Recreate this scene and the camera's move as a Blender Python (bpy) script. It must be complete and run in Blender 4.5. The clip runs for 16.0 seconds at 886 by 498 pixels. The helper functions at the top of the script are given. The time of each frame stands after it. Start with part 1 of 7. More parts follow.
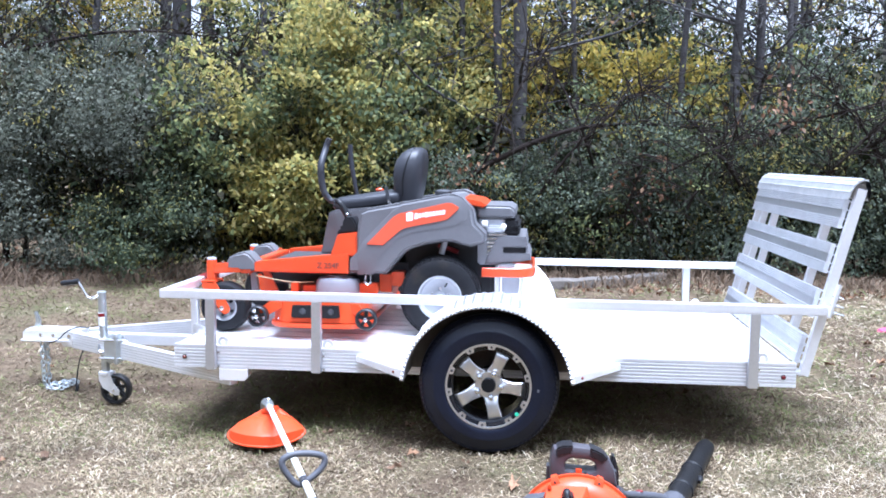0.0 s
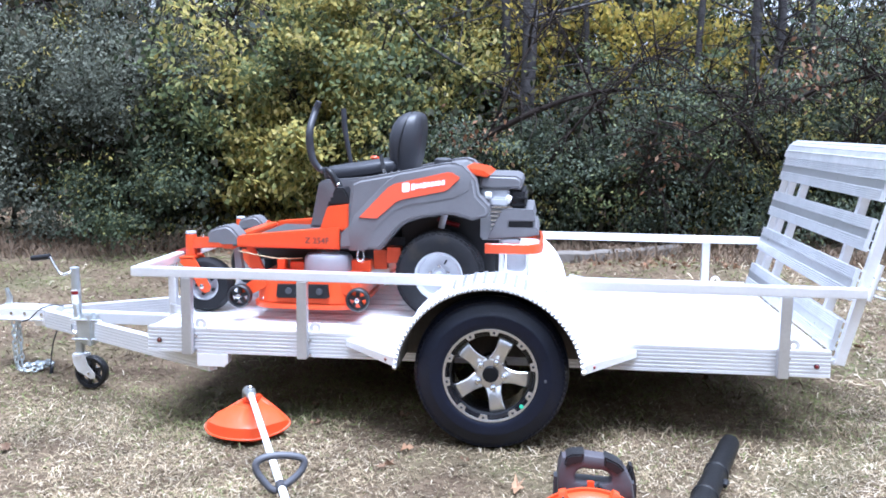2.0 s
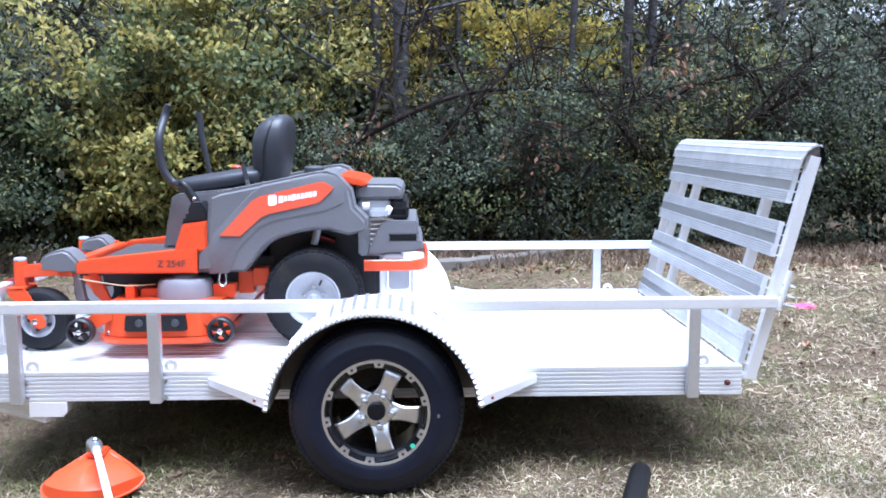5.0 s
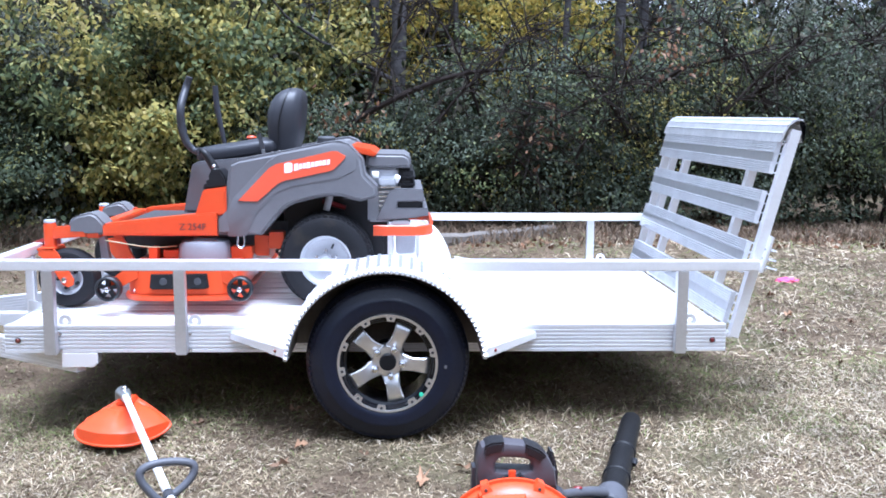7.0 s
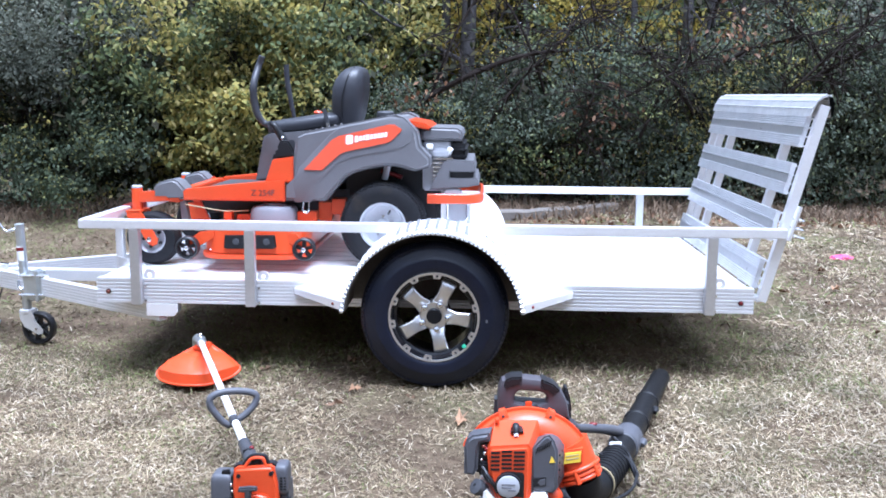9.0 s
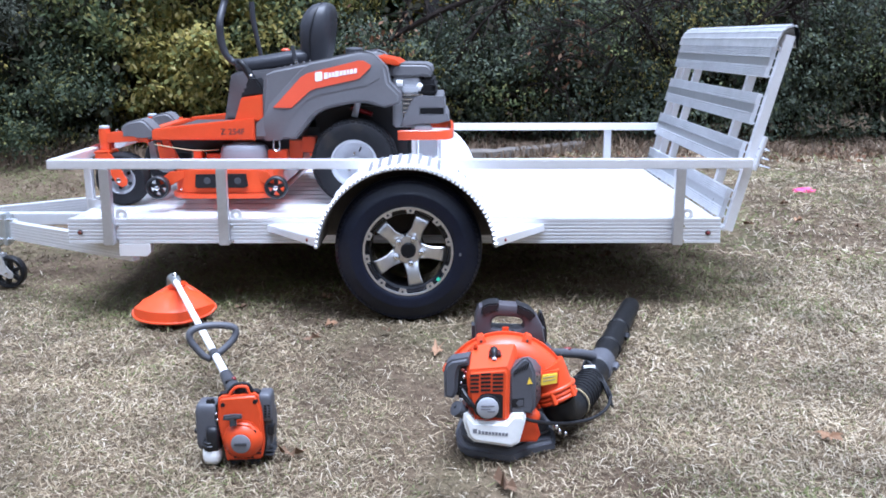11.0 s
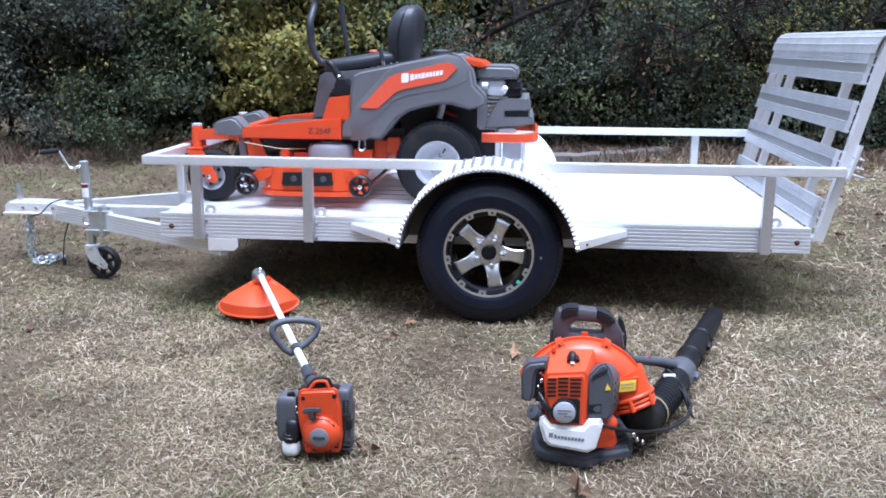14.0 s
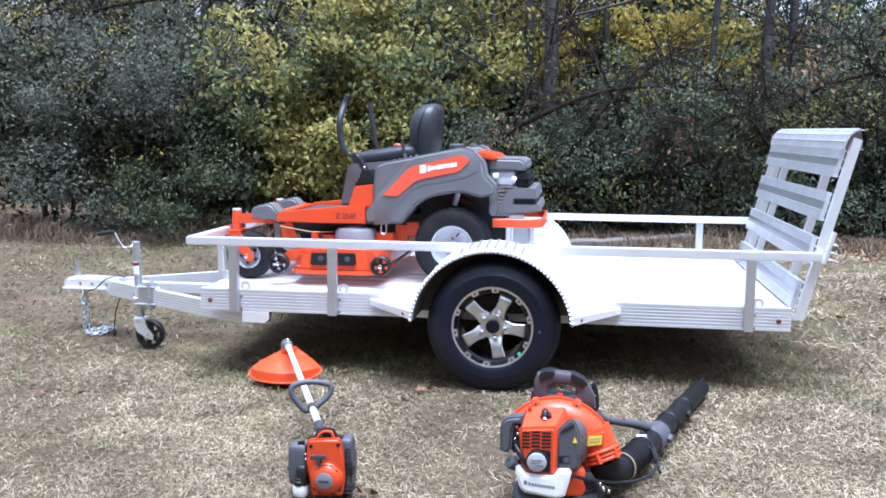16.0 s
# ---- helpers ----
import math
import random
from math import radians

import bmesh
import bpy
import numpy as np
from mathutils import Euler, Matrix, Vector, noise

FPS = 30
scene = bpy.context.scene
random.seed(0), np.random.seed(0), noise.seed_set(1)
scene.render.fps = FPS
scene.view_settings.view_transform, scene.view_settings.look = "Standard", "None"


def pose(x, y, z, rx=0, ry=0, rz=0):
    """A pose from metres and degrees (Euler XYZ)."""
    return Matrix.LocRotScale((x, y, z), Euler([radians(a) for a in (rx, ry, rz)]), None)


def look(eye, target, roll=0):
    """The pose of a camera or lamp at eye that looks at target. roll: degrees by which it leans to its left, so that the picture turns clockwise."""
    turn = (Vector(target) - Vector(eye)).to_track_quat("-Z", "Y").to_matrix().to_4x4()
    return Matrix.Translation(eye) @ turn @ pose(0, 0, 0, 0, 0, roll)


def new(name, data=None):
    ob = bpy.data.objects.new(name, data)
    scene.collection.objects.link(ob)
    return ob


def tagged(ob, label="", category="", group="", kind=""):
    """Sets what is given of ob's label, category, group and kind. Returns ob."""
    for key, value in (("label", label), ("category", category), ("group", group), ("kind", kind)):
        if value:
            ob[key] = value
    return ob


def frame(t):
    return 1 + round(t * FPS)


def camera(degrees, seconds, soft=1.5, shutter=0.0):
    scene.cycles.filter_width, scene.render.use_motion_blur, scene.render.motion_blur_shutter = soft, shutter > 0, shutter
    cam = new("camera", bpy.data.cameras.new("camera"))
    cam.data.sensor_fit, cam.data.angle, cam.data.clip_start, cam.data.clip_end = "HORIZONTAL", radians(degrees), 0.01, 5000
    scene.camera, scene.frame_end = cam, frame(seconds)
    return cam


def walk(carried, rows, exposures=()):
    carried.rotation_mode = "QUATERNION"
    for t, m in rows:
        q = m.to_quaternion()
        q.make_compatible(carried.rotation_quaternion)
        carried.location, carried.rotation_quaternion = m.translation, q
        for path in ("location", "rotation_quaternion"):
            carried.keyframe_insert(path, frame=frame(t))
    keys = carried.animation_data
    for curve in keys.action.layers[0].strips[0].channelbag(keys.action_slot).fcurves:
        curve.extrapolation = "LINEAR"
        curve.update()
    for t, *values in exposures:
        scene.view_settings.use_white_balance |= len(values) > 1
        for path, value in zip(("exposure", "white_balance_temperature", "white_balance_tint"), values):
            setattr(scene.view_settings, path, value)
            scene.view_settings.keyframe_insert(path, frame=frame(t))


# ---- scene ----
cam = camera(50.6, 16.0, soft=1.75)
PATH = [
    (0, (0.192, -4.507, 1.384), (0.0, -2.525, 1.191), 0.7),
    (0.5, (0.181, -4.392, 1.398), (-0.037, -2.416, 1.175), 0.4),
    (1, (0.216, -4.249, 1.387), (-0.047, -2.278, 1.178), 0.6),
    (1.5, (0.246, -4.16, 1.376), (-0.03, -2.193, 1.142), 0.9),
    (2, (0.199, -4.076, 1.372), (-0.011, -2.104, 1.111), 0.8),
    (2.5, (0.101, -3.975, 1.354), (-0.035, -1.996, 1.1), 1.1),
    (3, (0.043, -3.903, 1.352), (-0.011, -1.921, 1.087), 0.9),
    (3.5, (0.065, -3.824, 1.343), (0.035, -1.847, 1.047), -0.1),
    (4, (0.105, -3.703, 1.359), (0.113, -1.723, 1.083), -0.3),
    (4.2, (0.137, -3.654, 1.373), (0.142, -1.673, 1.102), -0.1),
    (4.72, (0.155, -3.603, 1.377), (0.191, -1.620, 1.118), -0.1),
    (5.25, (0.140, -3.621, 1.362), (0.217, -1.639, 1.112), -0.2),
    (5.78, (0.112, -3.681, 1.342), (0.221, -1.700, 1.093), -0.1),
    (6.3, (0.09, -3.755, 1.33), (0.202, -1.775, 1.071), -0.0),
    (6.5, (0.075, -3.802, 1.325), (0.199, -1.825, 1.048), -0.1),
    (7, (0.068, -3.882, 1.322), (0.148, -1.905, 1.036), 0.4),
    (7.5, (0.149, -3.958, 1.315), (0.112, -1.983, 1.003), 1.0),
    (8, (0.237, -4.052, 1.308), (0.122, -2.08, 0.996), 0.9),
    (8.5, (0.257, -4.134, 1.308), (0.136, -2.162, 0.996), 1.3),
    (9, (0.213, -4.237, 1.292), (0.125, -2.265, 0.969), 0.5),
    (9.5, (0.168, -4.345, 1.276), (0.124, -2.377, 0.92), 0.5),
    (9.7, (0.155, -4.389, 1.281), (0.126, -2.423, 0.914), 0.4),
    (10.22, (0.144, -4.410, 1.271), (0.137, -2.448, 0.878), 0.2),
    (10.75, (0.164, -4.340, 1.257), (0.157, -2.383, 0.836), -0.0),
    (11.28, (0.195, -4.238, 1.244), (0.173, -2.289, 0.794), -0.2),
    (11.8, (0.217, -4.165, 1.236), (0.168, -2.223, 0.76), -0.2),
    (12, (0.224, -4.141, 1.239), (0.156, -2.205, 0.742), -0.2),
    (12.5, (0.237, -4.094, 1.23), (0.132, -2.166, 0.71), 0.1),
    (13, (0.232, -4.093, 1.236), (0.052, -2.169, 0.721), 0.2),
    (13.5, (0.216, -4.161, 1.235), (0.012, -2.23, 0.755), 1.3),
    (14, (0.18, -4.297, 1.25), (-0.005, -2.353, 0.818), 0.4),
    (14.5, (0.181, -4.417, 1.272), (-0.024, -2.464, 0.896), 0.7),
    (15, (0.289, -4.511, 1.279), (0.025, -2.554, 0.958), 0.7),
    (15.5, (0.391, -4.619, 1.283), (0.065, -2.67, 0.976), 1.0),
    (16, (0.417, -4.72, 1.291), (0.125, -2.758, 1.038), 0.5),
]
walk(cam, [(t, look(eye, target, roll)) for t, eye, target, roll in PATH], [(0.0, 1.40, 5050, 13.7), (2.5, 1.35, 5040, 13.7), (4.0, 1.23, 5020, 13.7), (9.0, 1.17, 5000, 13.7), (12.5, 0.72, 5010, 14), (14.0, 0.74, 5010, 14), (15.0, 1.00, 5020, 13.7), (16.0, 1.09, 5040, 13.7)])

# ---- light: one bright overcast sky, a weak wide sun behind the camera's shoulder ----
SUN_EL, SUN_ROT = radians(77), radians(151)
world = bpy.data.worlds.new("sky")
scene.world = world
world.use_nodes = True
wn = world.node_tree.nodes
wl = world.node_tree.links
wn.clear()
sky = wn.new("ShaderNodeTexSky")
sky.sky_type = "NISHITA"
sky.sun_disc = False
sky.sun_elevation, sky.sun_rotation = SUN_EL, SUN_ROT
sky.air_density, sky.dust_density, sky.ozone_density = 1.2, 6.0, 1.0
pale = wn.new("ShaderNodeHueSaturation")
pale.inputs["Saturation"].default_value = 0.2
bg = wn.new("ShaderNodeBackground")
bg.inputs["Strength"].default_value = 0.085
wo = wn.new("ShaderNodeOutputWorld")
wl.new(sky.outputs[0], pale.inputs["Color"])
cloud = wn.new("ShaderNodeMix")
cloud.data_type = "RGBA"
cloud.inputs[0].default_value = 0.5
cloud.inputs[7].default_value = (8.5, 8.6, 8.8, 1)
wl.new(pale.outputs[0], cloud.inputs[6])
wl.new(cloud.outputs[2], bg.inputs["Color"])
wl.new(bg.outputs[0], wo.inputs["Surface"])

sun_data = bpy.data.lights.new("sun", "SUN")
sun_data.energy, sun_data.angle, sun_data.color = 4.2, radians(38), (1.0, 0.98, 0.95)
sun = new("sun", sun_data)
sun.matrix_world = look((1.0, -1.8, 9.0), (0, 0, 0))


# ---- materials ----
def mat(name, base, rough=0.5, metal=0.0, vary=0.12, scale=6.0, bump=0.0, bump_scale=60.0, second=None, stain=None, island=0.0, obrand=0.0, spec=0.5, coat=0.0, rvar=0.2):
    """A principled material with grain at two scales, relief, and a variation per island or object."""
    m = bpy.data.materials.new(name)
    m.use_nodes = True
    nt = m.node_tree
    n, l = nt.nodes, nt.links
    p = n["Principled BSDF"]
    p.inputs["Roughness"].default_value, p.inputs["Metallic"].default_value = rough, metal
    p.inputs["Specular IOR Level"].default_value = spec
    p.inputs["Coat Weight"].default_value = coat
    tc = n.new("ShaderNodeTexCoord")

    def noise_tex(s, detail=4.0):
        t = n.new("ShaderNodeTexNoise")
        t.inputs["Scale"].default_value, t.inputs["Detail"].default_value = s, detail
        l.new(tc.outputs["Object"], t.inputs["Vector"])
        return t

    big, fine = noise_tex(scale), noise_tex(scale * 9)
    dark = tuple(c * (1 - vary) for c in base)
    light = tuple(min(1, c * (1 + vary)) for c in base) if second is None else second
    ramp = n.new("ShaderNodeMix")
    ramp.data_type = "RGBA"
    ramp.inputs[6].default_value, ramp.inputs[7].default_value = (*dark, 1), (*light, 1)
    half = n.new("ShaderNodeMath")
    half.operation = "MULTIPLY_ADD"
    half.inputs[1].default_value = 0.5
    l.new(big.outputs["Fac"], half.inputs[0])
    q = n.new("ShaderNodeMath")
    q.operation = "MULTIPLY"
    q.inputs[1].default_value = 0.5
    l.new(fine.outputs["Fac"], q.inputs[0])
    l.new(q.outputs[0], half.inputs[2])
    edge = n.new("ShaderNodeMapRange")
    edge.inputs[1].default_value, edge.inputs[2].default_value = 0.3, 0.7
    l.new(half.outputs[0], edge.inputs[0])
    l.new(edge.outputs[0], ramp.inputs[0])
    colour = ramp.outputs[2]
    if stain is not None:
        t = noise_tex(scale * 0.6, 8.0)
        r = n.new("ShaderNodeMapRange")
        r.inputs[1].default_value, r.inputs[2].default_value = 0.55, 0.75
        r.inputs[4].default_value = 0.7
        l.new(t.outputs["Fac"], r.inputs[0])
        mix = n.new("ShaderNodeMix")
        mix.data_type = "RGBA"
        mix.inputs[7].default_value = (*stain, 1)
        l.new(r.outputs[0], mix.inputs[0])
        l.new(colour, mix.inputs[6])
        colour = mix.outputs[2]
    if island or obrand:
        src = n.new("ShaderNodeNewGeometry").outputs["Random Per Island"] if island else n.new("ShaderNodeObjectInfo").outputs["Random"]
        hsv = n.new("ShaderNodeHueSaturation")
        r = n.new("ShaderNodeMapRange")
        w = island or obrand
        r.inputs[3].default_value, r.inputs[4].default_value = 1 - w, 1 + w
        l.new(src, r.inputs[0])
        l.new(r.outputs[0], hsv.inputs["Value"])
        l.new(colour, hsv.inputs["Color"])
        colour = hsv.outputs[0]
    l.new(colour, p.inputs["Base Color"])
    rr = n.new("ShaderNodeMapRange")
    rr.inputs[3].default_value, rr.inputs[4].default_value = max(0.02, rough * (1 - rvar)), min(1, rough * (1 + rvar))
    l.new(fine.outputs["Fac"], rr.inputs[0])
    l.new(rr.outputs[0], p.inputs["Roughness"])
    if bump:
        t = noise_tex(bump_scale, 6.0)
        b = n.new("ShaderNodeBump")
        b.inputs["Strength"].default_value, b.inputs["Distance"].default_value = bump, 0.01
        l.new(t.outputs["Fac"], b.inputs["Height"])
        l.new(b.outputs[0], p.inputs["Normal"])
    return m


def leaf_mat(name, colours, translucent=0.35, clump=2.6, swing=0.38):
    """Foliage: every leaf takes its own tone from a few, with some light passing through."""
    m = bpy.data.materials.new(name)
    m.use_nodes = True
    n, l = m.node_tree.nodes, m.node_tree.links
    p = n["Principled BSDF"]
    p.inputs["Roughness"].default_value = 0.55
    p.inputs["Specular IOR Level"].default_value = 0.12
    g = n.new("ShaderNodeNewGeometry")
    ramp = n.new("ShaderNodeValToRGB")
    ramp.color_ramp.interpolation = "CONSTANT" if len(colours) > 4 else "LINEAR"
    els = ramp.color_ramp.elements
    while len(els) < len(colours):
        els.new(0.5)
    for k, c in enumerate(colours):
        els[k].position = k / len(colours)
        els[k].color = (*c, 1)
    l.new(g.outputs["Random Per Island"], ramp.inputs[0])
    tc = n.new("ShaderNodeTexCoord")
    cl = n.new("ShaderNodeTexNoise")
    cl.inputs["Scale"].default_value, cl.inputs["Detail"].default_value = clump, 3.0
    l.new(tc.outputs["Object"], cl.inputs["Vector"])
    mr = n.new("ShaderNodeMapRange")
    mr.inputs[1].default_value, mr.inputs[2].default_value = 0.3, 0.7
    mr.inputs[3].default_value, mr.inputs[4].default_value = 1 - swing, 1 + swing
    l.new(cl.outputs["Fac"], mr.inputs[0])
    hv = n.new("ShaderNodeHueSaturation")
    l.new(mr.outputs[0], hv.inputs["Value"])
    l.new(ramp.outputs[0], hv.inputs["Color"])
    tr = n.new("ShaderNodeBsdfTranslucent")
    l.new(hv.outputs[0], p.inputs["Base Color"])
    l.new(hv.outputs[0], tr.inputs["Color"])
    mix = n.new("ShaderNodeMixShader")
    mix.inputs[0].default_value = translucent
    l.new(p.outputs[0], mix.inputs[1])
    l.new(tr.outputs[0], mix.inputs[2])
    l.new(mix.outputs[0], n["Material Output"].inputs["Surface"])
    return m


ALU = mat("brushed_aluminium", (0.86, 0.86, 0.88), 0.42, 0.6, 0.05, 9, 0.05, 150)
ALU_DECK = mat("deck_aluminium", (0.9, 0.9, 0.915), 0.25, 0.45, 0.02, 3, rvar=0.04)
ALU_GATE = mat("weathered_aluminium", (0.78, 0.79, 0.82), 0.36, 0.6, 0.15, 7, 0.08, 60, stain=(0.88, 0.88, 0.9))
ALU_POST = mat("dull_extruded_aluminium", (0.66, 0.66, 0.68), 0.36, 0.85, 0.08, 9, 0.05, 120)
# mud tones, darkened further to hold the shade of the wheel arch
ALU_DIRTY_SHADE = mat("muddy_shaded_aluminium", (0.16, 0.14, 0.12), 0.7, 0.2, 0.3, 9, 0.2, 60, stain=(0.09, 0.065, 0.045))
ALU_BAND = mat("smooth_mill_aluminium", (0.66, 0.67, 0.7), 0.3, 0.75, 0.08, 3, stain=(0.76, 0.76, 0.78))
ALU_TREAD = mat("dull_tread_aluminium", (0.52, 0.52, 0.54), 0.4, 0.8, 0.1, 20)
ZINC = mat("zinc_plate", (0.62, 0.66, 0.68), 0.35, 0.85, 0.15, 30, 0.05, 120)
STEEL = mat("bright_steel", (0.75, 0.75, 0.77), 0.25, 1.0, 0.08, 40)
TYRE = mat("tyre_rubber", (0.008, 0.01, 0.0205), 0.32, 0, 0.35, 9, 0.16, 200, stain=(0.014, 0.0165, 0.033), spec=0.36)
HOSE = mat("hose_black", (0.007, 0.007, 0.008), 0.5, 0, 0.2, 20, 0.08, 160, spec=0.22)
TYRE_TURF = mat("turf_tyre_rubber", (0.013, 0.013, 0.015), 0.7, 0, 0.3, 14, 0.2, 120, stain=(0.036, 0.03, 0.022), spec=0.18)
BLACK = mat("black_plastic", (0.013, 0.013, 0.015), 0.42, 0, 0.15, 20, 0.08, 220, spec=0.35)
RIM_DARK = mat("gloss_black_wheel", (0.008, 0.008, 0.01), 0.22, 0, 0.1, 12)
RIM_BRIGHT = mat("machined_wheel_face", (0.8, 0.795, 0.79), 0.36, 1.0, 0.06, 14)
ORANGE = mat("orange_paint", (0.62, 0.07, 0.014), 0.35, 0, 0.05, 8, 0.03, 90, coat=0.3)
ORANGE_PL = mat("orange_plastic", (0.6, 0.064, 0.012), 0.38, 0, 0.05, 12, 0.05, 200)
DECAL_ORANGE = mat("orange_decal", (0.7, 0.1, 0.045), 0.38, 0, 0.03, 8)
PULLEY = mat("pulley_grey_plastic", (0.18, 0.18, 0.2), 0.45, 0, 0.08, 14)
GREY = mat("slate_grey_plastic", (0.128, 0.126, 0.134), 0.48, 0, 0.08, 10, 0.05, 260)
TOOL_GREY = mat("tool_grey_plastic", (0.078, 0.079, 0.09), 0.5, 0, 0.1, 14, 0.06, 220)
GREY_D = mat("dark_grey_plastic", (0.045, 0.046, 0.052), 0.5, 0, 0.1, 14, 0.08, 200)
VINYL = mat("black_vinyl", (0.03, 0.031, 0.038), 0.45, 0, 0.12, 16, 0.1, 320, spec=0.5)
RIM_GREY = mat("light_grey_rim", (0.42, 0.43, 0.46), 0.4, 0.15, 0.08, 14)
WHITE_TANK = mat("translucent_white_plastic", (0.78, 0.78, 0.76), 0.35, 0, 0.05, 10)
WHITE = mat("white_paint", (0.82, 0.82, 0.82), 0.5, 0, 0.04, 10)
RED = mat("red_lens", (0.16, 0.008, 0.01), 0.3, 0, 0.1, 20)
AMBER = mat("amber_lens", (0.17, 0.045, 0.03), 0.25, 0, 0.1, 20)
TAN = mat("tan_sheath", (0.42, 0.34, 0.2), 0.6, 0, 0.05, 20)
YELLOW = mat("yellow_sticker", (0.85, 0.6, 0.05), 0.5, 0, 0.05, 20)
GREEN_DOT = mat("green_sticker", (0.1, 0.6, 0.35), 0.5, 0, 0.05, 20)
PINK = mat("pink_cloth", (0.75, 0.08, 0.22), 0.8, 0, 0.2, 20, 0.3, 60)
LOGWOOD = mat("weathered_timber", (0.14, 0.122, 0.105), 0.9, 0, 0.35, 9, 0.5, 40, stain=(0.1, 0.09, 0.08))
BARK = mat("bark", (0.045, 0.041, 0.041), 0.95, 0, 0.45, 7, 0.9, 35, second=(0.115, 0.108, 0.108), spec=0.12)
TWIG = mat("twig", (0.024, 0.018, 0.015), 0.95, 0, 0.3, 14, 0.4, 60, spec=0.15)
DRY = mat("dry_weed", (0.16, 0.112, 0.072), 0.9, 0, 0.3, 20, 0, 60, island=0.45)


# ---- mesh helpers ----
BASE = {}


def thing(name, at, label, category, group="", kind=""):
    ob = new(name)
    ob.empty_display_size = 0.1
    ob.location = at
    BASE[ob.name] = Vector(at)
    return tagged(ob, label, category, group, kind)


def smooth_mesh(me, angle=38):
    me.polygons.foreach_set("use_smooth", [True] * len(me.polygons))
    me.set_sharp_from_angle(angle=radians(angle))


def part(name, bm, material, parent, label="", angle=38):
    """Links a bmesh given in world coordinates as one mesh object under a thing or a part."""
    base = BASE[parent.name]
    bmesh.ops.translate(bm, verts=bm.verts[:], vec=-base)
    bmesh.ops.recalc_face_normals(bm, faces=bm.faces[:])
    me = bpy.data.meshes.new(name)
    bm.to_mesh(me)
    bm.free()
    me.materials.append(material)
    smooth_mesh(me, angle)
    ob = new(name, me)
    ob.parent = parent
    BASE[ob.name] = base
    if label:
        ob["label"] = label
    return ob


def solo(name, bm, material, label, category, group="", kind="", angle=38):
    """A thing that is one mesh; its origin lies under its middle."""
    bmesh.ops.recalc_face_normals(bm, faces=bm.faces[:])
    me = bpy.data.meshes.new(name)
    bm.to_mesh(me)
    bm.free()
    me.materials.append(material)
    smooth_mesh(me, angle)
    return tagged(new(name, me), label, category, group, kind)


def box(bm, x0, x1, y0, y1, z0, z1, bevel=0.0, seg=2):
    vs = [bm.verts.new((x, y, z)) for x in (x0, x1) for y in (y0, y1) for z in (z0, z1)]
    fs = [bm.faces.new([vs[i] for i in f]) for f in ((0, 1, 3, 2), (4, 6, 7, 5), (0, 4, 5, 1), (2, 3, 7, 6), (0, 2, 6, 4), (1, 5, 7, 3))]
    if bevel:
        es = list({e for f in fs for e in f.edges})
        bmesh.ops.bevel(bm, geom=es, offset=bevel, segments=seg, affect="EDGES", clamp_overlap=True)
    return bm


def prism(bm, pts, y0, y1, bevel=0.0, seg=2, axis="y", taper=None):
    """A polygon (x, z) drawn out from y0 to y1 (axis 'y'), (y, z) along x ('x') or (x, y) along z ('z')."""
    def place(a, b, c):
        return {"y": (a, c, b), "x": (c, a, b), "z": (a, b, c)}[axis]

    cx, cz = sum(p[0] for p in pts) / len(pts), sum(p[1] for p in pts) / len(pts)
    k = taper or 1.0
    a = [bm.verts.new(place(p[0], p[1], y0)) for p in pts]
    b = [bm.verts.new(place(cx + (p[0] - cx) * k, cz + (p[1] - cz) * k, y1)) for p in pts]
    fs = [bm.faces.new(a[::-1]), bm.faces.new(b)]
    n = len(pts)
    fs += [bm.faces.new((a[i], a[(i + 1) % n], b[(i + 1) % n], b[i])) for i in range(n)]
    bmesh.ops.recalc_face_normals(bm, faces=fs)
    if bevel:
        es = list({e for f in fs[:2] for e in f.edges})
        bmesh.ops.bevel(bm, geom=es, offset=bevel, segments=seg, affect="EDGES", clamp_overlap=True)
    return bm


def frame_of(d):
    d = Vector(d).normalized()
    u = d.cross(Vector((0, 0, 1)))
    if u.length < 1e-3:
        u = d.cross(Vector((1, 0, 0)))
    u.normalize()
    return d, u, d.cross(u)


def ring(bm, c, u, v, r, n, squash=1.0):
    return [bm.verts.new(Vector(c) + u * (r * math.cos(2 * math.pi * k / n)) + v * (r * squash * math.sin(2 * math.pi * k / n))) for k in range(n)]


def skin(bm, a, b):
    n = len(a)
    for k in range(n):
        bm.faces.new((a[k], a[(k + 1) % n], b[(k + 1) % n], b[k]))


def cyl(bm, p0, p1, r0, r1=None, n=20, caps=True):
    d, u, v = frame_of(Vector(p1) - Vector(p0))
    a, b = ring(bm, p0, u, v, r0, n), ring(bm, p1, u, v, r1 if r1 is not None else r0, n)
    skin(bm, a, b)
    if caps:
        bm.faces.new(a[::-1])
        bm.faces.new(b)
    return bm


def curve_pts(pts, per=6):
    """A Catmull-Rom line through the points."""
    p = [Vector(q) for q in pts]
    p = [p[0] * 2 - p[1]] + p + [p[-1] * 2 - p[-2]]
    out = []
    for i in range(1, len(p) - 2):
        for k in range(per):
            t = k / per
            out.append(0.5 * (2 * p[i] + (p[i + 1] - p[i - 1]) * t + (2 * p[i - 1] - 5 * p[i] + 4 * p[i + 1] - p[i + 2]) * t * t
                              + (3 * p[i] - p[i - 1] - 3 * p[i + 1] + p[i + 2]) * t ** 3))
    return out + [p[-2]]


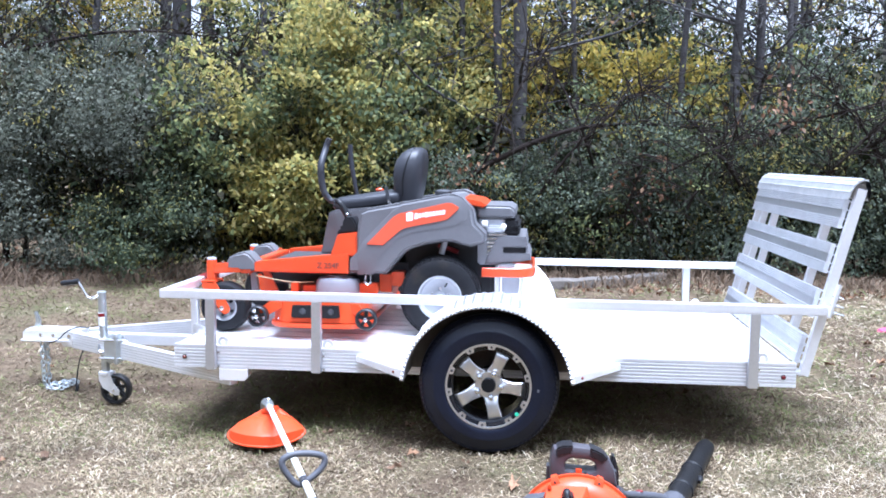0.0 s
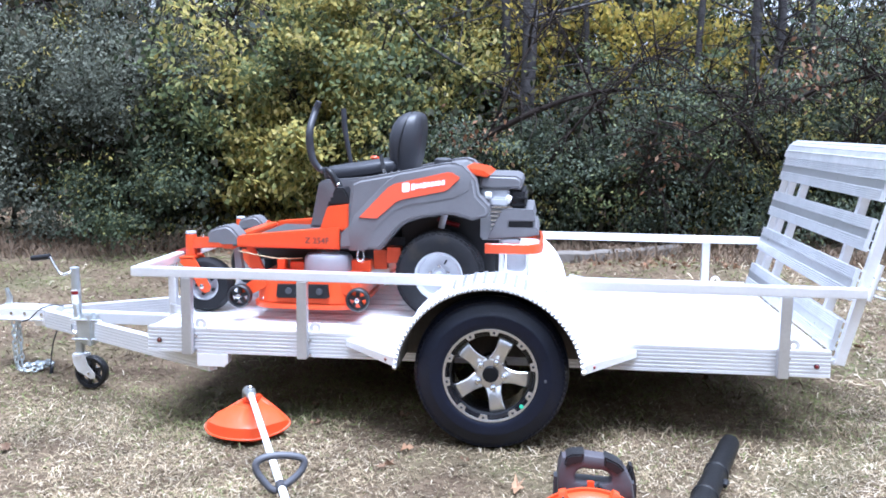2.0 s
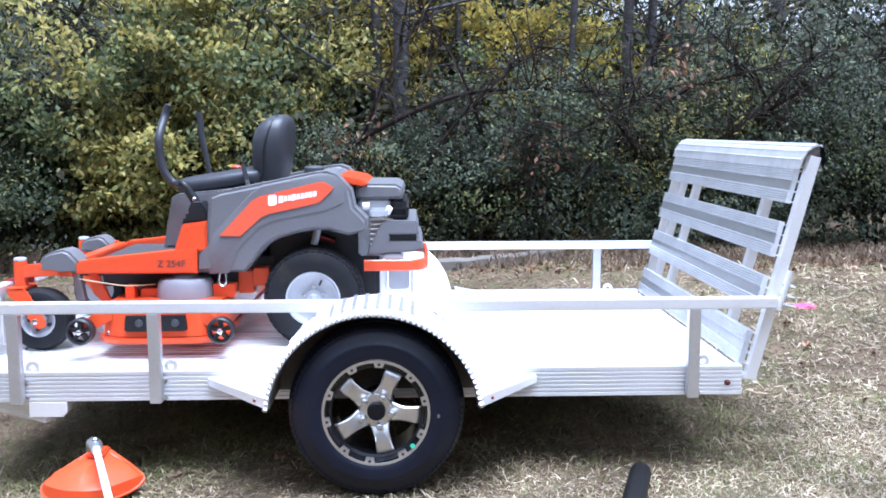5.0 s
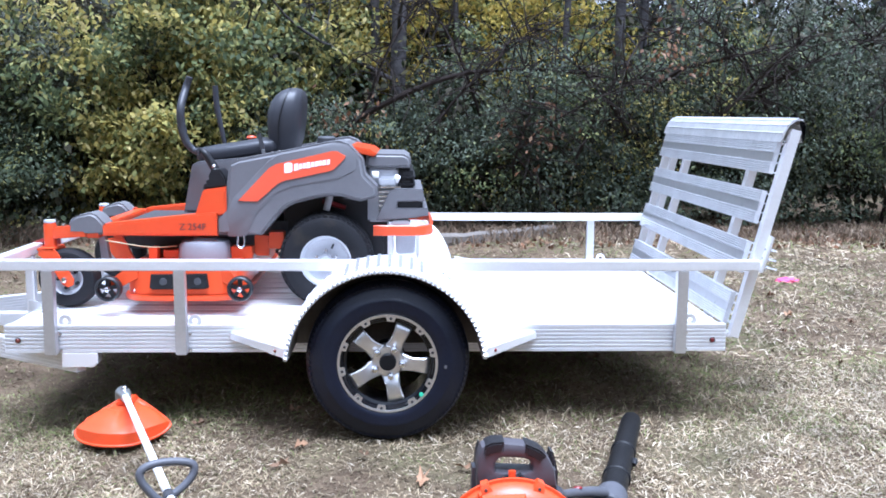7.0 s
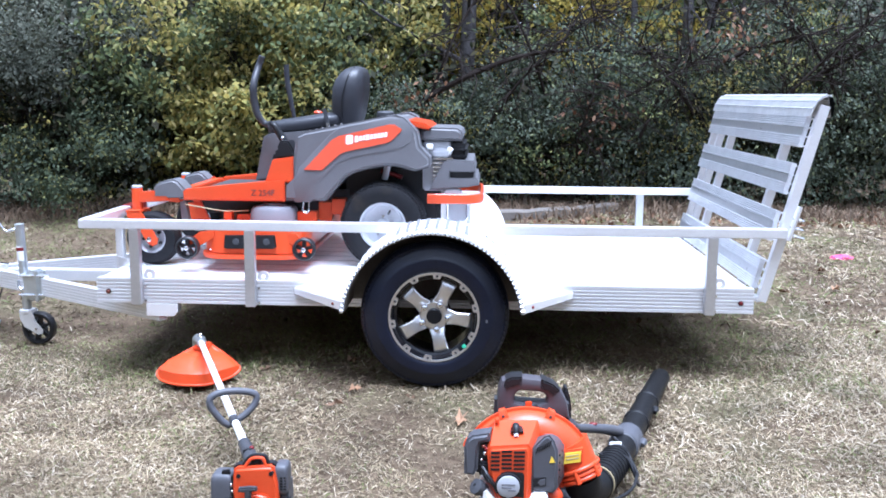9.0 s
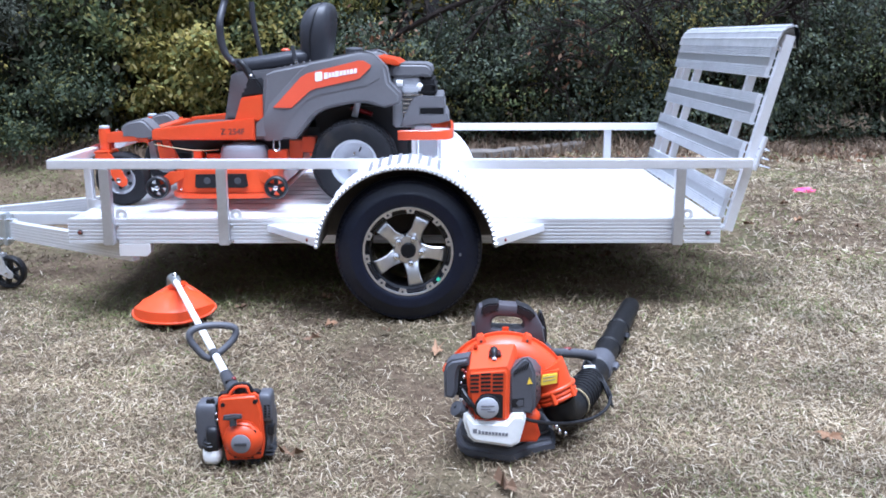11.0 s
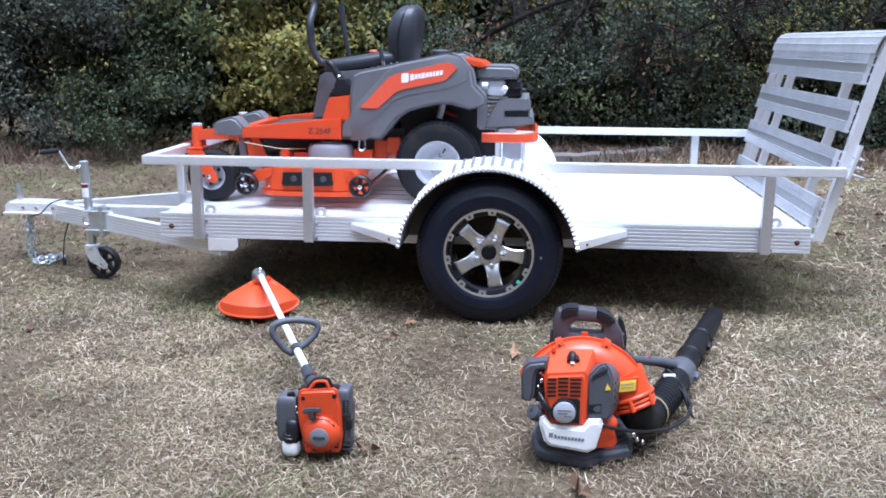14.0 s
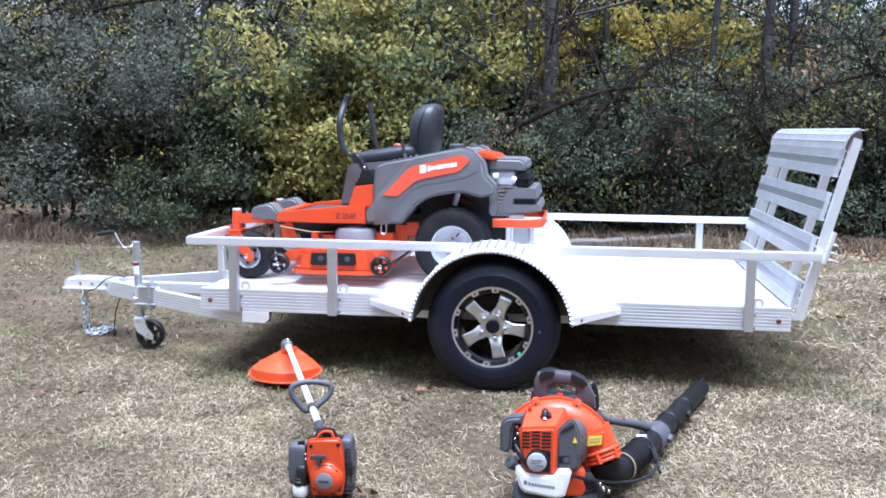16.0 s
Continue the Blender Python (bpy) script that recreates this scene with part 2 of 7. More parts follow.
def tube(bm, pts, r, n=12, smooth=0, closed=False, squash=1.0):
    """A round bar along the points; r is one radius or one for each point."""
    pts = curve_pts(pts, smooth) if smooth else [Vector(q) for q in pts]
    rs = [r] * len(pts) if isinstance(r, (int, float)) else list(np.interp(np.linspace(0, 1, len(pts)), np.linspace(0, 1, len(r)), r))
    rings, prev = [], None
    for i, p in enumerate(pts):
        a, b = (pts[i - 1], pts[(i + 1) % len(pts)]) if closed else (pts[max(0, i - 1)], pts[min(len(pts) - 1, i + 1)])
        d = (b - a).normalized()
        if prev is None:
            _, u, v = frame_of(d)
        else:
            u = (prev - d * prev.dot(d)).normalized()
            v = d.cross(u)
        prev = u
        rings.append(ring(bm, p, u, v, rs[i], n, squash))
    for a, b in zip(rings, rings[1:] + (rings[:1] if closed else [])):
        skin(bm, a, b)
    if not closed:
        bm.faces.new(rings[0][::-1])
        bm.faces.new(rings[-1])
    return bm


def lathe(bm, prof, centre, axis, n=32, closed=False):
    """A profile of (distance along the axis, radius) turned round the axis."""
    d, u, v = frame_of(axis)
    rings = [ring(bm, Vector(centre) + d * a, u, v, max(r, 1e-4), n) for a, r in prof]
    for a, b in zip(rings, rings[1:] + (rings[:1] if closed else [])):
        skin(bm, a, b)
    if not closed:
        bm.faces.new(rings[0][::-1])
        bm.faces.new(rings[-1])
    return bm


def ball(bm, c, r, n=16, scale=(1, 1, 1)):
    m = Matrix.Translation(c) @ Matrix.Diagonal((r * scale[0], r * scale[1], r * scale[2], 1))
    bmesh.ops.create_uvsphere(bm, u_segments=n, v_segments=max(6, n // 2), radius=1, matrix=m)
    return bm


def fresh():
    return bmesh.new()


def smoothstep(a, b, x):
    t = max(0.0, min(1.0, (x - a) / (b - a)))
    return t * t * (3 - 2 * t)


def ground_z(x, y):
    """The lawn: level by the wheel, rising a little to the woods, dipping at the tongue."""
    z = 0.02 * max(0.0, y) - 0.1 * smoothstep(0.3, 2.3, -x) * (1 - 0.5 * smoothstep(2.4, 2.8, -x)) * math.exp(-((y - 0.6) / 1.9) ** 2)
    z += 0.012 * noise.noise(Vector((x * 0.7, y * 0.7, 3.1))) + 0.006 * noise.noise(Vector((x * 2.3, y * 2.3, 7.7)))
    flat = math.exp(-((x / 0.5) ** 2 + ((y + 0.1) / 0.5) ** 2))
    return z * (1 - flat)


def pillow(bm, c, half, power=4.0, n=24, m=14):
    """A rounded block: a superellipsoid round c."""
    def pw(v, e):
        return math.copysign(abs(v) ** e, v)
    e = 2.0 / power
    rings_ = []
    for i in range(1, m):
        v = math.pi * (i / m - 0.5)
        rings_.append([bm.verts.new((c[0] + half[0] * pw(math.cos(v), e) * pw(math.cos(2 * math.pi * k / n), e), c[1] + half[1] * pw(math.cos(v), e) * pw(math.sin(2 * math.pi * k / n), e), c[2] + half[2] * pw(math.sin(v), e))) for k in range(n)])
    for a, b in zip(rings_, rings_[1:]):
        skin(bm, a, b)
    bm.faces.new(rings_[0])
    bm.faces.new(rings_[-1])
    return bm


# ---- the lawn: one sheet to the horizon ----
def soil_material():
    m = mat("dormant_lawn", (0.08, 0.053, 0.035), 0.95, 0, 0.35, 2.4, 1.0, 70, second=(0.185, 0.138, 0.09), stain=(0.05, 0.031, 0.021))
    n, l = m.node_tree.nodes, m.node_tree.links
    p = n["Principled BSDF"]
    p.inputs["Specular IOR Level"].default_value = 0.1
    src = p.inputs["Base Color"].links[0].from_socket
    tc = n.new("ShaderNodeTexCoord")
    t = n.new("ShaderNodeTexNoise")
    t.inputs["Scale"].default_value, t.inputs["Detail"].default_value = 1.1, 6.0
    l.new(tc.outputs["Object"], t.inputs["Vector"])
    r = n.new("ShaderNodeMapRange")
    r.inputs[1].default_value, r.inputs[2].default_value, r.inputs[4].default_value = 0.52, 0.68, 0.45
    l.new(t.outputs["Fac"], r.inputs[0])
    mix = n.new("ShaderNodeMix")
    mix.data_type = "RGBA"
    mix.inputs[7].default_value = (0.11, 0.115, 0.055, 1)
    l.new(r.outputs[0], mix.inputs[0])
    l.new(src, mix.inputs[6])
    l.new(mix.outputs[2], p.inputs["Base Color"])
    return m


def axis_steps(lo, hi, fine, far):
    inner = list(np.arange(lo, hi + fine / 2, fine))
    out = [30, 12, 5]
    return [lo - far, lo - 300, *[lo - o for o in out], *inner, *[hi + o for o in out[::-1]], hi + 300, hi + far]


def build_ground():
    xs, ys = axis_steps(-7, 7, 0.14, 2500), axis_steps(-6, 9, 0.14, 2500)
    verts = [(x, y, ground_z(x, y) if abs(x) < 60 and abs(y) < 60 else 0.2) for y in ys for x in xs]
    w = len(xs)
    faces = [(j * w + i, j * w + i + 1, (j + 1) * w + i + 1, (j + 1) * w + i) for j in range(len(ys) - 1) for i in range(w - 1)]
    me = bpy.data.meshes.new("ground")
    me.from_pydata(verts, [], faces)
    me.materials.append(soil_material())
    smooth_mesh(me, 60)
    return tagged(new("ground", me), "pale dormant lawn with bare and greenish patches", "ground", kind="structure")


build_ground()


def add_sky_blocker():
    """Plain dark unseen wall round the rest of the lawn; blocks low sky."""
    rng = np.random.default_rng(3)
    bm = fresh()
    line = [(-24, 9), (-22, -2), (-16, -13), (-5, -17), (6, -17), (17, -13), (23, -2), (25, 9)]
    inner, outer = [], []
    for k, (x, y) in enumerate([tuple(v)[:2] for v in curve_pts([(a, b, 0) for a, b in line], 8)]):
        z = 6.5 + rng.normal() * 0.6
        g = 1 + 1.5 / math.hypot(x, y)
        inner.append((bm.verts.new((x, y, -0.3)), bm.verts.new((x, y, z))))
        outer.append((bm.verts.new((x * g, y * g, -0.3)), bm.verts.new((x * g, y * g, z))))
    for k in range(len(inner) - 1):
        (a, b), (c, d), (e, f), (g, h) = inner[k], inner[k + 1], outer[k], outer[k + 1]
        for q in ((a, c, d, b), (e, f, h, g), (b, d, h, f), (a, e, g, c)):
            bm.faces.new(q)
    me = bpy.data.meshes.new("backdrop")
    bm.to_mesh(me)
    bm.free()
    me.materials.append(mat("sky_blocker_dark", (0.045, 0.045, 0.028), 0.95, 0, 0.5, 0.8, 0.0, 60, second=(0.11, 0.1, 0.055), spec=0.1))
    tagged(new("backdrop", me), "plain dark unseen wall round the lawn that blocks low sky", "woods", kind="structure")


add_sky_blocker()


def many(name, verts, faces, materials, which=None, smooth=False):
    me = bpy.data.meshes.new(name)
    me.from_pydata(verts, [], faces)
    for m in materials:
        me.materials.append(m)
    if which is not None:
        me.polygons.foreach_set("material_index", which)
    return me


STRAW = leaf_mat("straw_blades", [(0.26, 0.2, 0.122), (0.37, 0.298, 0.193), (0.29, 0.227, 0.143), (0.15, 0.108, 0.065), (0.45, 0.375, 0.265), (0.21, 0.16, 0.097), (0.32, 0.26, 0.165), (0.17, 0.148, 0.08)], 0.12)
GREENB = leaf_mat("green_blades", [(0.12, 0.145, 0.048), (0.2, 0.205, 0.085), (0.155, 0.175, 0.065)], 0.25)
BLEACHED = leaf_mat("bleached_straw", [(0.38, 0.318, 0.225), (0.46, 0.395, 0.29), (0.33, 0.268, 0.18), (0.42, 0.35, 0.245), (0.5, 0.435, 0.33)], 0.1)
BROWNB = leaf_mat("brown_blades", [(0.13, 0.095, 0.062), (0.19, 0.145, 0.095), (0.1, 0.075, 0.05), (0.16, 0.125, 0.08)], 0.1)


def build_grass():
    rng = np.random.default_rng(5)
    coords, kinds = [], []

    def blades(count, x0, x1, y0, y1, size, wide, fade=0.0):
        """fade: over how many metres the stand thins out beyond the sides x0, x1 and y0."""
        spots = []
        for x, y, u, v, w in zip(rng.uniform(x0 - fade, x1 + fade, count), rng.uniform(y0 - fade, y1, count), rng.random(count), rng.random(count), rng.random(count)):
            patch = noise.noise(Vector((x * 1.1, y * 1.1, 0.3))) + 0.7 * noise.noise(Vector((x * 3.4, y * 3.4, 5.0))) + 0.35 * noise.noise(Vector((x * 11, y * 11, 2.0)))
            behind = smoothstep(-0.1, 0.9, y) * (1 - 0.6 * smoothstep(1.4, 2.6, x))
            # under: darker, sparser blade mix beneath the bed, put in for its shade
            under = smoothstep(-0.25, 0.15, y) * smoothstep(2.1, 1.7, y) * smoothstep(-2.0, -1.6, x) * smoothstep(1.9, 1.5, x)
            rim = smoothstep(9.0, 7.0, abs(x)) * smoothstep(-7.5, -5.5, y)
            if fade:
                rim *= smoothstep(x0 - fade, x0, x) * smoothstep(x1 + fade, x1, x) * smoothstep(y0 - fade, y0, y)
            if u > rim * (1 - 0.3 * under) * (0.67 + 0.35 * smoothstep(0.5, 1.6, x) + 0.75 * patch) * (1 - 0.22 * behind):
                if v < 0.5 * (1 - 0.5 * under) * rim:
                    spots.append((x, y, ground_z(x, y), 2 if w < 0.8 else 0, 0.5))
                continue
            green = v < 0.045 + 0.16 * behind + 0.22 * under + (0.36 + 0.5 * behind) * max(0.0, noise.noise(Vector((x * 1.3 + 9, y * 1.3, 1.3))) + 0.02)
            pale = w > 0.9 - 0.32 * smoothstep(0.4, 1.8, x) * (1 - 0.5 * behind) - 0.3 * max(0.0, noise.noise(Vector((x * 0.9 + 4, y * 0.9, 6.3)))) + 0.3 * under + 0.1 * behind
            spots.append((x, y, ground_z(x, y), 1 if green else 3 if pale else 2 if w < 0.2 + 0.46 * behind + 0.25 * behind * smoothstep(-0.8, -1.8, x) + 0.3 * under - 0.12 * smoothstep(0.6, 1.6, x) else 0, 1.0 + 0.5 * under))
        q = np.array(spots)
        n = len(q)
        a = rng.uniform(0, 6.283, n)
        bend = rng.normal(size=n) * 0.36
        ln = size * (0.4 + 1.7 * rng.random(n) ** 1.6) * q[:, 4]
        lift = rng.random(n) ** 2.4 * 0.65 + 0.5 * np.maximum(0.0, q[:, 4] - 1.0) * rng.random(n)
        thick = wide * rng.uniform(0.7, 1.3, n)
        p = q[:, :3].copy()
        p[:, 2] += rng.random(n) * 0.012 - 0.001
        rows = []
        for step, w, rise in ((0.0, 0.8, 0.0), (0.52, 1.0, 0.6), (0.48, 0.0, 0.15)):
            d = np.stack([np.cos(a), np.sin(a)], 1)
            p = p.copy()
            p[:, :2] += d * (ln * step * (1 - 0.5 * lift))[:, None]
            p[:, 2] += ln * lift * rise + (0.003 if rise > 0.4 else 0.0)
            side = np.stack([-d[:, 1], d[:, 0], rng.normal(size=n) * 0.45], 1) * (thick * w / 2)[:, None]
            rows.extend([p - side, p + side] if w else [p])
            a = a + bend
        coords.append(np.stack(rows, 1))
        kinds.append(q[:, 3].astype(int))

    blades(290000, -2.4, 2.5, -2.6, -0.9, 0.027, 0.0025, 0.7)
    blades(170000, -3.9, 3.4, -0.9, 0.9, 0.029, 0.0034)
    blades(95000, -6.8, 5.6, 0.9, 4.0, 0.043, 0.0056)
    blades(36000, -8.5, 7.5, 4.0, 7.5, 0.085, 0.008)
    for x0, x1, y0, y1 in ((-9.0, -2.4, -2.6, -0.9), (2.5, 9.0, -2.6, -0.9), (-9.0, -3.9, -0.9, 0.9), (3.4, 9.0, -0.9, 0.9), (-9.0, -6.8, 0.9, 4.0), (5.6, 9.0, 0.9, 4.0), (-9.0, 9.0, -7.5, -2.6)):
        blades(int(380 * (x1 - x0) * (y1 - y0)), x0, x1, y0, y1, 0.055, 0.011)
    co = np.concatenate(coords)
    n = len(co)
    idx = (np.arange(n) * 5)[:, None] + np.array([0, 1, 3, 2, 2, 3, 4])
    me = bpy.data.meshes.new("grass")
    me.vertices.add(5 * n)
    me.vertices.foreach_set("co", co.ravel())
    me.loops.add(7 * n)
    me.loops.foreach_set("vertex_index", idx.ravel())
    me.polygons.add(2 * n)
    me.polygons.foreach_set("loop_start", ((np.arange(n) * 7)[:, None] + np.array([0, 4])).ravel())
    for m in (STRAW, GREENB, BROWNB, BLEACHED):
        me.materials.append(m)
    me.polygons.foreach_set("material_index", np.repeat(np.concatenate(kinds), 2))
    me.update(calc_edges=True)
    return tagged(new("grass", me), "short straw-coloured matted grass with green tufts", "grass", kind="stuff")


build_grass()


# ---- the utility trailer ----
XF, XR, W = -1.603, 1.445, 1.83
Z0, Z1, DECK, RAIL = 0.32, 0.435, 0.424, 0.695

trailer = thing("utility_trailer", (0, 0.9, 0.0), "bright aluminium open utility trailer parked on the lawn", "trailer")


def ribbed_beam(x0, x1, y_out, y_in, z0, z1, ribs=7):
    """A beam along x whose outer face has shallow lengthwise grooves."""
    s = 1 if y_in > y_out else -1
    pts = [(y_in, z0), (y_in, z1), (y_out, z1)]
    step = (z1 - z0) / ribs
    for k in range(1, ribs):
        z = z1 - k * step
        pts += [(y_out, z + 0.0048), (y_out + s * 0.007, z + 0.003), (y_out + s * 0.007, z - 0.003), (y_out, z - 0.0048)]
    pts += [(y_out, z0)]
    return prism(fresh(), pts, x0, x1, axis="x")


part("side_beam", ribbed_beam(XF, XR, 0.0, 0.05, Z0, Z1), ALU, trailer)
part("side_beam", ribbed_beam(XF, XR, W, W - 0.05, Z0, Z1), ALU, trailer)
part("front_beam", box(fresh(), XF, XF + 0.05, 0.05, W - 0.05, Z0, Z1 - 0.003, 0.004), ALU, trailer)
part("rear_beam", box(fresh(), XR - 0.05, XR, 0.05, W - 0.05, Z0, Z1 - 0.012, 0.004), ALU, trailer)
for k in range(6):
    x = XF + 0.45 + k * 0.46
    part("cross_member", box(fresh(), x, x + 0.05, 0.05, W - 0.05, Z0 + 0.02, DECK - 0.03, 0.003), ALU, trailer)


def deck_plank(y0, y1):
    pts = [(y0, DECK - 0.028), (y0, DECK)]
    n = 4
    step = (y1 - y0) / n
    for k in range(1, n):
        y = y0 + k * step
        pts += [(y - 0.008, DECK), (y - 0.006, DECK - 0.007), (y + 0.006, DECK - 0.007), (y + 0.008, DECK)]
    pts += [(y1, DECK), (y1, DECK - 0.028)]
    return prism(fresh(), pts, XF + 0.05, XR - 0.05, axis="x")


PLANKS = 12
pw = (W - 0.1) / PLANKS
for k in range(PLANKS):
    part("deck_plank", deck_plank(0.05 + k * pw + 0.0015, 0.05 + (k + 1) * pw - 0.0015), ALU_DECK, trailer)

# rails round the bed
RX0, RX1 = -1.66, 1.565
for y in (-0.04, W - 0.005):
    part("top_rail", box(fresh(), RX0, RX1, y, y + 0.045, RAIL - 0.022, RAIL + 0.022, 0.004), ALU, trailer)
part("front_rail", box(fresh(), RX0, RX0 + 0.045, 0.005, W - 0.005, RAIL - 0.022, RAIL + 0.022, 0.004), ALU, trailer)
for y0, y1, m, lab in ((0.5, 0.72, RED, "red reflective tape"), (0.75, 0.9, WHITE, "white reflective tape"), (1.25, 1.45, RED, "red reflective tape")):
    part("tape", box(fresh(), RX0 - 0.002, RX0 + 0.047, y0, y1, RAIL - 0.015, RAIL + 0.0245), m, trailer, lab)


def post(x, near=True, bottom=0.318, width=0.046):
    y0 = -0.042 if near else W + 0.001
    bm = fresh()
    box(bm, x - width / 2, x + width / 2, y0, y0 + 0.041, bottom, RAIL - 0.022, 0.003)
    p = part("post", bm, ALU_POST, trailer)
    yb = 0.075 if near else W - 0.075
    bm = fresh()
    lathe(bm, [(-0.006, 0.012), (-0.006, 0.027), (0.006, 0.027), (0.006, 0.012)], (x + 0.05, yb - 0.06 if near else yb, DECK + 0.028), (0, 1, 0), 18, closed=True)
    part("tie_ring", bm, ALU, p)
    if near:
        for z in (0.33, 0.40):
            part("bolt", cyl(fresh(), (x + 0.031, -0.006, z), (x + 0.031, 0.001, z), 0.007, n=8), STEEL, p)


for px in (-1.402, -0.865, 1.238):
    post(px)
for px in (-1.428, -0.891, 1.212):
    post(px, near=False)

for y in (0.40, W - 0.40):
    part("front_post", box(fresh(), RX0 + 0.004, RX0 + 0.041, y - 0.02, y + 0.02, 0.30, RAIL - 0.022, 0.003), ALU, trailer)
    part("front_gusset", prism(fresh(), [(RX0 + 0.045, 0.436), (RX0 + 0.2, 0.436), (RX0 + 0.17, 0.45), (RX0 + 0.1, 0.475), (RX0 + 0.045, 0.485)], y - 0.1, y - 0.09, 0.002), ALU_BAND, trailer)
part("front_foot", box(fresh(), RX0 + 0.006, XF, 0.36, W - 0.36, 0.31, 0.36, 0.003), ALU, trailer)

# marker lamps on the side beam and the wing brackets
for x, z, m in ((-1.547, 0.372, AMBER), (1.386, 0.368, RED)):
    b = part("marker_lamp", lathe(fresh(), [(0, 0.0085), (0.004, 0.0085), (0.007, 0.0055)], (x, 0, z), (0, -1, 0), 16), m, trailer)
    part("bezel", lathe(fresh(), [(0, 0.0088), (0, 0.0125), (0.004, 0.0115), (0.004, 0.0088)], (x, 0, z), (0, -1, 0), 16, closed=True), BLACK, b)

# ---- fender: an arched strip of tread plate with a knurled rim ----
def fender(near):
    s = 1 if near else -1
    yo, yi = (-0.3, -0.002) if near else (W + 0.3, W + 0.002)
    arc = []
    for k in range(33):
        a = radians(174 - 168 * k / 32)
        arc.append((0.395 * math.cos(a) - 0.008, 0.325 + 0.39 * math.sin(a)))
    bm = fresh()
    rows = []
    for x, z in arc:
        cx, cz = x + 0.006, z - 0.325
        ln = math.hypot(cx, cz)
        ix, iz = x - cx / ln * 0.006, z - cz / ln * 0.006
        k = 1 + 0.045 * max(0.0, cz) / 0.39
        rows.append([bm.verts.new(c) for c in ((x, yo, z), (x * k, yi, 0.325 + cz * k + 0.004), (ix * k, yi, 0.325 + (iz - 0.325) * k + 0.004), (ix, yo, iz))])
    for a, b in zip(rows, rows[1:]):
        skin(bm, a, b)
    bm.faces.new(rows[0])
    bm.faces.new(rows[-1])
    f = part("fender", bm, ALU_DECK, trailer, "arched tread-plate fender")
    # raised tread bars across the plate
    bars = fresh()
    n_across = 7
    for i in range(30):
        ang = radians(172 - 164 * i / 29)
        n1 = Vector((math.cos(ang), 0, math.sin(ang)))
        d = Vector((math.sin(ang), 0, -math.cos(ang)))
        for j in range(n_across):
            y = yo + s * (0.022 + 0.262 * (j + 0.5 * (i % 2)) / n_across)
            k = 1 + 0.045 * n1.z * (y - yo) / (yi - yo)
            c = Vector((-0.008, y, 0.325 + 0.004 * (y - yo) / (yi - yo))) + Vector((n1.x * 0.395, 0, n1.z * 0.39)) * k
            along = (d + Vector((0, 1 if (i + j) % 2 else -1, 0)) * 0.8).normalized() * 0.021
            side = along.cross(n1).normalized() * 0.0065
            tip = n1 * 0.0045
            v = [bars.verts.new(q) for q in (c - along, c + side, c + along, c - side, c + tip + along * 0.5, c + tip - along * 0.5)]
            for fc in ((0, 1, 5), (1, 4, 5), (1, 2, 4), (2, 3, 4), (3, 5, 4), (3, 0, 5)):
                bars.faces.new([v[q] for q in fc])
    part("tread_plate", bars, ALU_DECK, f)["kind"] = "stuff"
    for i in range(8):
        ang = radians(113 - 6.2 * i)
        n1, d = Vector((math.cos(ang), 0, math.sin(ang))), Vector((math.sin(ang), 0, -math.cos(ang))) * 0.0105
        rib = fresh()
        rows = []
        for g in (0.22, 0.96):
            k = 1 + 0.045 * n1.z * g
            q = Vector((-0.008, yo + (yi - yo) * g, 0.325 + 0.004 * g)) + Vector((n1.x * 0.395, 0, n1.z * 0.39)) * k
            rows.append([rib.verts.new(v) for v in (q - d - n1 * 0.002, q - d * 0.7 + n1 * 0.007, q + d * 0.7 + n1 * 0.007, q + d - n1 * 0.002)])
        skin(rib, *rows)
        rib.faces.new(rows[0])
        rib.faces.new(rows[1])
        part("tread_bar", rib, ALU_TREAD, f)
    # inner wall between the bed and the wheel
    wall = [((x + 0.008) * 1.0 - 0.008, z - 0.004) for x, z in arc]
    wall = [(x * (1 + 0.04 * max(0.0, z - 0.325) / 0.39), 0.325 + (z - 0.325) * (1 + 0.04 * max(0.0, z - 0.325) / 0.39)) for x, z in wall]
    part("fender_wall", prism(fresh(), wall, min(yi, yi - s * 0.006), max(yi, yi - s * 0.006)), ALU_DECK, f)
    # added dark skin: mud plus painted shade behind the wheel
    part("splash_liner", prism(fresh(), [(x * 0.985, 0.325 + (z - 0.325) * 0.985) for x, z in wall], min(yi - s * 0.008, yi - s * 0.011), max(yi - s * 0.008, yi - s * 0.011)), ALU_DIRTY_SHADE, f, "dark liner with mud and painted arch shade")
    # added dark strip: painted shade under the arch
    bm = fresh()
    rows = []
    for x, z in arc:
        q = []
        for y, g in ((yo + s * 0.012, 0.0), (yi - s * 0.012, 0.03)):
            for r in (0.976, 0.968):
                k = r * (1 + g * max(0.0, z - 0.325) / 0.39)
                q.append(bm.verts.new(((x + 0.008) * k - 0.008, y, 0.325 + (z - 0.325) * k)))
        rows.append([q[0], q[2], q[3], q[1]])
    for a, b in zip(rows, rows[1:]):
        skin(bm, a, b)
    bm.faces.new(rows[0])
    bm.faces.new(rows[-1])
    part("under_liner", bm, ALU_DIRTY_SHADE, f)
    # knurled outer rim
    rim = fresh()
    for i in range(54):
        a, b = radians(174 - 168 * i / 54), radians(174 - 168 * (i + 0.8) / 54)
        cyl(rim, (0.395 * math.cos(a) - 0.008, yo - s * 0.009, 0.325 + 0.39 * math.sin(a)), (0.395 * math.cos(b) - 0.008, yo + s * 0.012, 0.325 + 0.39 * math.sin(b)), 0.0088, 0.0088, 8)
    part("rim_edge", rim, ALU, f)
    f.location.x += 0.0 if near else -0.03
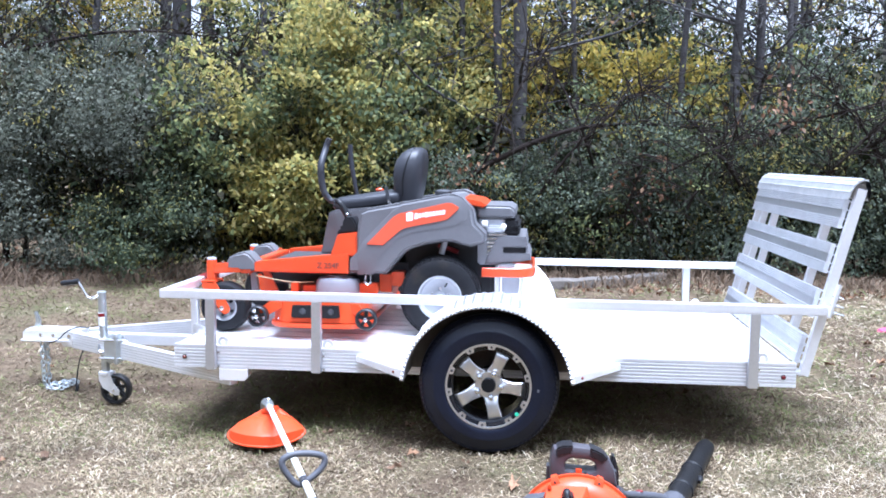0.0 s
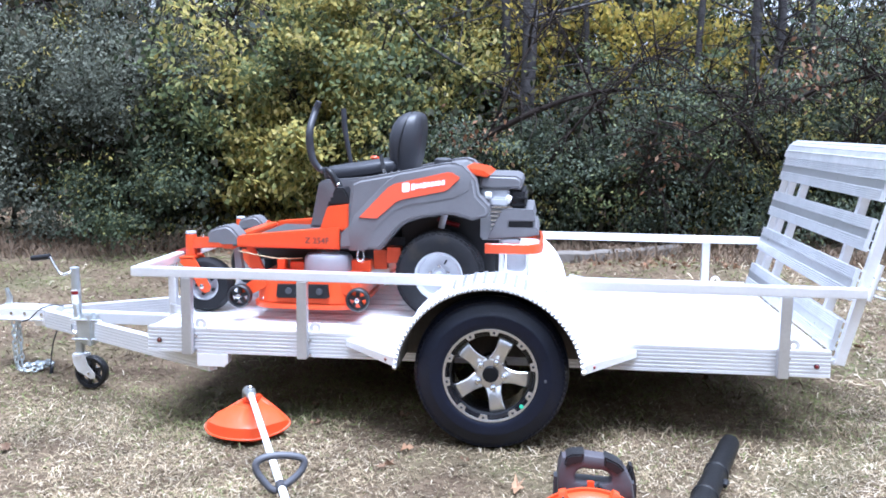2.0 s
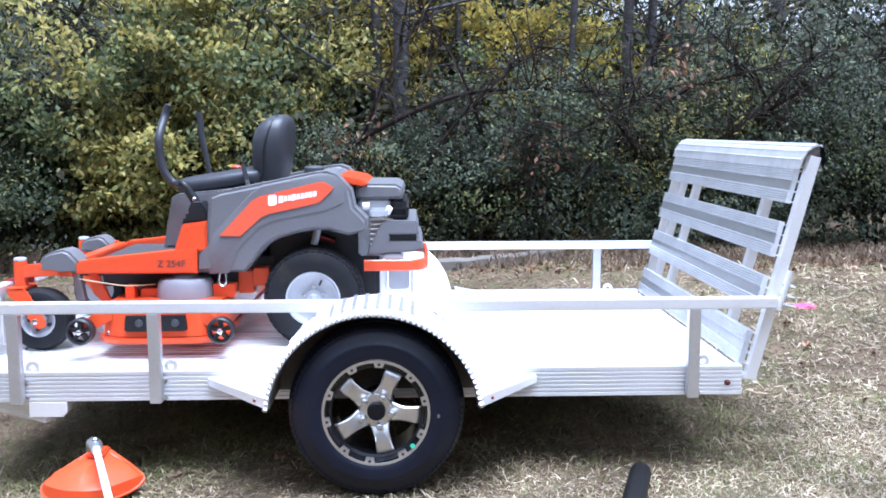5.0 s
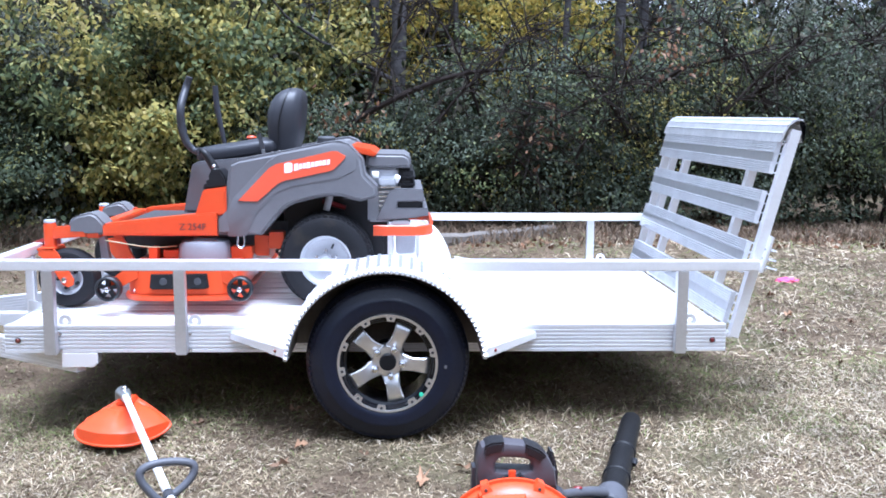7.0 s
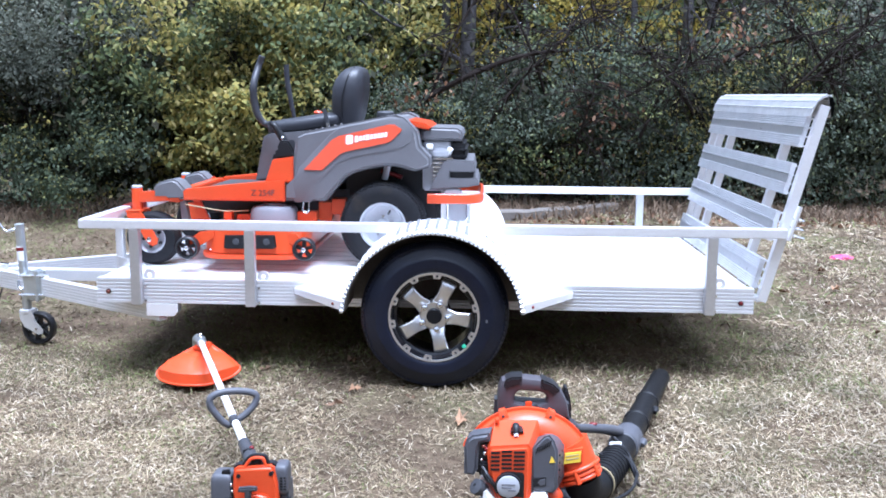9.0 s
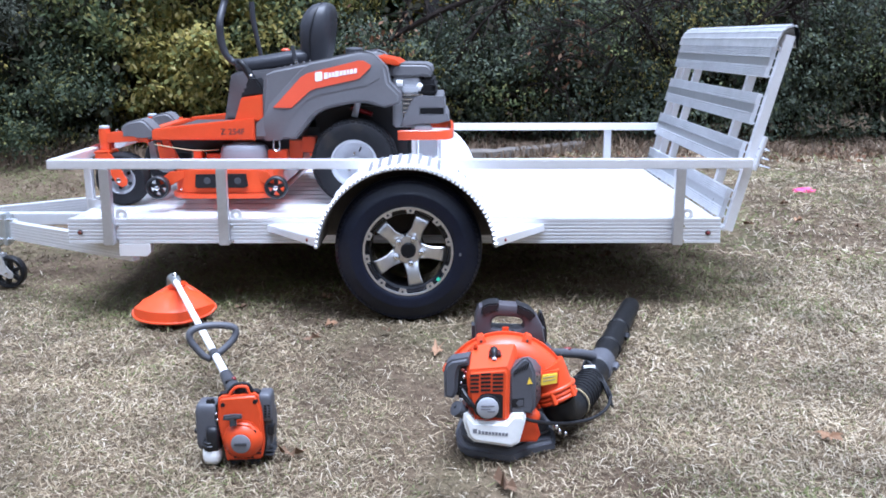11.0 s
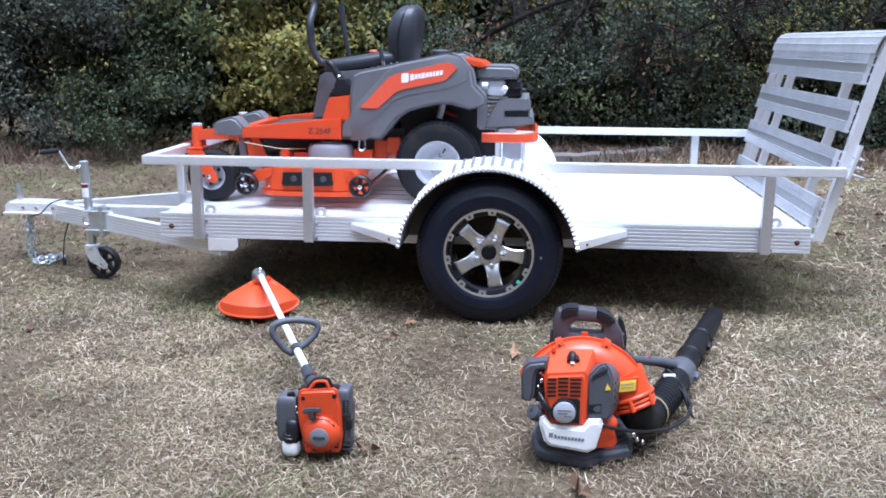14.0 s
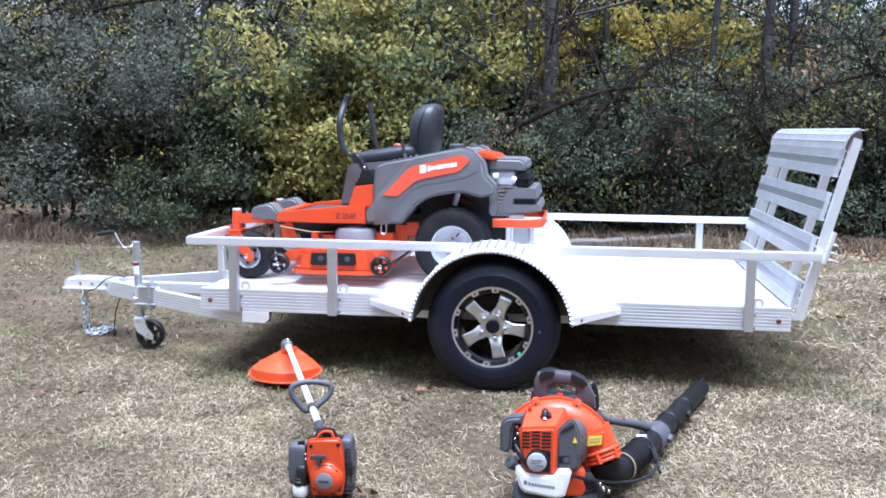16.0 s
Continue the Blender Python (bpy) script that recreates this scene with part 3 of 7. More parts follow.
    # triangular wing brackets at both ends
    for sx in (-1, 1):
        tip, root = (-0.40, -0.665) if sx < 0 else (0.385, 0.62)
        bm = fresh()
        tri = [(root, yi), (tip, yo + s * 0.015), (tip + 0.0 * sx, yi)]
        prism(bm, tri, 0.402, 0.409, axis="z")
        lip = Vector((tip - root, yo + s * 0.015 - yi, 0)).normalized()
        nrm = Vector((-lip.y, lip.x, 0)) * 0.004
        a, b = Vector((root, yi, 0)), Vector((tip, yo + s * 0.015, 0))
        lo = 0.366
        vs = [bm.verts.new(q) for q in ((a + nrm).to_tuple()[:2] + (lo + 0.012,), (b + nrm).to_tuple()[:2] + (lo,), (b + nrm).to_tuple()[:2] + (0.405,), (a + nrm).to_tuple()[:2] + (0.405,),
                                        (a - nrm).to_tuple()[:2] + (lo + 0.012,), (b - nrm).to_tuple()[:2] + (lo,), (b - nrm).to_tuple()[:2] + (0.405,), (a - nrm).to_tuple()[:2] + (0.405,))]
        for fc in ((0, 1, 2, 3), (7, 6, 5, 4), (0, 4, 5, 1), (1, 5, 6, 2), (2, 6, 7, 3), (3, 7, 4, 0)):
            bm.faces.new([vs[q] for q in fc])
        w = part("wing_bracket", bm, ALU_DECK, trailer)
        c = a.lerp(b, 0.82)
        part("marker_lamp", ball(fresh(), (c.x, c.y - s * 0.004, 0.386), 0.008, 10), RED if sx > 0 else AMBER, w)


fender(True)
fender(False)


# ---- wheels ----
def road_wheel(cy, s):
    """s: -1 when the outer face looks to -y."""
    c = Vector((-0.002, cy, 0.336))
    out = Vector((0, s, 0))
    wheel = part("road_wheel", lathe(fresh(), [(-0.05, 0.05), (0.0, 0.06), (0.02, 0.06), (0.02, 0.03)], c, out, 24), RIM_DARK, trailer)
    h = 0.1
    prof = [(-h, 0.19), (-h - 0.004, 0.2), (-h + 0.0, 0.25), (-h + 0.012, 0.29), (-h + 0.03, 0.315), (-0.055, 0.326), (-0.052, 0.318), (-0.045, 0.318), (-0.042, 0.328),
            (-0.012, 0.331), (-0.008, 0.322), (0.008, 0.322), (0.012, 0.331), (0.042, 0.328), (0.045, 0.318), (0.052, 0.318), (0.055, 0.326),
            (h - 0.03, 0.315), (h - 0.018, 0.301), (h - 0.016, 0.297), (h - 0.012, 0.29), (h - 0.002, 0.262), (h + 0.001, 0.258), (h + 0.001, 0.25), (h + 0.004, 0.225), (h + 0.001, 0.207), (h - 0.004, 0.199), (h - 0.012, 0.193), (0.0, 0.17), (-0.05, 0.17)]
    part("tyre", lathe(fresh(), prof, c, out, 72, closed=True), TYRE, wheel, angle=75)
    # shoulder lugs
    lug = fresh()
    for k in range(84):
        a = 2 * math.pi * k / 84
        for q in (0.066, -0.066):
            p = c + out * q + Vector((math.cos(a), 0, math.sin(a))) * 0.319
            d = Vector((-math.sin(a), 0, math.cos(a))) * 0.0085
            n1 = Vector((math.cos(a), 0, math.sin(a)))
            o = out * (0.014 if q > 0 else -0.014)
            vs = [lug.verts.new(v) for v in (p - d - o, p + d - o, p + d + o - n1 * 0.012, p - d + o - n1 * 0.012, p - d * 0.8 - o + n1 * 0.006, p + d * 0.8 - o + n1 * 0.006, p + d * 0.8 + o - n1 * 0.007, p - d * 0.8 + o - n1 * 0.007)]
            for fc in ((4, 5, 6, 7), (0, 1, 5, 4), (1, 2, 6, 5), (2, 3, 7, 6), (3, 0, 4, 7)):
                lug.faces.new([vs[j] for j in fc])
    part("tread", lug, TYRE, wheel)["kind"] = "stuff"
    # barrel of the rim
    part("rim_barrel", lathe(fresh(), [(0.085, 0.2), (0.096, 0.2), (0.099, 0.195), (0.096, 0.183), (0.08, 0.176), (-0.09, 0.172), (-0.095, 0.168), (0.07, 0.166)], c, out, 64, closed=True), RIM_DARK, wheel)
    part("rim_lip", lathe(fresh(), [(0.092, 0.201), (0.101, 0.200), (0.1015, 0.196), (0.0993, 0.19), (0.092, 0.19)], c, out, 72, closed=True), RIM_BRIGHT, wheel)
    part("brake_drum", lathe(fresh(), [(-0.07, 0.05), (-0.06, 0.066), (-0.02, 0.07), (0.0, 0.062), (0.01, 0.04)], c, out, 32), HOSE, wheel)
    # ten pads inside the lip, each with a rivet
    for k in range(10):
        a = radians(102 + 72 * (k // 2) + (16 if k % 2 else -16))
        rad, tan = Vector((math.cos(a), 0, math.sin(a))), Vector((-math.sin(a), 0, math.cos(a)))
        bm = fresh()
        q = [c + out * z + rad * r + tan * t for z in (0.086, 0.099) for r, t in ((0.192, -0.021), (0.192, 0.021), (0.172, 0.014), (0.172, -0.014))]
        vs = [bm.verts.new(v) for v in q]
        for fc in ((3, 2, 1, 0), (4, 5, 6, 7), (0, 1, 5, 4), (1, 2, 6, 5), (2, 3, 7, 6), (3, 0, 4, 7)):
            bm.faces.new([vs[j] for j in fc])
        part("rim_pad", bm, RIM_BRIGHT, wheel)
        part("rivet", cyl(fresh(), c + out * 0.099 + rad * 0.184, c + out * 0.103 + rad * 0.184, 0.006, 0.005, 10), GREY_D, wheel)
    # five spokes
    for k in range(5):
        a = radians(72 * k + 66)
        rad, tan = Vector((math.cos(a), 0, math.sin(a))), Vector((-math.sin(a), 0, math.cos(a)))
        bm = fresh()
        sec = [(0.03, 0.036, 0.045), (0.055, 0.037, 0.057), (0.07, 0.0335, 0.066), (0.088, 0.0295, 0.073), (0.105, 0.0285, 0.077), (0.13, 0.0305, 0.081), (0.148, 0.033, 0.08), (0.16, 0.0345, 0.074), (0.168, 0.035, 0.064), (0.175, 0.035, 0.045)]
        rows = []
        for r, half, z in sec:
            rows.append([bm.verts.new(c + rad * r + tan * t + out * o) for t, o in ((-half, z - 0.03), (-half, z - 0.008), (-half + 0.005, z - 0.003), (0.0, z), (half - 0.005, z - 0.001), (half, z - 0.006), (half, z - 0.03))])
        for p, q in zip(rows, rows[1:]):
            skin(bm, p, q)
        bm.faces.new(rows[0])
        bm.faces.new(rows[-1])
        spoke = part("spoke", bm, RIM_BRIGHT, wheel, angle=25)
        # only the face is machined, the flanks are black
        spoke.data.materials.append(RIM_DARK)
        for f in spoke.data.polygons:
            f.material_index = 0 if abs(f.normal.y) > 0.35 else 1
    part("wheel_centre", lathe(fresh(), [(0.02, 0.07), (0.05, 0.068), (0.063, 0.06), (0.064, 0.034)], c, out, 40), RIM_BRIGHT, wheel)
    part("centre_cap", lathe(fresh(), [(0.06, 0.034), (0.078, 0.034), (0.082, 0.03), (0.083, 0.012)], c, out, 32), HOSE, wheel, "gloss black centre cap")
    for k in range(5):
        a = radians(72 * k + 65)
        rad = Vector((math.cos(a), 0, math.sin(a)))
        part("lug_nut", lathe(fresh(), [(0.05, 0.0145), (0.079, 0.0145), (0.087, 0.012), (0.092, 0.004)], c + rad * 0.058, out, 10), STEEL, wheel, "chrome lug nut")
    a = radians(-43)
    if s < 0:
        part("sticker", cyl(fresh(), c + out * 0.1 + Vector((math.cos(a), 0, math.sin(a))) * 0.183, c + out * 0.1045 + Vector((math.cos(a), 0, math.sin(a))) * 0.183, 0.009, n=14), GREEN_DOT, wheel, "round green sticker")
        q = c + out * 0.1035 + Vector((0.2305, 0, -0.012))
        part("paint_mark", box(fresh(), q.x - 0.005, q.x + 0.005, q.y - 0.0015, q.y + 0.002, q.z - 0.007, q.z + 0.007, 0.001), GREY, wheel, "small pale grey sidewall mark")
    return wheel


road_wheel(-0.158, -1)
road_wheel(W + 0.158, 1)
part("axle", box(fresh(), -0.03, 0.03, -0.06, W + 0.06, 0.28, 0.335, 0.006), GREY_D, trailer)

# ---- tongue ----
YC = 0.915


def slanted(p0, p1, wide, high, groove=False):
    """A beam between two points with upright sides; grooved on both flanks if wanted."""
    p0, p1 = Vector(p0), Vector(p1)
    d = p1 - p0
    flat = Vector((d.x, d.y, 0)).normalized()
    side = Vector((-flat.y, flat.x, 0)) * wide / 2
    prof = [(1, 0.5), (-1, 0.5)]
    if groove:
        for k in range(1, 6):
            z = 0.5 - k / 6
            prof += [(-1, z + 0.03), (-0.86, z + 0.02), (-0.86, z - 0.02), (-1, z - 0.03)]
        prof += [(-1, -0.5), (1, -0.5)]
        for k in range(5, 0, -1):
            z = 0.5 - k / 6
            prof += [(1, z - 0.03), (0.86, z - 0.02), (0.86, z + 0.02), (1, z + 0.03)]
    else:
        prof += [(-1, -0.5), (1, -0.5)]
    bm = fresh()
    rows = [[bm.verts.new(p + side * a + Vector((0, 0, high * b))) for a, b in prof] for p in (p0, p1)]
    skin(bm, *rows)
    bm.faces.new(rows[0])
    bm.faces.new(rows[1])
    return bm


for s in (-1, 1):
    part("tongue_beam", slanted((-2.56, YC + s * 0.06, 0.262), (-1.30, YC + s * 0.895, 0.279), 0.045, 0.092, True), ALU, trailer)
    y = YC + s * 0.86
    part("corner_plate", prism(fresh(), [(-1.37, 0.256), (-1.37, 0.318), (-1.222, 0.318), (-1.222, 0.276), (-1.24, 0.256)], min(y, YC + s * 0.917), max(y, YC + s * 0.917), 0.003), ALU_DECK, trailer)
part("tongue_tube", box(fresh(), -2.5, -1.55, YC - 0.03, YC + 0.03, 0.235, 0.3, 0.004), ALU, trailer)
coupler = part("coupler", prism(fresh(), [(-2.9, 0.262), (-2.9, 0.296), (-2.875, 0.318), (-2.8, 0.322), (-2.53, 0.32), (-2.53, 0.21), (-2.64, 0.214), (-2.66, 0.244), (-2.89, 0.25)], YC - 0.06, YC + 0.06, 0.01), ALU_DECK, trailer, "cast aluminium ball coupler")
part("flange", box(fresh(), -2.905, -2.6, YC - 0.075, YC + 0.075, 0.243, 0.258, 0.004), ALU_DECK, coupler)
part("latch", prism(fresh(), [(-2.85, 0.315), (-2.815, 0.315), (-2.81, 0.36), (-2.835, 0.42), (-2.848, 0.415), (-2.838, 0.36)], YC - 0.012, YC + 0.012, 0.003), ZINC, trailer, "zinc-plated coupler latch")
for x in (-2.78, -2.70, -2.60):
    part("bolt", cyl(fresh(), (x, YC - 0.068, 0.285), (x, YC - 0.06, 0.285), 0.01, n=6), STEEL, coupler)


def chain(name, pts, parent, link=0.04, wire=0.0058):
    line = curve_pts(pts, 24)
    out, acc = [line[0]], 0.0
    for a, b in zip(line, line[1:]):
        acc += (b - a).length
        if acc > link * 0.72:
            out.append(b)
            acc = 0.0
    bm = fresh()
    for k, (a, b) in enumerate(zip(out, out[1:])):
        d, u, v = frame_of(b - a)
        if k % 2:
            u, v = v, u
        m = (a + b) / 2
        loop = [m + d * (link * 0.5 * math.cos(t)) + u * (link * 0.3 * math.sin(t)) for t in [2 * math.pi * j / 10 for j in range(10)]]
        tube(bm, loop, wire, 6, closed=True)
    return part(name, bm, ZINC, parent)


gz = ground_z(-2.7, 0.85)
chain("safety_chain", [(-2.775, YC - 0.05, 0.24), (-2.77, YC - 0.06, 0.1), (-2.765, YC - 0.05, -0.05), (-2.75, YC - 0.07, gz + 0.012), (-2.68, YC - 0.12, gz + 0.01), (-2.62, YC - 0.05, gz + 0.012), (-2.66, YC + 0.0, gz + 0.02), (-2.72, YC - 0.03, gz + 0.02), (-2.66, YC - 0.08, gz + 0.025)], trailer)
chain("safety_chain", [(-2.76, YC - 0.03, 0.24), (-2.752, YC - 0.03, 0.08), (-2.755, YC - 0.02, -0.06), (-2.735, YC - 0.03, gz + 0.014), (-2.66, YC + 0.08, gz + 0.014), (-2.6, YC + 0.03, gz + 0.014), (-2.64, YC - 0.06, gz + 0.03)], trailer)
part("wiring", tube(fresh(), [(-2.72, YC - 0.078, 0.24), (-2.66, YC - 0.085, 0.26), (-2.6, YC - 0.085, 0.315), (-2.55, YC - 0.04, 0.335), (-2.5, YC, 0.325)], 0.004, 8, 6), BLACK, trailer, "thin black cable")
part("wiring", tube(fresh(), [(-2.53, YC, 0.22), (-2.55, YC - 0.04, 0.12), (-2.565, YC - 0.05, 0.0), (-2.56, YC - 0.05, -0.03), (-2.565, YC - 0.06, -0.075)], [0.004, 0.004, 0.004, 0.011, 0.009], 8, 6), BLACK, trailer, "dangling black cable with a plug")

# ---- tongue jack ----
YJ = 0.84
jack = part("tongue_jack", cyl(fresh(), (-2.379, YJ, 0.05), (-2.379, YJ, 0.56), 0.0245, n=28), ZINC, trailer, "zinc-plated swivel tongue jack")
part("inner_tube", cyl(fresh(), (-2.379, YJ, 0.0), (-2.379, YJ, 0.06), 0.02, n=24), ZINC, jack)
part("jack_cap", lathe(fresh(), [(0, 0.026), (0.008, 0.026), (0.012, 0.02)], (-2.379, YJ, 0.556), (0, 0, 1), 24), ZINC, jack)
part("crank", tube(fresh(), [(-2.379, YJ, 0.548), (-2.405, YJ - 0.02, 0.538), (-2.44, YJ - 0.03, 0.53), (-2.465, YJ - 0.03, 0.555), (-2.505, YJ - 0.03, 0.63)], 0.0075, 10, 6), STEEL, jack)
part("grip", lathe(fresh(), [(0, 0.012), (0.004, 0.017), (0.02, 0.015), (0.1, 0.016), (0.112, 0.013)], (-2.5, YJ - 0.03, 0.632), (-1, 0, -0.1), 16), BLACK, jack, "black rubber crank grip")
part("sticker", cyl(fresh(), (-2.381, YJ - 0.002, 0.36), (-2.381, YJ - 0.002, 0.44), 0.0247, n=28), WHITE, jack, "white and red warning sticker")
part("sticker", cyl(fresh(), (-2.381, YJ - 0.0022, 0.415), (-2.381, YJ - 0.0022, 0.435), 0.0248, n=28), RED, jack)
part("swivel_plate", box(fresh(), -2.345, -2.325, YJ - 0.04, YJ + 0.03, 0.13, 0.3, 0.006), ZINC, jack)
part("pull_pin", tube(fresh(), [(-2.4, YJ - 0.03, 0.25), (-2.395, YJ - 0.04, 0.215), (-2.37, YJ - 0.045, 0.2), (-2.345, YJ - 0.04, 0.215), (-2.34, YJ - 0.03, 0.26)], 0.0065, 8, 5), STEEL, jack)
for s in (-1, 1):
    part("fork", prism(fresh(), [(-2.412, 0.075), (-2.34, 0.075), (-2.325, 0.02), (-2.285, -0.035), (-2.29, -0.06), (-2.315, -0.062), (-2.39, -0.015), (-2.41, 0.03)], YJ + s * 0.032 - 0.003, YJ + s * 0.032 + 0.003, 0.001), ALU, jack)
part("fork_crown", lathe(fresh(), [(0, 0.03), (0.012, 0.042), (0.028, 0.042), (0.032, 0.03)], (-2.379, YJ, 0.05), (0, 0, 1), 24), ALU, jack)
JW = Vector((-2.302, YJ, -0.026))
jw = part("jack_wheel", lathe(fresh(), [(-0.024, 0.07), (-0.026, 0.085), (-0.018, 0.093), (0.018, 0.093), (0.026, 0.085), (0.024, 0.07)], JW, (0, 1, 0), 40, closed=True), BLACK, trailer, "black plastic jack wheel")
part("hub", lathe(fresh(), [(-0.028, 0.008), (-0.028, 0.018), (0.028, 0.018), (0.028, 0.008)], JW, (0, 1, 0), 20), BLACK, jw)
for k in range(6):
    a = radians(60 * k + 20)
    d = Vector((math.cos(a), 0, math.sin(a)))
    t = Vector((-math.sin(a), 0, math.cos(a))) * 0.009
    bm = fresh()
    rows = [[bm.verts.new(JW + d * r + t * p + Vector((0, q, 0))) for p, q in ((-1, -0.018), (1, -0.018), (1, 0.018), (-1, 0.018))] for r in (0.012, 0.075)]
    skin(bm, *rows)
    part("wheel_spoke", bm, BLACK, jw)
part("axle_bolt", cyl(fresh(), JW + Vector((0, -0.045, 0)), JW + Vector((0, 0.04, 0)), 0.007, n=10), STEEL, jw)

# the jack hangs on the outer flank of the near beam
slide = Vector((0.18, -4.42, 1.272)) - BASE[trailer.name]
pull = Matrix.Translation(slide) @ Matrix.Scale(0.9715, 4) @ Matrix.Translation(-slide)
lean = Matrix.Translation((-2.31, 0, 0.5)) @ Matrix.Rotation(radians(-2.0), 4, "Y") @ Matrix.Translation((2.31, 0, -0.5))
for o in (jack, *jack.children, jw, *jw.children):
    o.data.transform(pull)
for o in (jack, *jack.children):
    o.data.transform(lean)

part("mount_bracket", prism(fresh(), [(-2.235, 0.205), (-2.24, 0.33), (-2.2, 0.352), (-2.13, 0.35), (-2.118, 0.22), (-2.15, 0.195)], 0.548, 0.6, 0.008), ZINC, jack)
part("mount_clamp", box(fresh(), -2.175, -2.15, 0.535, 0.605, 0.19, 0.36, 0.006), ZINC, jack)
for z in (0.225, 0.33):
    part("mount_bolt", cyl(fresh(), (-2.26, 0.545, z), (-2.09, 0.545, z), 0.006, n=8), STEEL, jack)
    part("mount_nut", cyl(fresh(), (-2.115, 0.545, z), (-2.1, 0.545, z), 0.011, n=6), STEEL, jack)

# ---- ramp gate at the rear ----
GX0, GZ0, GX1, GZ1 = 1.447, 0.385, 1.678, 1.30
gd = Vector((GX1 - GX0, 0, GZ1 - GZ0)).normalized()
gn = Vector((-gd.z, 0, gd.x))
gate = part("ramp_gate", cyl(fresh(), (GX0 + 0.02, 0.02, GZ0 + 0.0), (GX0 + 0.02, W - 0.02, GZ0 + 0.0), 0.014, n=14), ALU_GATE, trailer, "raised slatted aluminium ramp gate")


def on_gate(u, v, y):
    """u: metres up the gate, v: metres out of it towards the bed."""
    return Vector((GX0, y, GZ0)) + gd * u + gn * v


def gate_prism(pts, y0, y1, name, label="", material=ALU_GATE):
    bm = fresh()
    rows = [[bm.verts.new(on_gate(u, v, y)) for u, v in pts] for y in (y0, y1)]
    skin(bm, *rows)
    bm.faces.new(rows[0])
    bm.faces.new(rows[1])
    return part(name, bm, material, gate, label)


for y in (0.03, 0.36, 1.36, 1.62, W - 0.03):
    v0, v1 = (-0.016, -0.057) if y < 0.1 or y > 1.7 else (-0.012, -0.05)
    gate_prism([(0.0, v1), (0.0, v0), (0.915, v0), (0.915, v1)], y - 0.02, y + 0.02, "upright", material=ALU)
for u0, u1 in ((0.045, 0.185), (0.275, 0.415), (0.495, 0.64), (0.715, 0.855)):
    pts = [(u0, -0.012), (u0, 0.012)]
    third = (u1 - u0) * 0.34
    for k in range(1, 5):
        u = u0 + third * k / 5
        pts += [(u - 0.003, 0.013), (u - 0.0018, 0.008), (u + 0.0018, 0.008), (u + 0.003, 0.013)]
    pts += [(u0 + third, 0.013), (u0 + third + 0.002, 0.007), (u1 - third - 0.002, 0.007), (u1 - third, 0.013)]
    for k in range(1, 5):
        u = u1 - third + third * k / 5
        pts += [(u - 0.003, 0.013), (u - 0.0018, 0.008), (u + 0.0018, 0.008), (u + 0.003, 0.013)]
    pts += [(u1, 0.012), (u1, -0.012)]
    gate_prism(pts, 0.062, W - 0.045, "slat")
    gate_prism([(u0 + third + 0.003, 0.004), (u0 + third + 0.003, 0.0095), (u1 - third - 0.003, 0.0095), (u1 - third - 0.003, 0.004)], 0.061, W - 0.044, "slat_band", "smoother grey middle band", ALU_BAND)
    for k in range(4):
        u = u0 + 0.006 + k * 0.042
        gate_prism([(u, -0.036), (u, -0.012), (u + 0.005, -0.012), (u + 0.005, -0.036)], 0.03, W - 0.03, "slat_rib")
outer = [(0.852, 0.015), (0.892, 0.013), (0.926, 0.004), (0.95, -0.011), (0.963, -0.03), (0.962, -0.05), (0.944, -0.064), (0.912, -0.071), (0.876, -0.073)]
inner = [(u - 0.006 if k > 2 else u, v - 0.006) for k, (u, v) in enumerate(outer)]
gate_prism(outer + inner[::-1], 0.015, W - 0.015, "rolled_lip", "curved ribbed top lip")
for k in range(1, 7):
    u, v = outer[k]
    gate_prism([(u - 0.003, v + 0.0005), (u + 0.0, v + 0.004), (u + 0.003, v + 0.0005), (u, v - 0.003)], 0.015, W - 0.015, "lip_rib")
for u, v in ((0.36, -0.11), (0.40, -0.1), (0.325, -0.125)):
    part("latch_bolt", cyl(fresh(), on_gate(u, -0.05, 0.0), on_gate(u, v, 0.0), 0.006, n=8), STEEL, gate)
    part("latch_nut", cyl(fresh(), on_gate(u, -0.078, 0.0), on_gate(u, -0.086, 0.0), 0.011, n=6), STEEL, gate)
part("latch_bar", cyl(fresh(), on_gate(0.3, -0.06, 0.0), on_gate(0.46, -0.065, 0.0), 0.012, n=10), ALU, gate)


# ---- the edge of the woods ----
DARK_LEAF = leaf_mat("dark_privet_leaves", [(0.064, 0.071, 0.052), (0.094, 0.102, 0.075), (0.076, 0.083, 0.06), (0.12, 0.127, 0.097), (0.083, 0.09, 0.063), (0.155, 0.16, 0.12)], 0.22, 3.4, 0.6)
# crown filling: the shade inside a shrub is put into its dark colour
INNER_SHADE_LEAF = leaf_mat("shaded_inner_leaves", [(0.02, 0.03, 0.016), (0.035, 0.045, 0.02), (0.03, 0.032, 0.018), (0.045, 0.04, 0.022)], 0.1)
DARKEST_LEAF = leaf_mat("blackish_green_leaves", [(0.03, 0.04, 0.022), (0.045, 0.057, 0.03), (0.034, 0.046, 0.026), (0.056, 0.07, 0.038), (0.04, 0.05, 0.027), (0.11, 0.11, 0.04)], 0.2, 3.0, 0.5)
LOW_LEAF = leaf_mat("deep_green_leaves", [(0.05, 0.064, 0.042), (0.075, 0.092, 0.062), (0.055, 0.07, 0.046), (0.09, 0.108, 0.073), (0.065, 0.08, 0.05), (0.13, 0.142, 0.07), (0.105, 0.118, 0.088)], 0.22, 3.0, 0.55)
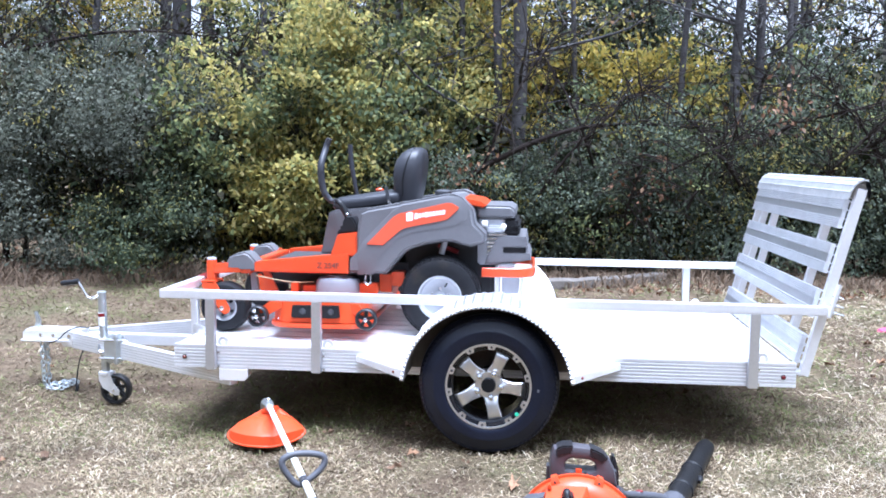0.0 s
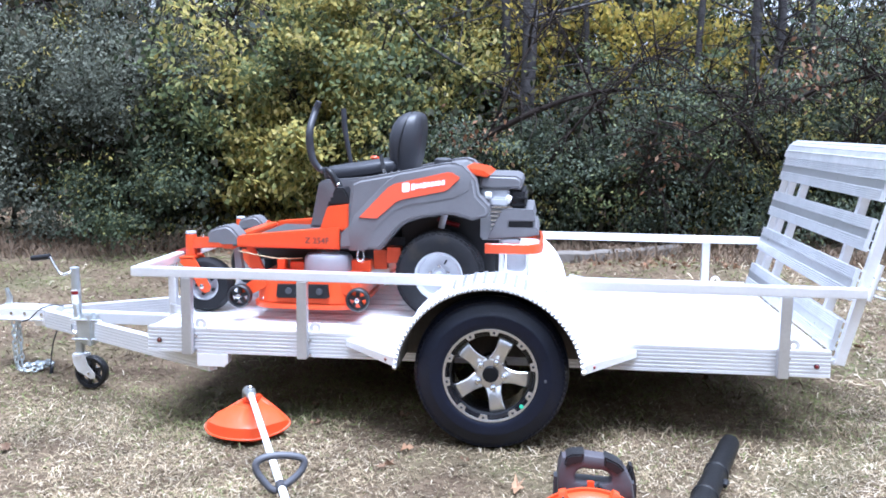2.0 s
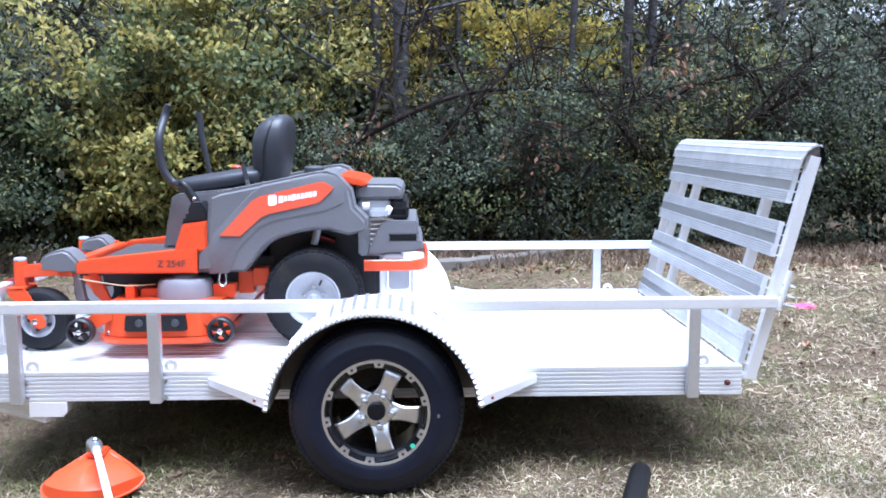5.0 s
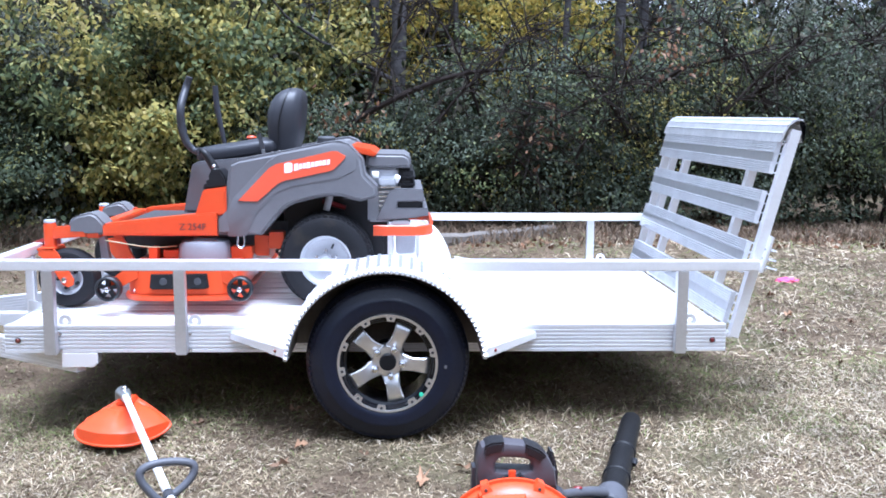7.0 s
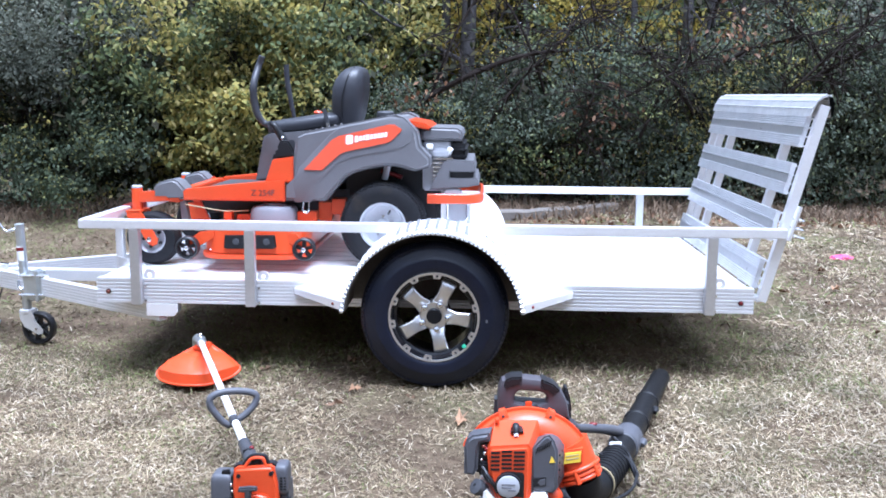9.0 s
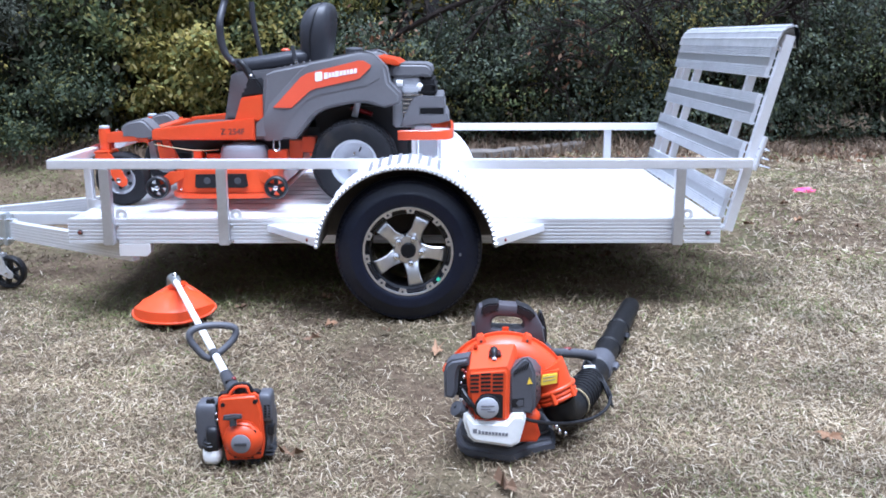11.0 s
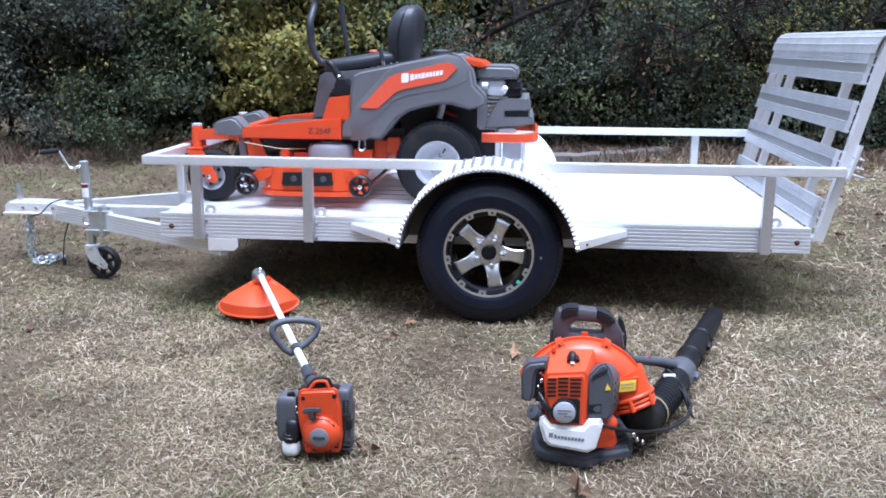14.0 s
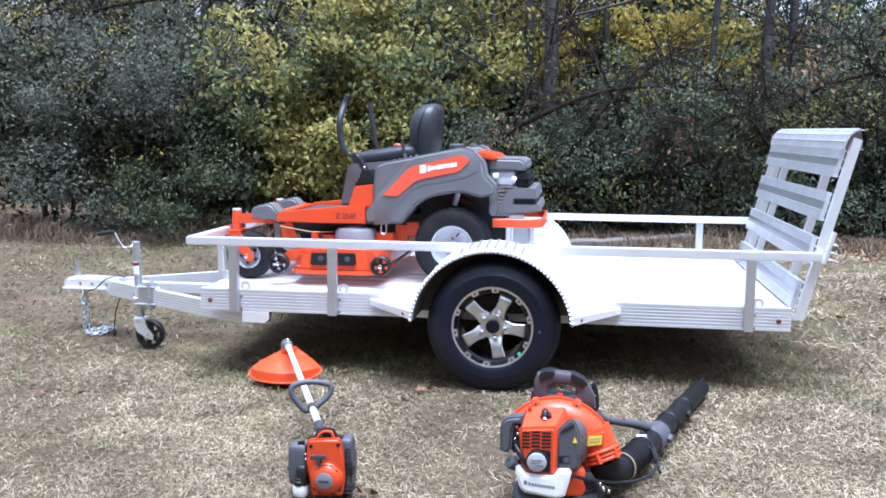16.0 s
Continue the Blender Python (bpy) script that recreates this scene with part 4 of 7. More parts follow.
MID_LEAF = leaf_mat("green_leaves", [(0.07, 0.09, 0.04), (0.1, 0.122, 0.052), (0.06, 0.078, 0.04), (0.14, 0.155, 0.062), (0.085, 0.105, 0.048), (0.2, 0.2, 0.072)], 0.3)
YEL_LEAF = leaf_mat("yellow_green_leaves", [(0.42, 0.35, 0.1), (0.27, 0.26, 0.085), (0.48, 0.4, 0.125), (0.19, 0.2, 0.07), (0.38, 0.325, 0.095), (0.55, 0.47, 0.2), (0.16, 0.175, 0.068), (0.32, 0.29, 0.09), (0.22, 0.225, 0.078)], 0.48, 2.6, 0.34)
GOLD_LEAF = leaf_mat("autumn_yellow_leaves", [(0.42, 0.325, 0.065), (0.35, 0.285, 0.062), (0.5, 0.385, 0.08), (0.25, 0.235, 0.06), (0.32, 0.235, 0.055), (0.2, 0.2, 0.06)], 0.45)
BROWN_LEAF = leaf_mat("dead_brown_leaves", [(0.1, 0.05, 0.026), (0.17, 0.085, 0.045), (0.07, 0.04, 0.024), (0.2, 0.125, 0.075)], 0.15)
CANOPY_LEAF = leaf_mat("canopy_leaves", [(0.2, 0.19, 0.07), (0.3, 0.25, 0.08), (0.12, 0.125, 0.055), (0.26, 0.15, 0.075), (0.16, 0.16, 0.065), (0.38, 0.32, 0.09)], 0.42)
# dark tones: the shade deep in the woods is put into the colour
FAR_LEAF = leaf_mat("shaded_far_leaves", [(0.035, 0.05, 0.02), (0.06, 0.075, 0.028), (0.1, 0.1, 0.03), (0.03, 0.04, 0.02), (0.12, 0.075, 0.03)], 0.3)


def leaf_mesh(name, centres, sizes, rng, material, droop=0.45, width=0.5):
    """One small folded blade for every centre."""
    n = len(centres)
    cell = np.floor(centres / 0.17) @ np.array([12.9898, 78.233, 37.719])
    spin = np.stack([np.sin(cell * k) for k in (43.7, 61.3, 29.9)], 1)
    d = rng.normal(size=(n, 3)) * 0.7 + spin
    d[:, 2] -= droop * 2
    d /= np.linalg.norm(d, axis=1)[:, None]
    up = rng.normal(size=(n, 3)) * 0.35 + spin[:, ::-1] * 0.45 + np.array([0, -0.5, 0.8])
    s = np.cross(d, up)
    s /= np.linalg.norm(s, axis=1)[:, None] + 1e-6
    nn = np.cross(s, d)
    L = sizes[:, None]
    side, fold = s * L * width * 0.5, nn * L * 0.08
    if sizes.mean() > 0.09 and name in ("foliage", "turned_leaves"):
        rows = [centres - d * L * 0.5, centres - d * L * 0.2 + side * 0.85 + fold, centres + d * L * 0.12 + side * 0.85 + fold, centres + d * L * 0.5, centres + d * L * 0.12 - side * 0.85 + fold, centres - d * L * 0.2 - side * 0.85 + fold]
    else:
        rows = [centres - d * L * 0.5, centres + side + fold, centres + d * L * 0.5, centres - side + fold]
    q = len(rows)
    v = np.stack(rows, 1).reshape(-1, 3)
    me = bpy.data.meshes.new(name)
    me.vertices.add(q * n)
    me.vertices.foreach_set("co", v.ravel())
    me.loops.add(q * n)
    me.loops.foreach_set("vertex_index", np.arange(q * n))
    me.polygons.add(n)
    me.polygons.foreach_set("loop_start", np.arange(0, q * n, q))
    me.update(calc_edges=True)
    me.materials.append(material)
    return me


def crown_points(rng, count, c, r, lobes=20, per=24, spread=0.085, hollow=0.55):
    """Leaf places: sprays gathered on the skins of several lobes that make one uneven crown."""
    c, r = np.array(c), np.array(r)
    lob_c = c + np.clip(rng.normal(size=(lobes, 3)), -1.9, 1.9) * r * 0.46
    lob_r = r * rng.uniform(0.2, 0.46, (lobes, 1))
    k = max(1, count // per)
    which = rng.integers(0, lobes, k)
    d = rng.normal(size=(k, 3))
    d /= np.linalg.norm(d, axis=1)[:, None]
    d[:, 1] = np.where(rng.random(k) < 0.7, -np.abs(d[:, 1]), d[:, 1])
    seeds = lob_c[which] + d * lob_r[which] * (hollow + (1 - hollow) * rng.random((k, 1)) ** 0.5)
    keep = np.array([noise.noise(Vector(q) * 2.1) > -0.12 or rng.random() < 0.3 for q in seeds])
    seeds = seeds[keep]
    k = len(seeds)
    out = np.repeat(seeds, per, 0) + rng.normal(size=(k * per, 3)) * spread * np.array([1.15, 1.15, 0.55])
    return out




def shrub(x, y, half, high, material, count, leaf, label, seed, depth=0.9, low=0.0, width=0.5, extra=None, category="shrub"):
    rng = np.random.default_rng(seed)
    y -= (0.65 + 0.75 * smoothstep(-2.6, -4.4, x)) if y < 7.6 else 0.0
    g = ground_z(x, y)
    ob = thing("shrub", (x, y, g), label, category, "shrubs at the edge of the woods")
    for k in range(7):
        bm = fresh()
        a = rng.uniform(-1, 1)
        b = rng.uniform(-0.5, 0.5)
        top = (x + a * half * 0.8, y + b * depth, g + high * rng.uniform(0.6, 0.98))
        mid = (x + a * half * 0.35 + rng.normal() * 0.08, y + b * depth * 0.6, g + high * 0.4)
        tube(bm, [(x + a * 0.22, y + b * 0.2, g - 0.06), mid, top], [0.022, 0.013, 0.004], 6, 4)
        for q in range(4):
            t = rng.uniform(0.3, 0.9)
            s = Vector(mid).lerp(Vector(top), t)
            e = s + Vector((rng.normal() * 0.35, -abs(rng.normal()) * 0.3, rng.normal() * 0.2))
            tube(bm, [s, (s + e) / 2 + Vector((0, 0, 0.04)), e], [0.007, 0.003], 5, 3)
        part("stem", bm, TWIG, ob)
    mid = (x, y, g + low + (high - low) * 0.5)
    pts = crown_points(rng, count, mid, (half, depth, (high - low) * 0.52))
    skirt = crown_points(rng, count // 7, (x, y - depth * 0.15, g + 0.32), (half * 1.0, depth * 0.75, 0.38), 8)
    if material is not DARK_LEAF:
        pts = np.concatenate([pts, skirt])
    pts = pts[pts[:, 2] > g + 0.04]
    size = leaf * rng.uniform(0.6, 1.3, len(pts))
    me = leaf_mesh("foliage", pts - np.array(ob.location), size, rng, material, 0.45 if leaf < 0.08 else 0.85, width)
    f = new("foliage", me)
    f.parent = ob
    # added dark filling that blocks light and darkens the crown's inside
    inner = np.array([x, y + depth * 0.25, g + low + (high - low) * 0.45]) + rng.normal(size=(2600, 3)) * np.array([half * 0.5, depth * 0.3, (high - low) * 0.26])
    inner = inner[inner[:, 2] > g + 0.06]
    f = new("inner_foliage", leaf_mesh("inner_foliage", inner - np.array(ob.location), 0.1 * rng.uniform(0.6, 1.3, len(inner)), rng, INNER_SHADE_LEAF, width=0.6))
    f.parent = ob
    if extra:
        m2, share = extra
        pts = crown_points(rng, int(count * share), mid, (half * 1.02, depth * 1.05, (high - low) * 0.54), 7, 14)
        pts = pts[pts[:, 2] > g + 0.04]
        me = leaf_mesh("turned_leaves", pts - np.array(ob.location), leaf * rng.uniform(0.7, 1.25, len(pts)), rng, m2, width=width)
        f = new("turned_leaves", me)
        f.parent = ob
    return ob


PRIVET = "dense dark green evergreen shrub at the wood's edge"
HONEY = "tall shrub with drooping yellow-green autumn leaves"
LOW = "low tangled dark green shrub with a few yellow leaves"
for k, (x, y, half, high) in enumerate(((-8.6, 7.4, 1.3, 2.7), (-6.9, 6.9, 1.2, 2.6), (-5.5, 6.6, 1.1, 2.5), (-4.4, 6.7, 1.0, 2.35), (-3.7, 7.2, 0.9, 2.3), (-7.8, 8.3, 1.4, 3.3), (-5.0, 8.0, 1.3, 3.0))):
    shrub(x, y, half, high, DARK_LEAF, 20000, 0.045, PRIVET, 10 + k, low=0.3, extra=(YEL_LEAF, 0.03))
for k, (x, y, half, high) in enumerate(((-3.1, 6.6, 1.0, 2.6), (-2.0, 6.75, 0.95, 2.8), (-2.6, 7.3, 1.2, 3.3), (-1.4, 7.5, 0.9, 3.0), (-3.5, 8.6, 1.0, 4.1), (-1.9, 8.8, 1.1, 4.3))):
    shrub(x, y, half, high, YEL_LEAF, 15000, 0.073, HONEY, 30 + k, width=0.54, low=0.15, extra=(MID_LEAF, 0.3))
# first low shrub: darkest palette puts the shade at the thicket's foot into colour
for k, (x, y, half, high) in enumerate(((-3.9, 6.35, 0.8, 1.25), (-0.9, 6.7, 0.8, 1.5), (0.3, 6.9, 0.9, 1.6), (1.5, 7.0, 1.0, 1.75), (2.7, 7.0, 1.0, 1.9), (3.9, 7.0, 1.1, 2.25))):
    shrub(x, y, half, high, LOW_LEAF if k else DARKEST_LEAF, 14000, 0.045, LOW, 50 + k, low=0.1, extra=(MID_LEAF, 0.22) if k % 2 else (YEL_LEAF, 0.12 if k else 0.03))
for k, (x, y, half, high) in enumerate(((5.2, 7.0, 1.2, 2.55), (6.6, 7.3, 1.3, 2.75), (8.2, 7.7, 1.4, 2.95), (4.4, 8.2, 1.2, 2.8), (5.0, 9.6, 1.2, 3.4), (6.7, 9.9, 1.3, 3.4), (3.2, 9.9, 1.2, 3.6))):
    shrub(x, y, half, high, DARK_LEAF if k < 4 else LOW_LEAF, 20000 if k < 4 else 13000, 0.042 if k < 4 else 0.055, PRIVET, 70 + k, extra=(LOW_LEAF, 0.25) if k < 4 else (DARKEST_LEAF, 0.4))
for k, (x, y, half, high) in enumerate(((-0.6, 7.7, 1.0, 3.2), (0.5, 7.8, 1.1, 3.0), (1.6, 7.9, 1.0, 2.7), (2.7, 8.3, 1.0, 2.6), (-0.5, 9.2, 1.0, 4.2), (-7.6, 9.4, 1.1, 4.4), (-6.6, 9.9, 1.0, 4.0), (3.9, 8.9, 0.9, 2.7))):
    shrub(x, y, half, high, GOLD_LEAF, 5500 if x > 0.4 else 10500, 0.074, "thin understory sapling with yellow autumn leaves", 90 + k, low=0.9, extra=(MID_LEAF, 0.3) if k < 4 else None, category="sapling")


def bare_tree(x, y, r, high, lean, seed, label, limbs=9, leafy=None):
    rng = np.random.default_rng(seed)
    g = ground_z(x, y)
    ob = thing("tree", (x, y, g), label, "tree", "trees of the woods")
    pts = [Vector((x, y, g - 0.15))]
    for k in range(1, 8):
        t = k / 7
        pts.append(Vector((x + lean * t * high * 0.3 + rng.normal() * 0.07 * t, y + rng.normal() * 0.07 * t, g + high * t)))
    part("trunk", tube(fresh(), pts, [r * 1.25, r, r * 0.92, r * 0.8, r * 0.55], 10, 4), BARK, ob)
    line = curve_pts(pts, 6)
    tips = []
    for k in range(limbs):
        bm = fresh()
        t = rng.uniform(0.2, 0.95)
        s = line[int(t * (len(line) - 1))]
        a = rng.uniform(0, 6.283)
        ln = rng.uniform(0.7, 2.0) * (1.15 - 0.5 * t)
        d = Vector((math.cos(a), math.sin(a) * 0.8, rng.uniform(0.1, 0.9)))
        p1, p2, p3 = s + d * ln * 0.35, s + d * ln * 0.7 + Vector((rng.normal() * 0.1, 0, 0.06)), s + d * ln + Vector((rng.normal() * 0.15, 0, 0.16))
        tube(bm, [s, p1, p2, p3], [r * 0.3, r * 0.2, 0.006], 7, 4)
        for q in range(6):
            u = rng.uniform(0.3, 1)
            b = s.lerp(p3, u)
            e = b + Vector((rng.normal() * 0.3, rng.normal() * 0.3, abs(rng.normal()) * 0.3))
            tube(bm, [b, (b + e) / 2 + Vector((0.02, 0, 0.03)), e], [0.008, 0.003], 5, 2)
            tips.append(e)
        part("limb", bm, BARK, ob)
    if leafy:
        m, n = leafy
        t = np.array([tips[i] for i in rng.integers(0, len(tips), n)]) + rng.normal(size=(n, 3)) * 0.16
        f = new("foliage", leaf_mesh("foliage", t - np.array(ob.location), 0.07 * rng.uniform(0.6, 1.3, n), rng, m))
        f.parent = ob
    return ob


BARE = "bare grey-brown woodland tree with thin limbs"
for k, (x, y, r, high, lean, leafy) in enumerate((
        (-5.0, 8.9, 0.14, 8, 0.02, None), (-4.6, 9.2, 0.1, 7, -0.12, (GOLD_LEAF, 350)), (-3.6, 9.6, 0.07, 7, 0.2, (BROWN_LEAF, 300)), (-1.45, 7.2, 0.05, 7, -0.06, (YEL_LEAF, 500)),
        (-0.36, 7.1, 0.055, 7, 0.06, (GOLD_LEAF, 400)), (-0.02, 6.9, 0.085, 8, -0.03, (GOLD_LEAF, 300)), (-0.85, 7.3, 0.04, 7, 0.12, (GOLD_LEAF, 250)), (0.75, 7.4, 0.035, 6, -0.1, (BROWN_LEAF, 150)), (1.9, 7.2, 0.04, 7, 0.1, None), (2.58, 7.2, 0.06, 8, 0.02, None), (2.82, 7.3, 0.055, 8, 0.06, None), (-5.9, 8.0, 0.05, 7, 0.1, (GOLD_LEAF, 300)), (-3.3, 7.6, 0.045, 7, -0.1, None), (3.4, 7.6, 0.035, 7, -0.15, None), (3.9, 10.2, 0.07, 8, 0.1, None), (5.2, 9.5, 0.1, 8, -0.05, None),
        (-7.4, 9.6, 0.12, 8, 0.05, (GOLD_LEAF, 400)), (6.9, 9.8, 0.12, 8, 0.03, None), (1.3, 10.4, 0.1, 8, 0.05, (BROWN_LEAF, 300)), (-2.4, 10.6, 0.12, 8, 0.0, (BROWN_LEAF, 400)), (-6.2, 11, 0.1, 8, 0.1, None), (4.6, 11.5, 0.1, 8, -0.1, None), (0.6, 12, 0.09, 8, 0.0, None), (-3.3, 12, 0.1, 8, 0.0, None), (8.4, 11, 0.13, 8, 0, None), (2.2, 12.5, 0.08, 8, 0.05, None))):
    bare_tree(x, y, r, high, lean, 200 + k, BARE if not leafy else "slim woodland tree with a few remaining autumn leaves", leafy=leafy)


def arching_branch(pts, r, seed, label, leafy=None):
    rng = np.random.default_rng(seed)
    pts = [(a * 0.93, b - 0.85, 1.3 + (c - 1.3) * 0.93) for a, b, c in pts]
    p0 = Vector(pts[0])
    ob = thing("fallen_limb", tuple(p0), label, "branch")
    line = curve_pts(pts, 8)
    part("limb", tube(fresh(), pts, [r, r * 0.8, r * 0.5, r * 0.2], 8, 8), TWIG, ob)
    bm = fresh()
    for k in range(46):
        s = line[rng.integers(3, len(line))]
        e = s + Vector((rng.normal() * 0.3, rng.normal() * 0.15 - 0.1, rng.normal() * 0.28))
        tube(bm, [s, (s + e) / 2 + Vector((rng.normal() * 0.04, 0, 0.05)), e], [0.008, 0.003], 5, 3)
    part("twig_tangle", bm, TWIG, ob)["kind"] = "stuff"
    if leafy:
        m, n, where = leafy
        t = np.array(where) - np.array([0, 0.7, 0]) + rng.normal(size=(n, 3)) * np.array([0.22, 0.15, 0.16])
        f = new("dead_leaves", leaf_mesh("dead_leaves", t - np.array(ob.location), 0.065 * rng.uniform(0.6, 1.3, n), rng, m, 0.6, 0.5))
        f.parent = ob


arching_branch([(-0.75, 6.6, 1.05), (-0.1, 6.5, 1.45), (0.7, 6.5, 1.75), (1.6, 6.6, 1.8), (2.4, 6.7, 1.72)], 0.035, 300, "dark leaning limb arching through the shrubs", (BROWN_LEAF, 90, (-0.5, 6.1, 1.2)))
arching_branch([(2.4, 7.2, 1.2), (3.0, 6.7, 1.75), (3.6, 6.6, 1.95), (4.4, 6.6, 2.1)], 0.03, 301, "thin bare limb with a clump of dead leaves", (BROWN_LEAF, 110, (2.7, 6.1, 1.9)))
arching_branch([(-6.8, 7.0, 2.5), (-5.6, 6.6, 2.75), (-4.5, 6.5, 2.85), (-3.4, 6.4, 2.75)], 0.025, 302, "thin bare limb reaching over the shrubs")
arching_branch([(1.3, 6.9, 0.2), (1.25, 6.4, 0.8), (1.4, 6.3, 1.4), (1.35, 6.5, 1.9)], 0.015, 303, "dead vine hung with brown leaves", (BROWN_LEAF, 130, (1.35, 6.25, 1.15)))

for k, (x0, y0, z0, dx, dz) in enumerate(((0.2, 6.6, 0.9, 1.2, 1.3), (0.9, 6.7, 1.3, -0.7, 1.4), (1.9, 6.6, 0.7, 0.9, 1.7), (2.6, 6.8, 1.1, -1.2, 1.2), (3.3, 6.6, 1.0, 1.1, 1.1), (4.2, 6.7, 1.2, -1.0, 1.3), (-0.4, 6.6, 1.3, 0.8, 1.5), (1.2, 6.5, 0.9, 1.6, 0.9), (3.8, 6.6, 1.5, 1.5, 0.7), (-4.2, 6.9, 1.6, 1.0, 1.2), (-5.6, 6.9, 1.9, -0.9, 0.9), (5.2, 6.6, 1.3, 1.1, 0.9))):
    arching_branch([(x0, y0, z0), (x0 + dx * 0.35, y0 - 0.15, z0 + dz * 0.45), (x0 + dx * 0.75, y0 - 0.1, z0 + dz * 0.8), (x0 + dx, y0, z0 + dz)], 0.017, 320 + k, "thin dark bare limb among the shrubs")
shrub(1.7, 10.4, 1.4, 4.9, LOW_LEAF, 14000, 0.06, "tall dark evergreen behind the shrubs", 150, low=1.7, category="evergreen")
shrub(-0.6, 9.6, 1.1, 3.9, LOW_LEAF, 8000, 0.06, "dark evergreen sapling in the woods", 151, low=1.2, category="evergreen")


def far_woods():
    """Deep shade of leaves and stems behind the first rows."""
    rng = np.random.default_rng(77)
    n = 34
    pts = []
    for k in range(n):
        x = -15 + 30 * k / (n - 1) + rng.normal() * 0.3
        y = 11.5 + rng.uniform(0, 4)
        top = 3.0 + rng.uniform(-0.4, 0.9)
        pts.append(crown_points(rng, 2300, (x, y, top * 0.5), (1.0, 1.0, top * 0.55), 7, 20, 0.22, 0.2))
    pts = np.concatenate(pts)
    pts = pts[pts[:, 2] > 0.1]
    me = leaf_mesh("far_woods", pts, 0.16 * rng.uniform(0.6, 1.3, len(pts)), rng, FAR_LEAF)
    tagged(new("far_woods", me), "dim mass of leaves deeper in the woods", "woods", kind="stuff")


def far_canopy():
    """Thin upper foliage between the trunks, with gaps of sky."""
    rng = np.random.default_rng(78)
    pts = []
    for k in range(240):
        x = rng.uniform(-14, 12)
        thin = 0.38 if x > 3.2 else 0.35 if -6.2 < x < -5.2 else 1.0
        if rng.random() > thin:
            continue
        y = rng.uniform(9, 17)
        z = rng.uniform(2.6, 6.5)
        pts.append(crown_points(rng, 400, (x, y, z), (0.9, 0.8, 0.6), 6, 14, 0.17, 0.2))
    pts = np.concatenate(pts)
    me = leaf_mesh("far_canopy", pts, 0.11 * rng.uniform(0.6, 1.3, len(pts)), rng, CANOPY_LEAF)
    tagged(new("far_canopy", me), "thin autumn foliage among the tree tops", "foliage", kind="stuff")


def twig_haze():
    """Fine bare twigs deeper in the woods."""
    rng = np.random.default_rng(79)
    bm = fresh()
    for k in range(1150):
        x, y = rng.uniform(-12, 12), rng.uniform(8, 14)
        z = rng.uniform(1.8, 5.0)
        p = Vector((x, y, z))
        d = Vector((rng.normal() * 0.7, rng.normal() * 0.3, rng.normal() * 0.5 + 0.5))
        tube(bm, [p, p + d * 0.6 + Vector((rng.normal() * 0.1, 0, 0)), p + d * 1.3 + Vector((rng.normal() * 0.25, 0, 0.1))], [0.014, 0.008, 0.003], 4, 3)
        tube(bm, [p + d * 0.6, p + d * 0.8 + Vector((rng.normal() * 0.5, 0, 0.3))], [0.006, 0.003], 4)
    tagged(solo("twig_haze", bm, TWIG, "bare twigs deep in the woods", "twigs", kind="stuff"))


far_woods()
far_canopy()
twig_haze()


def dry_weeds():
    rng = np.random.default_rng(8)
    verts, faces = [], []
    for x, y in zip(rng.uniform(-8, 8, 7500), 4.8 + rng.gamma(2.2, 0.27, 7500)):
        y -= 0.75 * smoothstep(-2.6, -4.4, x)
        z = ground_z(x, y)
        tall = 0.07 + 0.26 * max(0.0, noise.noise(Vector((x * 1.3, y, 2.0))) + 0.35) * rng.uniform(0.3, 1.2) * (1.2 if x < -1 else 0.6)
        a = rng.uniform(0, 6.283)
        dx, dy = math.cos(a) * tall * rng.uniform(0.3, 2.3), math.sin(a) * tall * 0.7
        k = len(verts)
        w = 0.004
        verts.extend(((x - w, y, z - 0.01), (x + w, y, z - 0.01), (x + dx * 0.4 + w, y + dy * 0.4, z + tall * 0.7), (x + dx * 0.4 - w, y + dy * 0.4, z + tall * 0.7), (x + dx, y + dy, z + tall * rng.uniform(0.6, 1))))
        faces.extend(((k, k + 1, k + 2, k + 3), (k + 3, k + 2, k + 4)))
    me = many("dry_weeds", verts, faces, [DRY])
    tagged(new("dry_weeds", me), "tangle of dry tan weeds along the shrubs", "weeds", kind="stuff")


dry_weeds()


def leaf_litter():
    rng = np.random.default_rng(12)
    n = 4200
    x, y = rng.uniform(-8, 8, n), 4.5 + rng.gamma(2.2, 0.45, n)
    m = y < 8
    c = np.array([(a, b, ground_z(a, b) + 0.02) for a, b in zip(x[m], y[m])])
    me = leaf_mesh("leaf_litter", c, 0.055 * rng.uniform(0.6, 1.4, len(c)), rng, BROWN_LEAF, 0.0, 0.6)
    tagged(new("leaf_litter", me), "brown leaf litter along the shrubs", "leaves", kind="stuff")


leaf_litter()

# ---- lying timber and a scrap of pink cloth ----
bm = fresh()
rows = []
rng = np.random.default_rng(4)
for k in range(13):
    t = k / 12
    x, y = 0.16 + 1.43 * t, 4.78 + 0.76 * t
    z = ground_z(x, y)
    h = 0.046 + rng.normal() * 0.003
    rows.append([bm.verts.new((x, y + a, z + b)) for a, b in ((-0.08, -0.01), (-0.078, h * 1.7), (-0.06, h * 2), (0.06, h * 2 + 0.004), (0.08, h * 1.7), (0.08, -0.01))])
for a, b in zip(rows, rows[1:]):
    skin(bm, a, b)
bm.faces.new(rows[0])
bm.faces.new(rows[-1])
solo("timber", bm, LOGWOOD, "grey weathered timber lying in the grass", "timber")
bm = fresh()
bmesh.ops.create_icosphere(bm, subdivisions=3, radius=1)
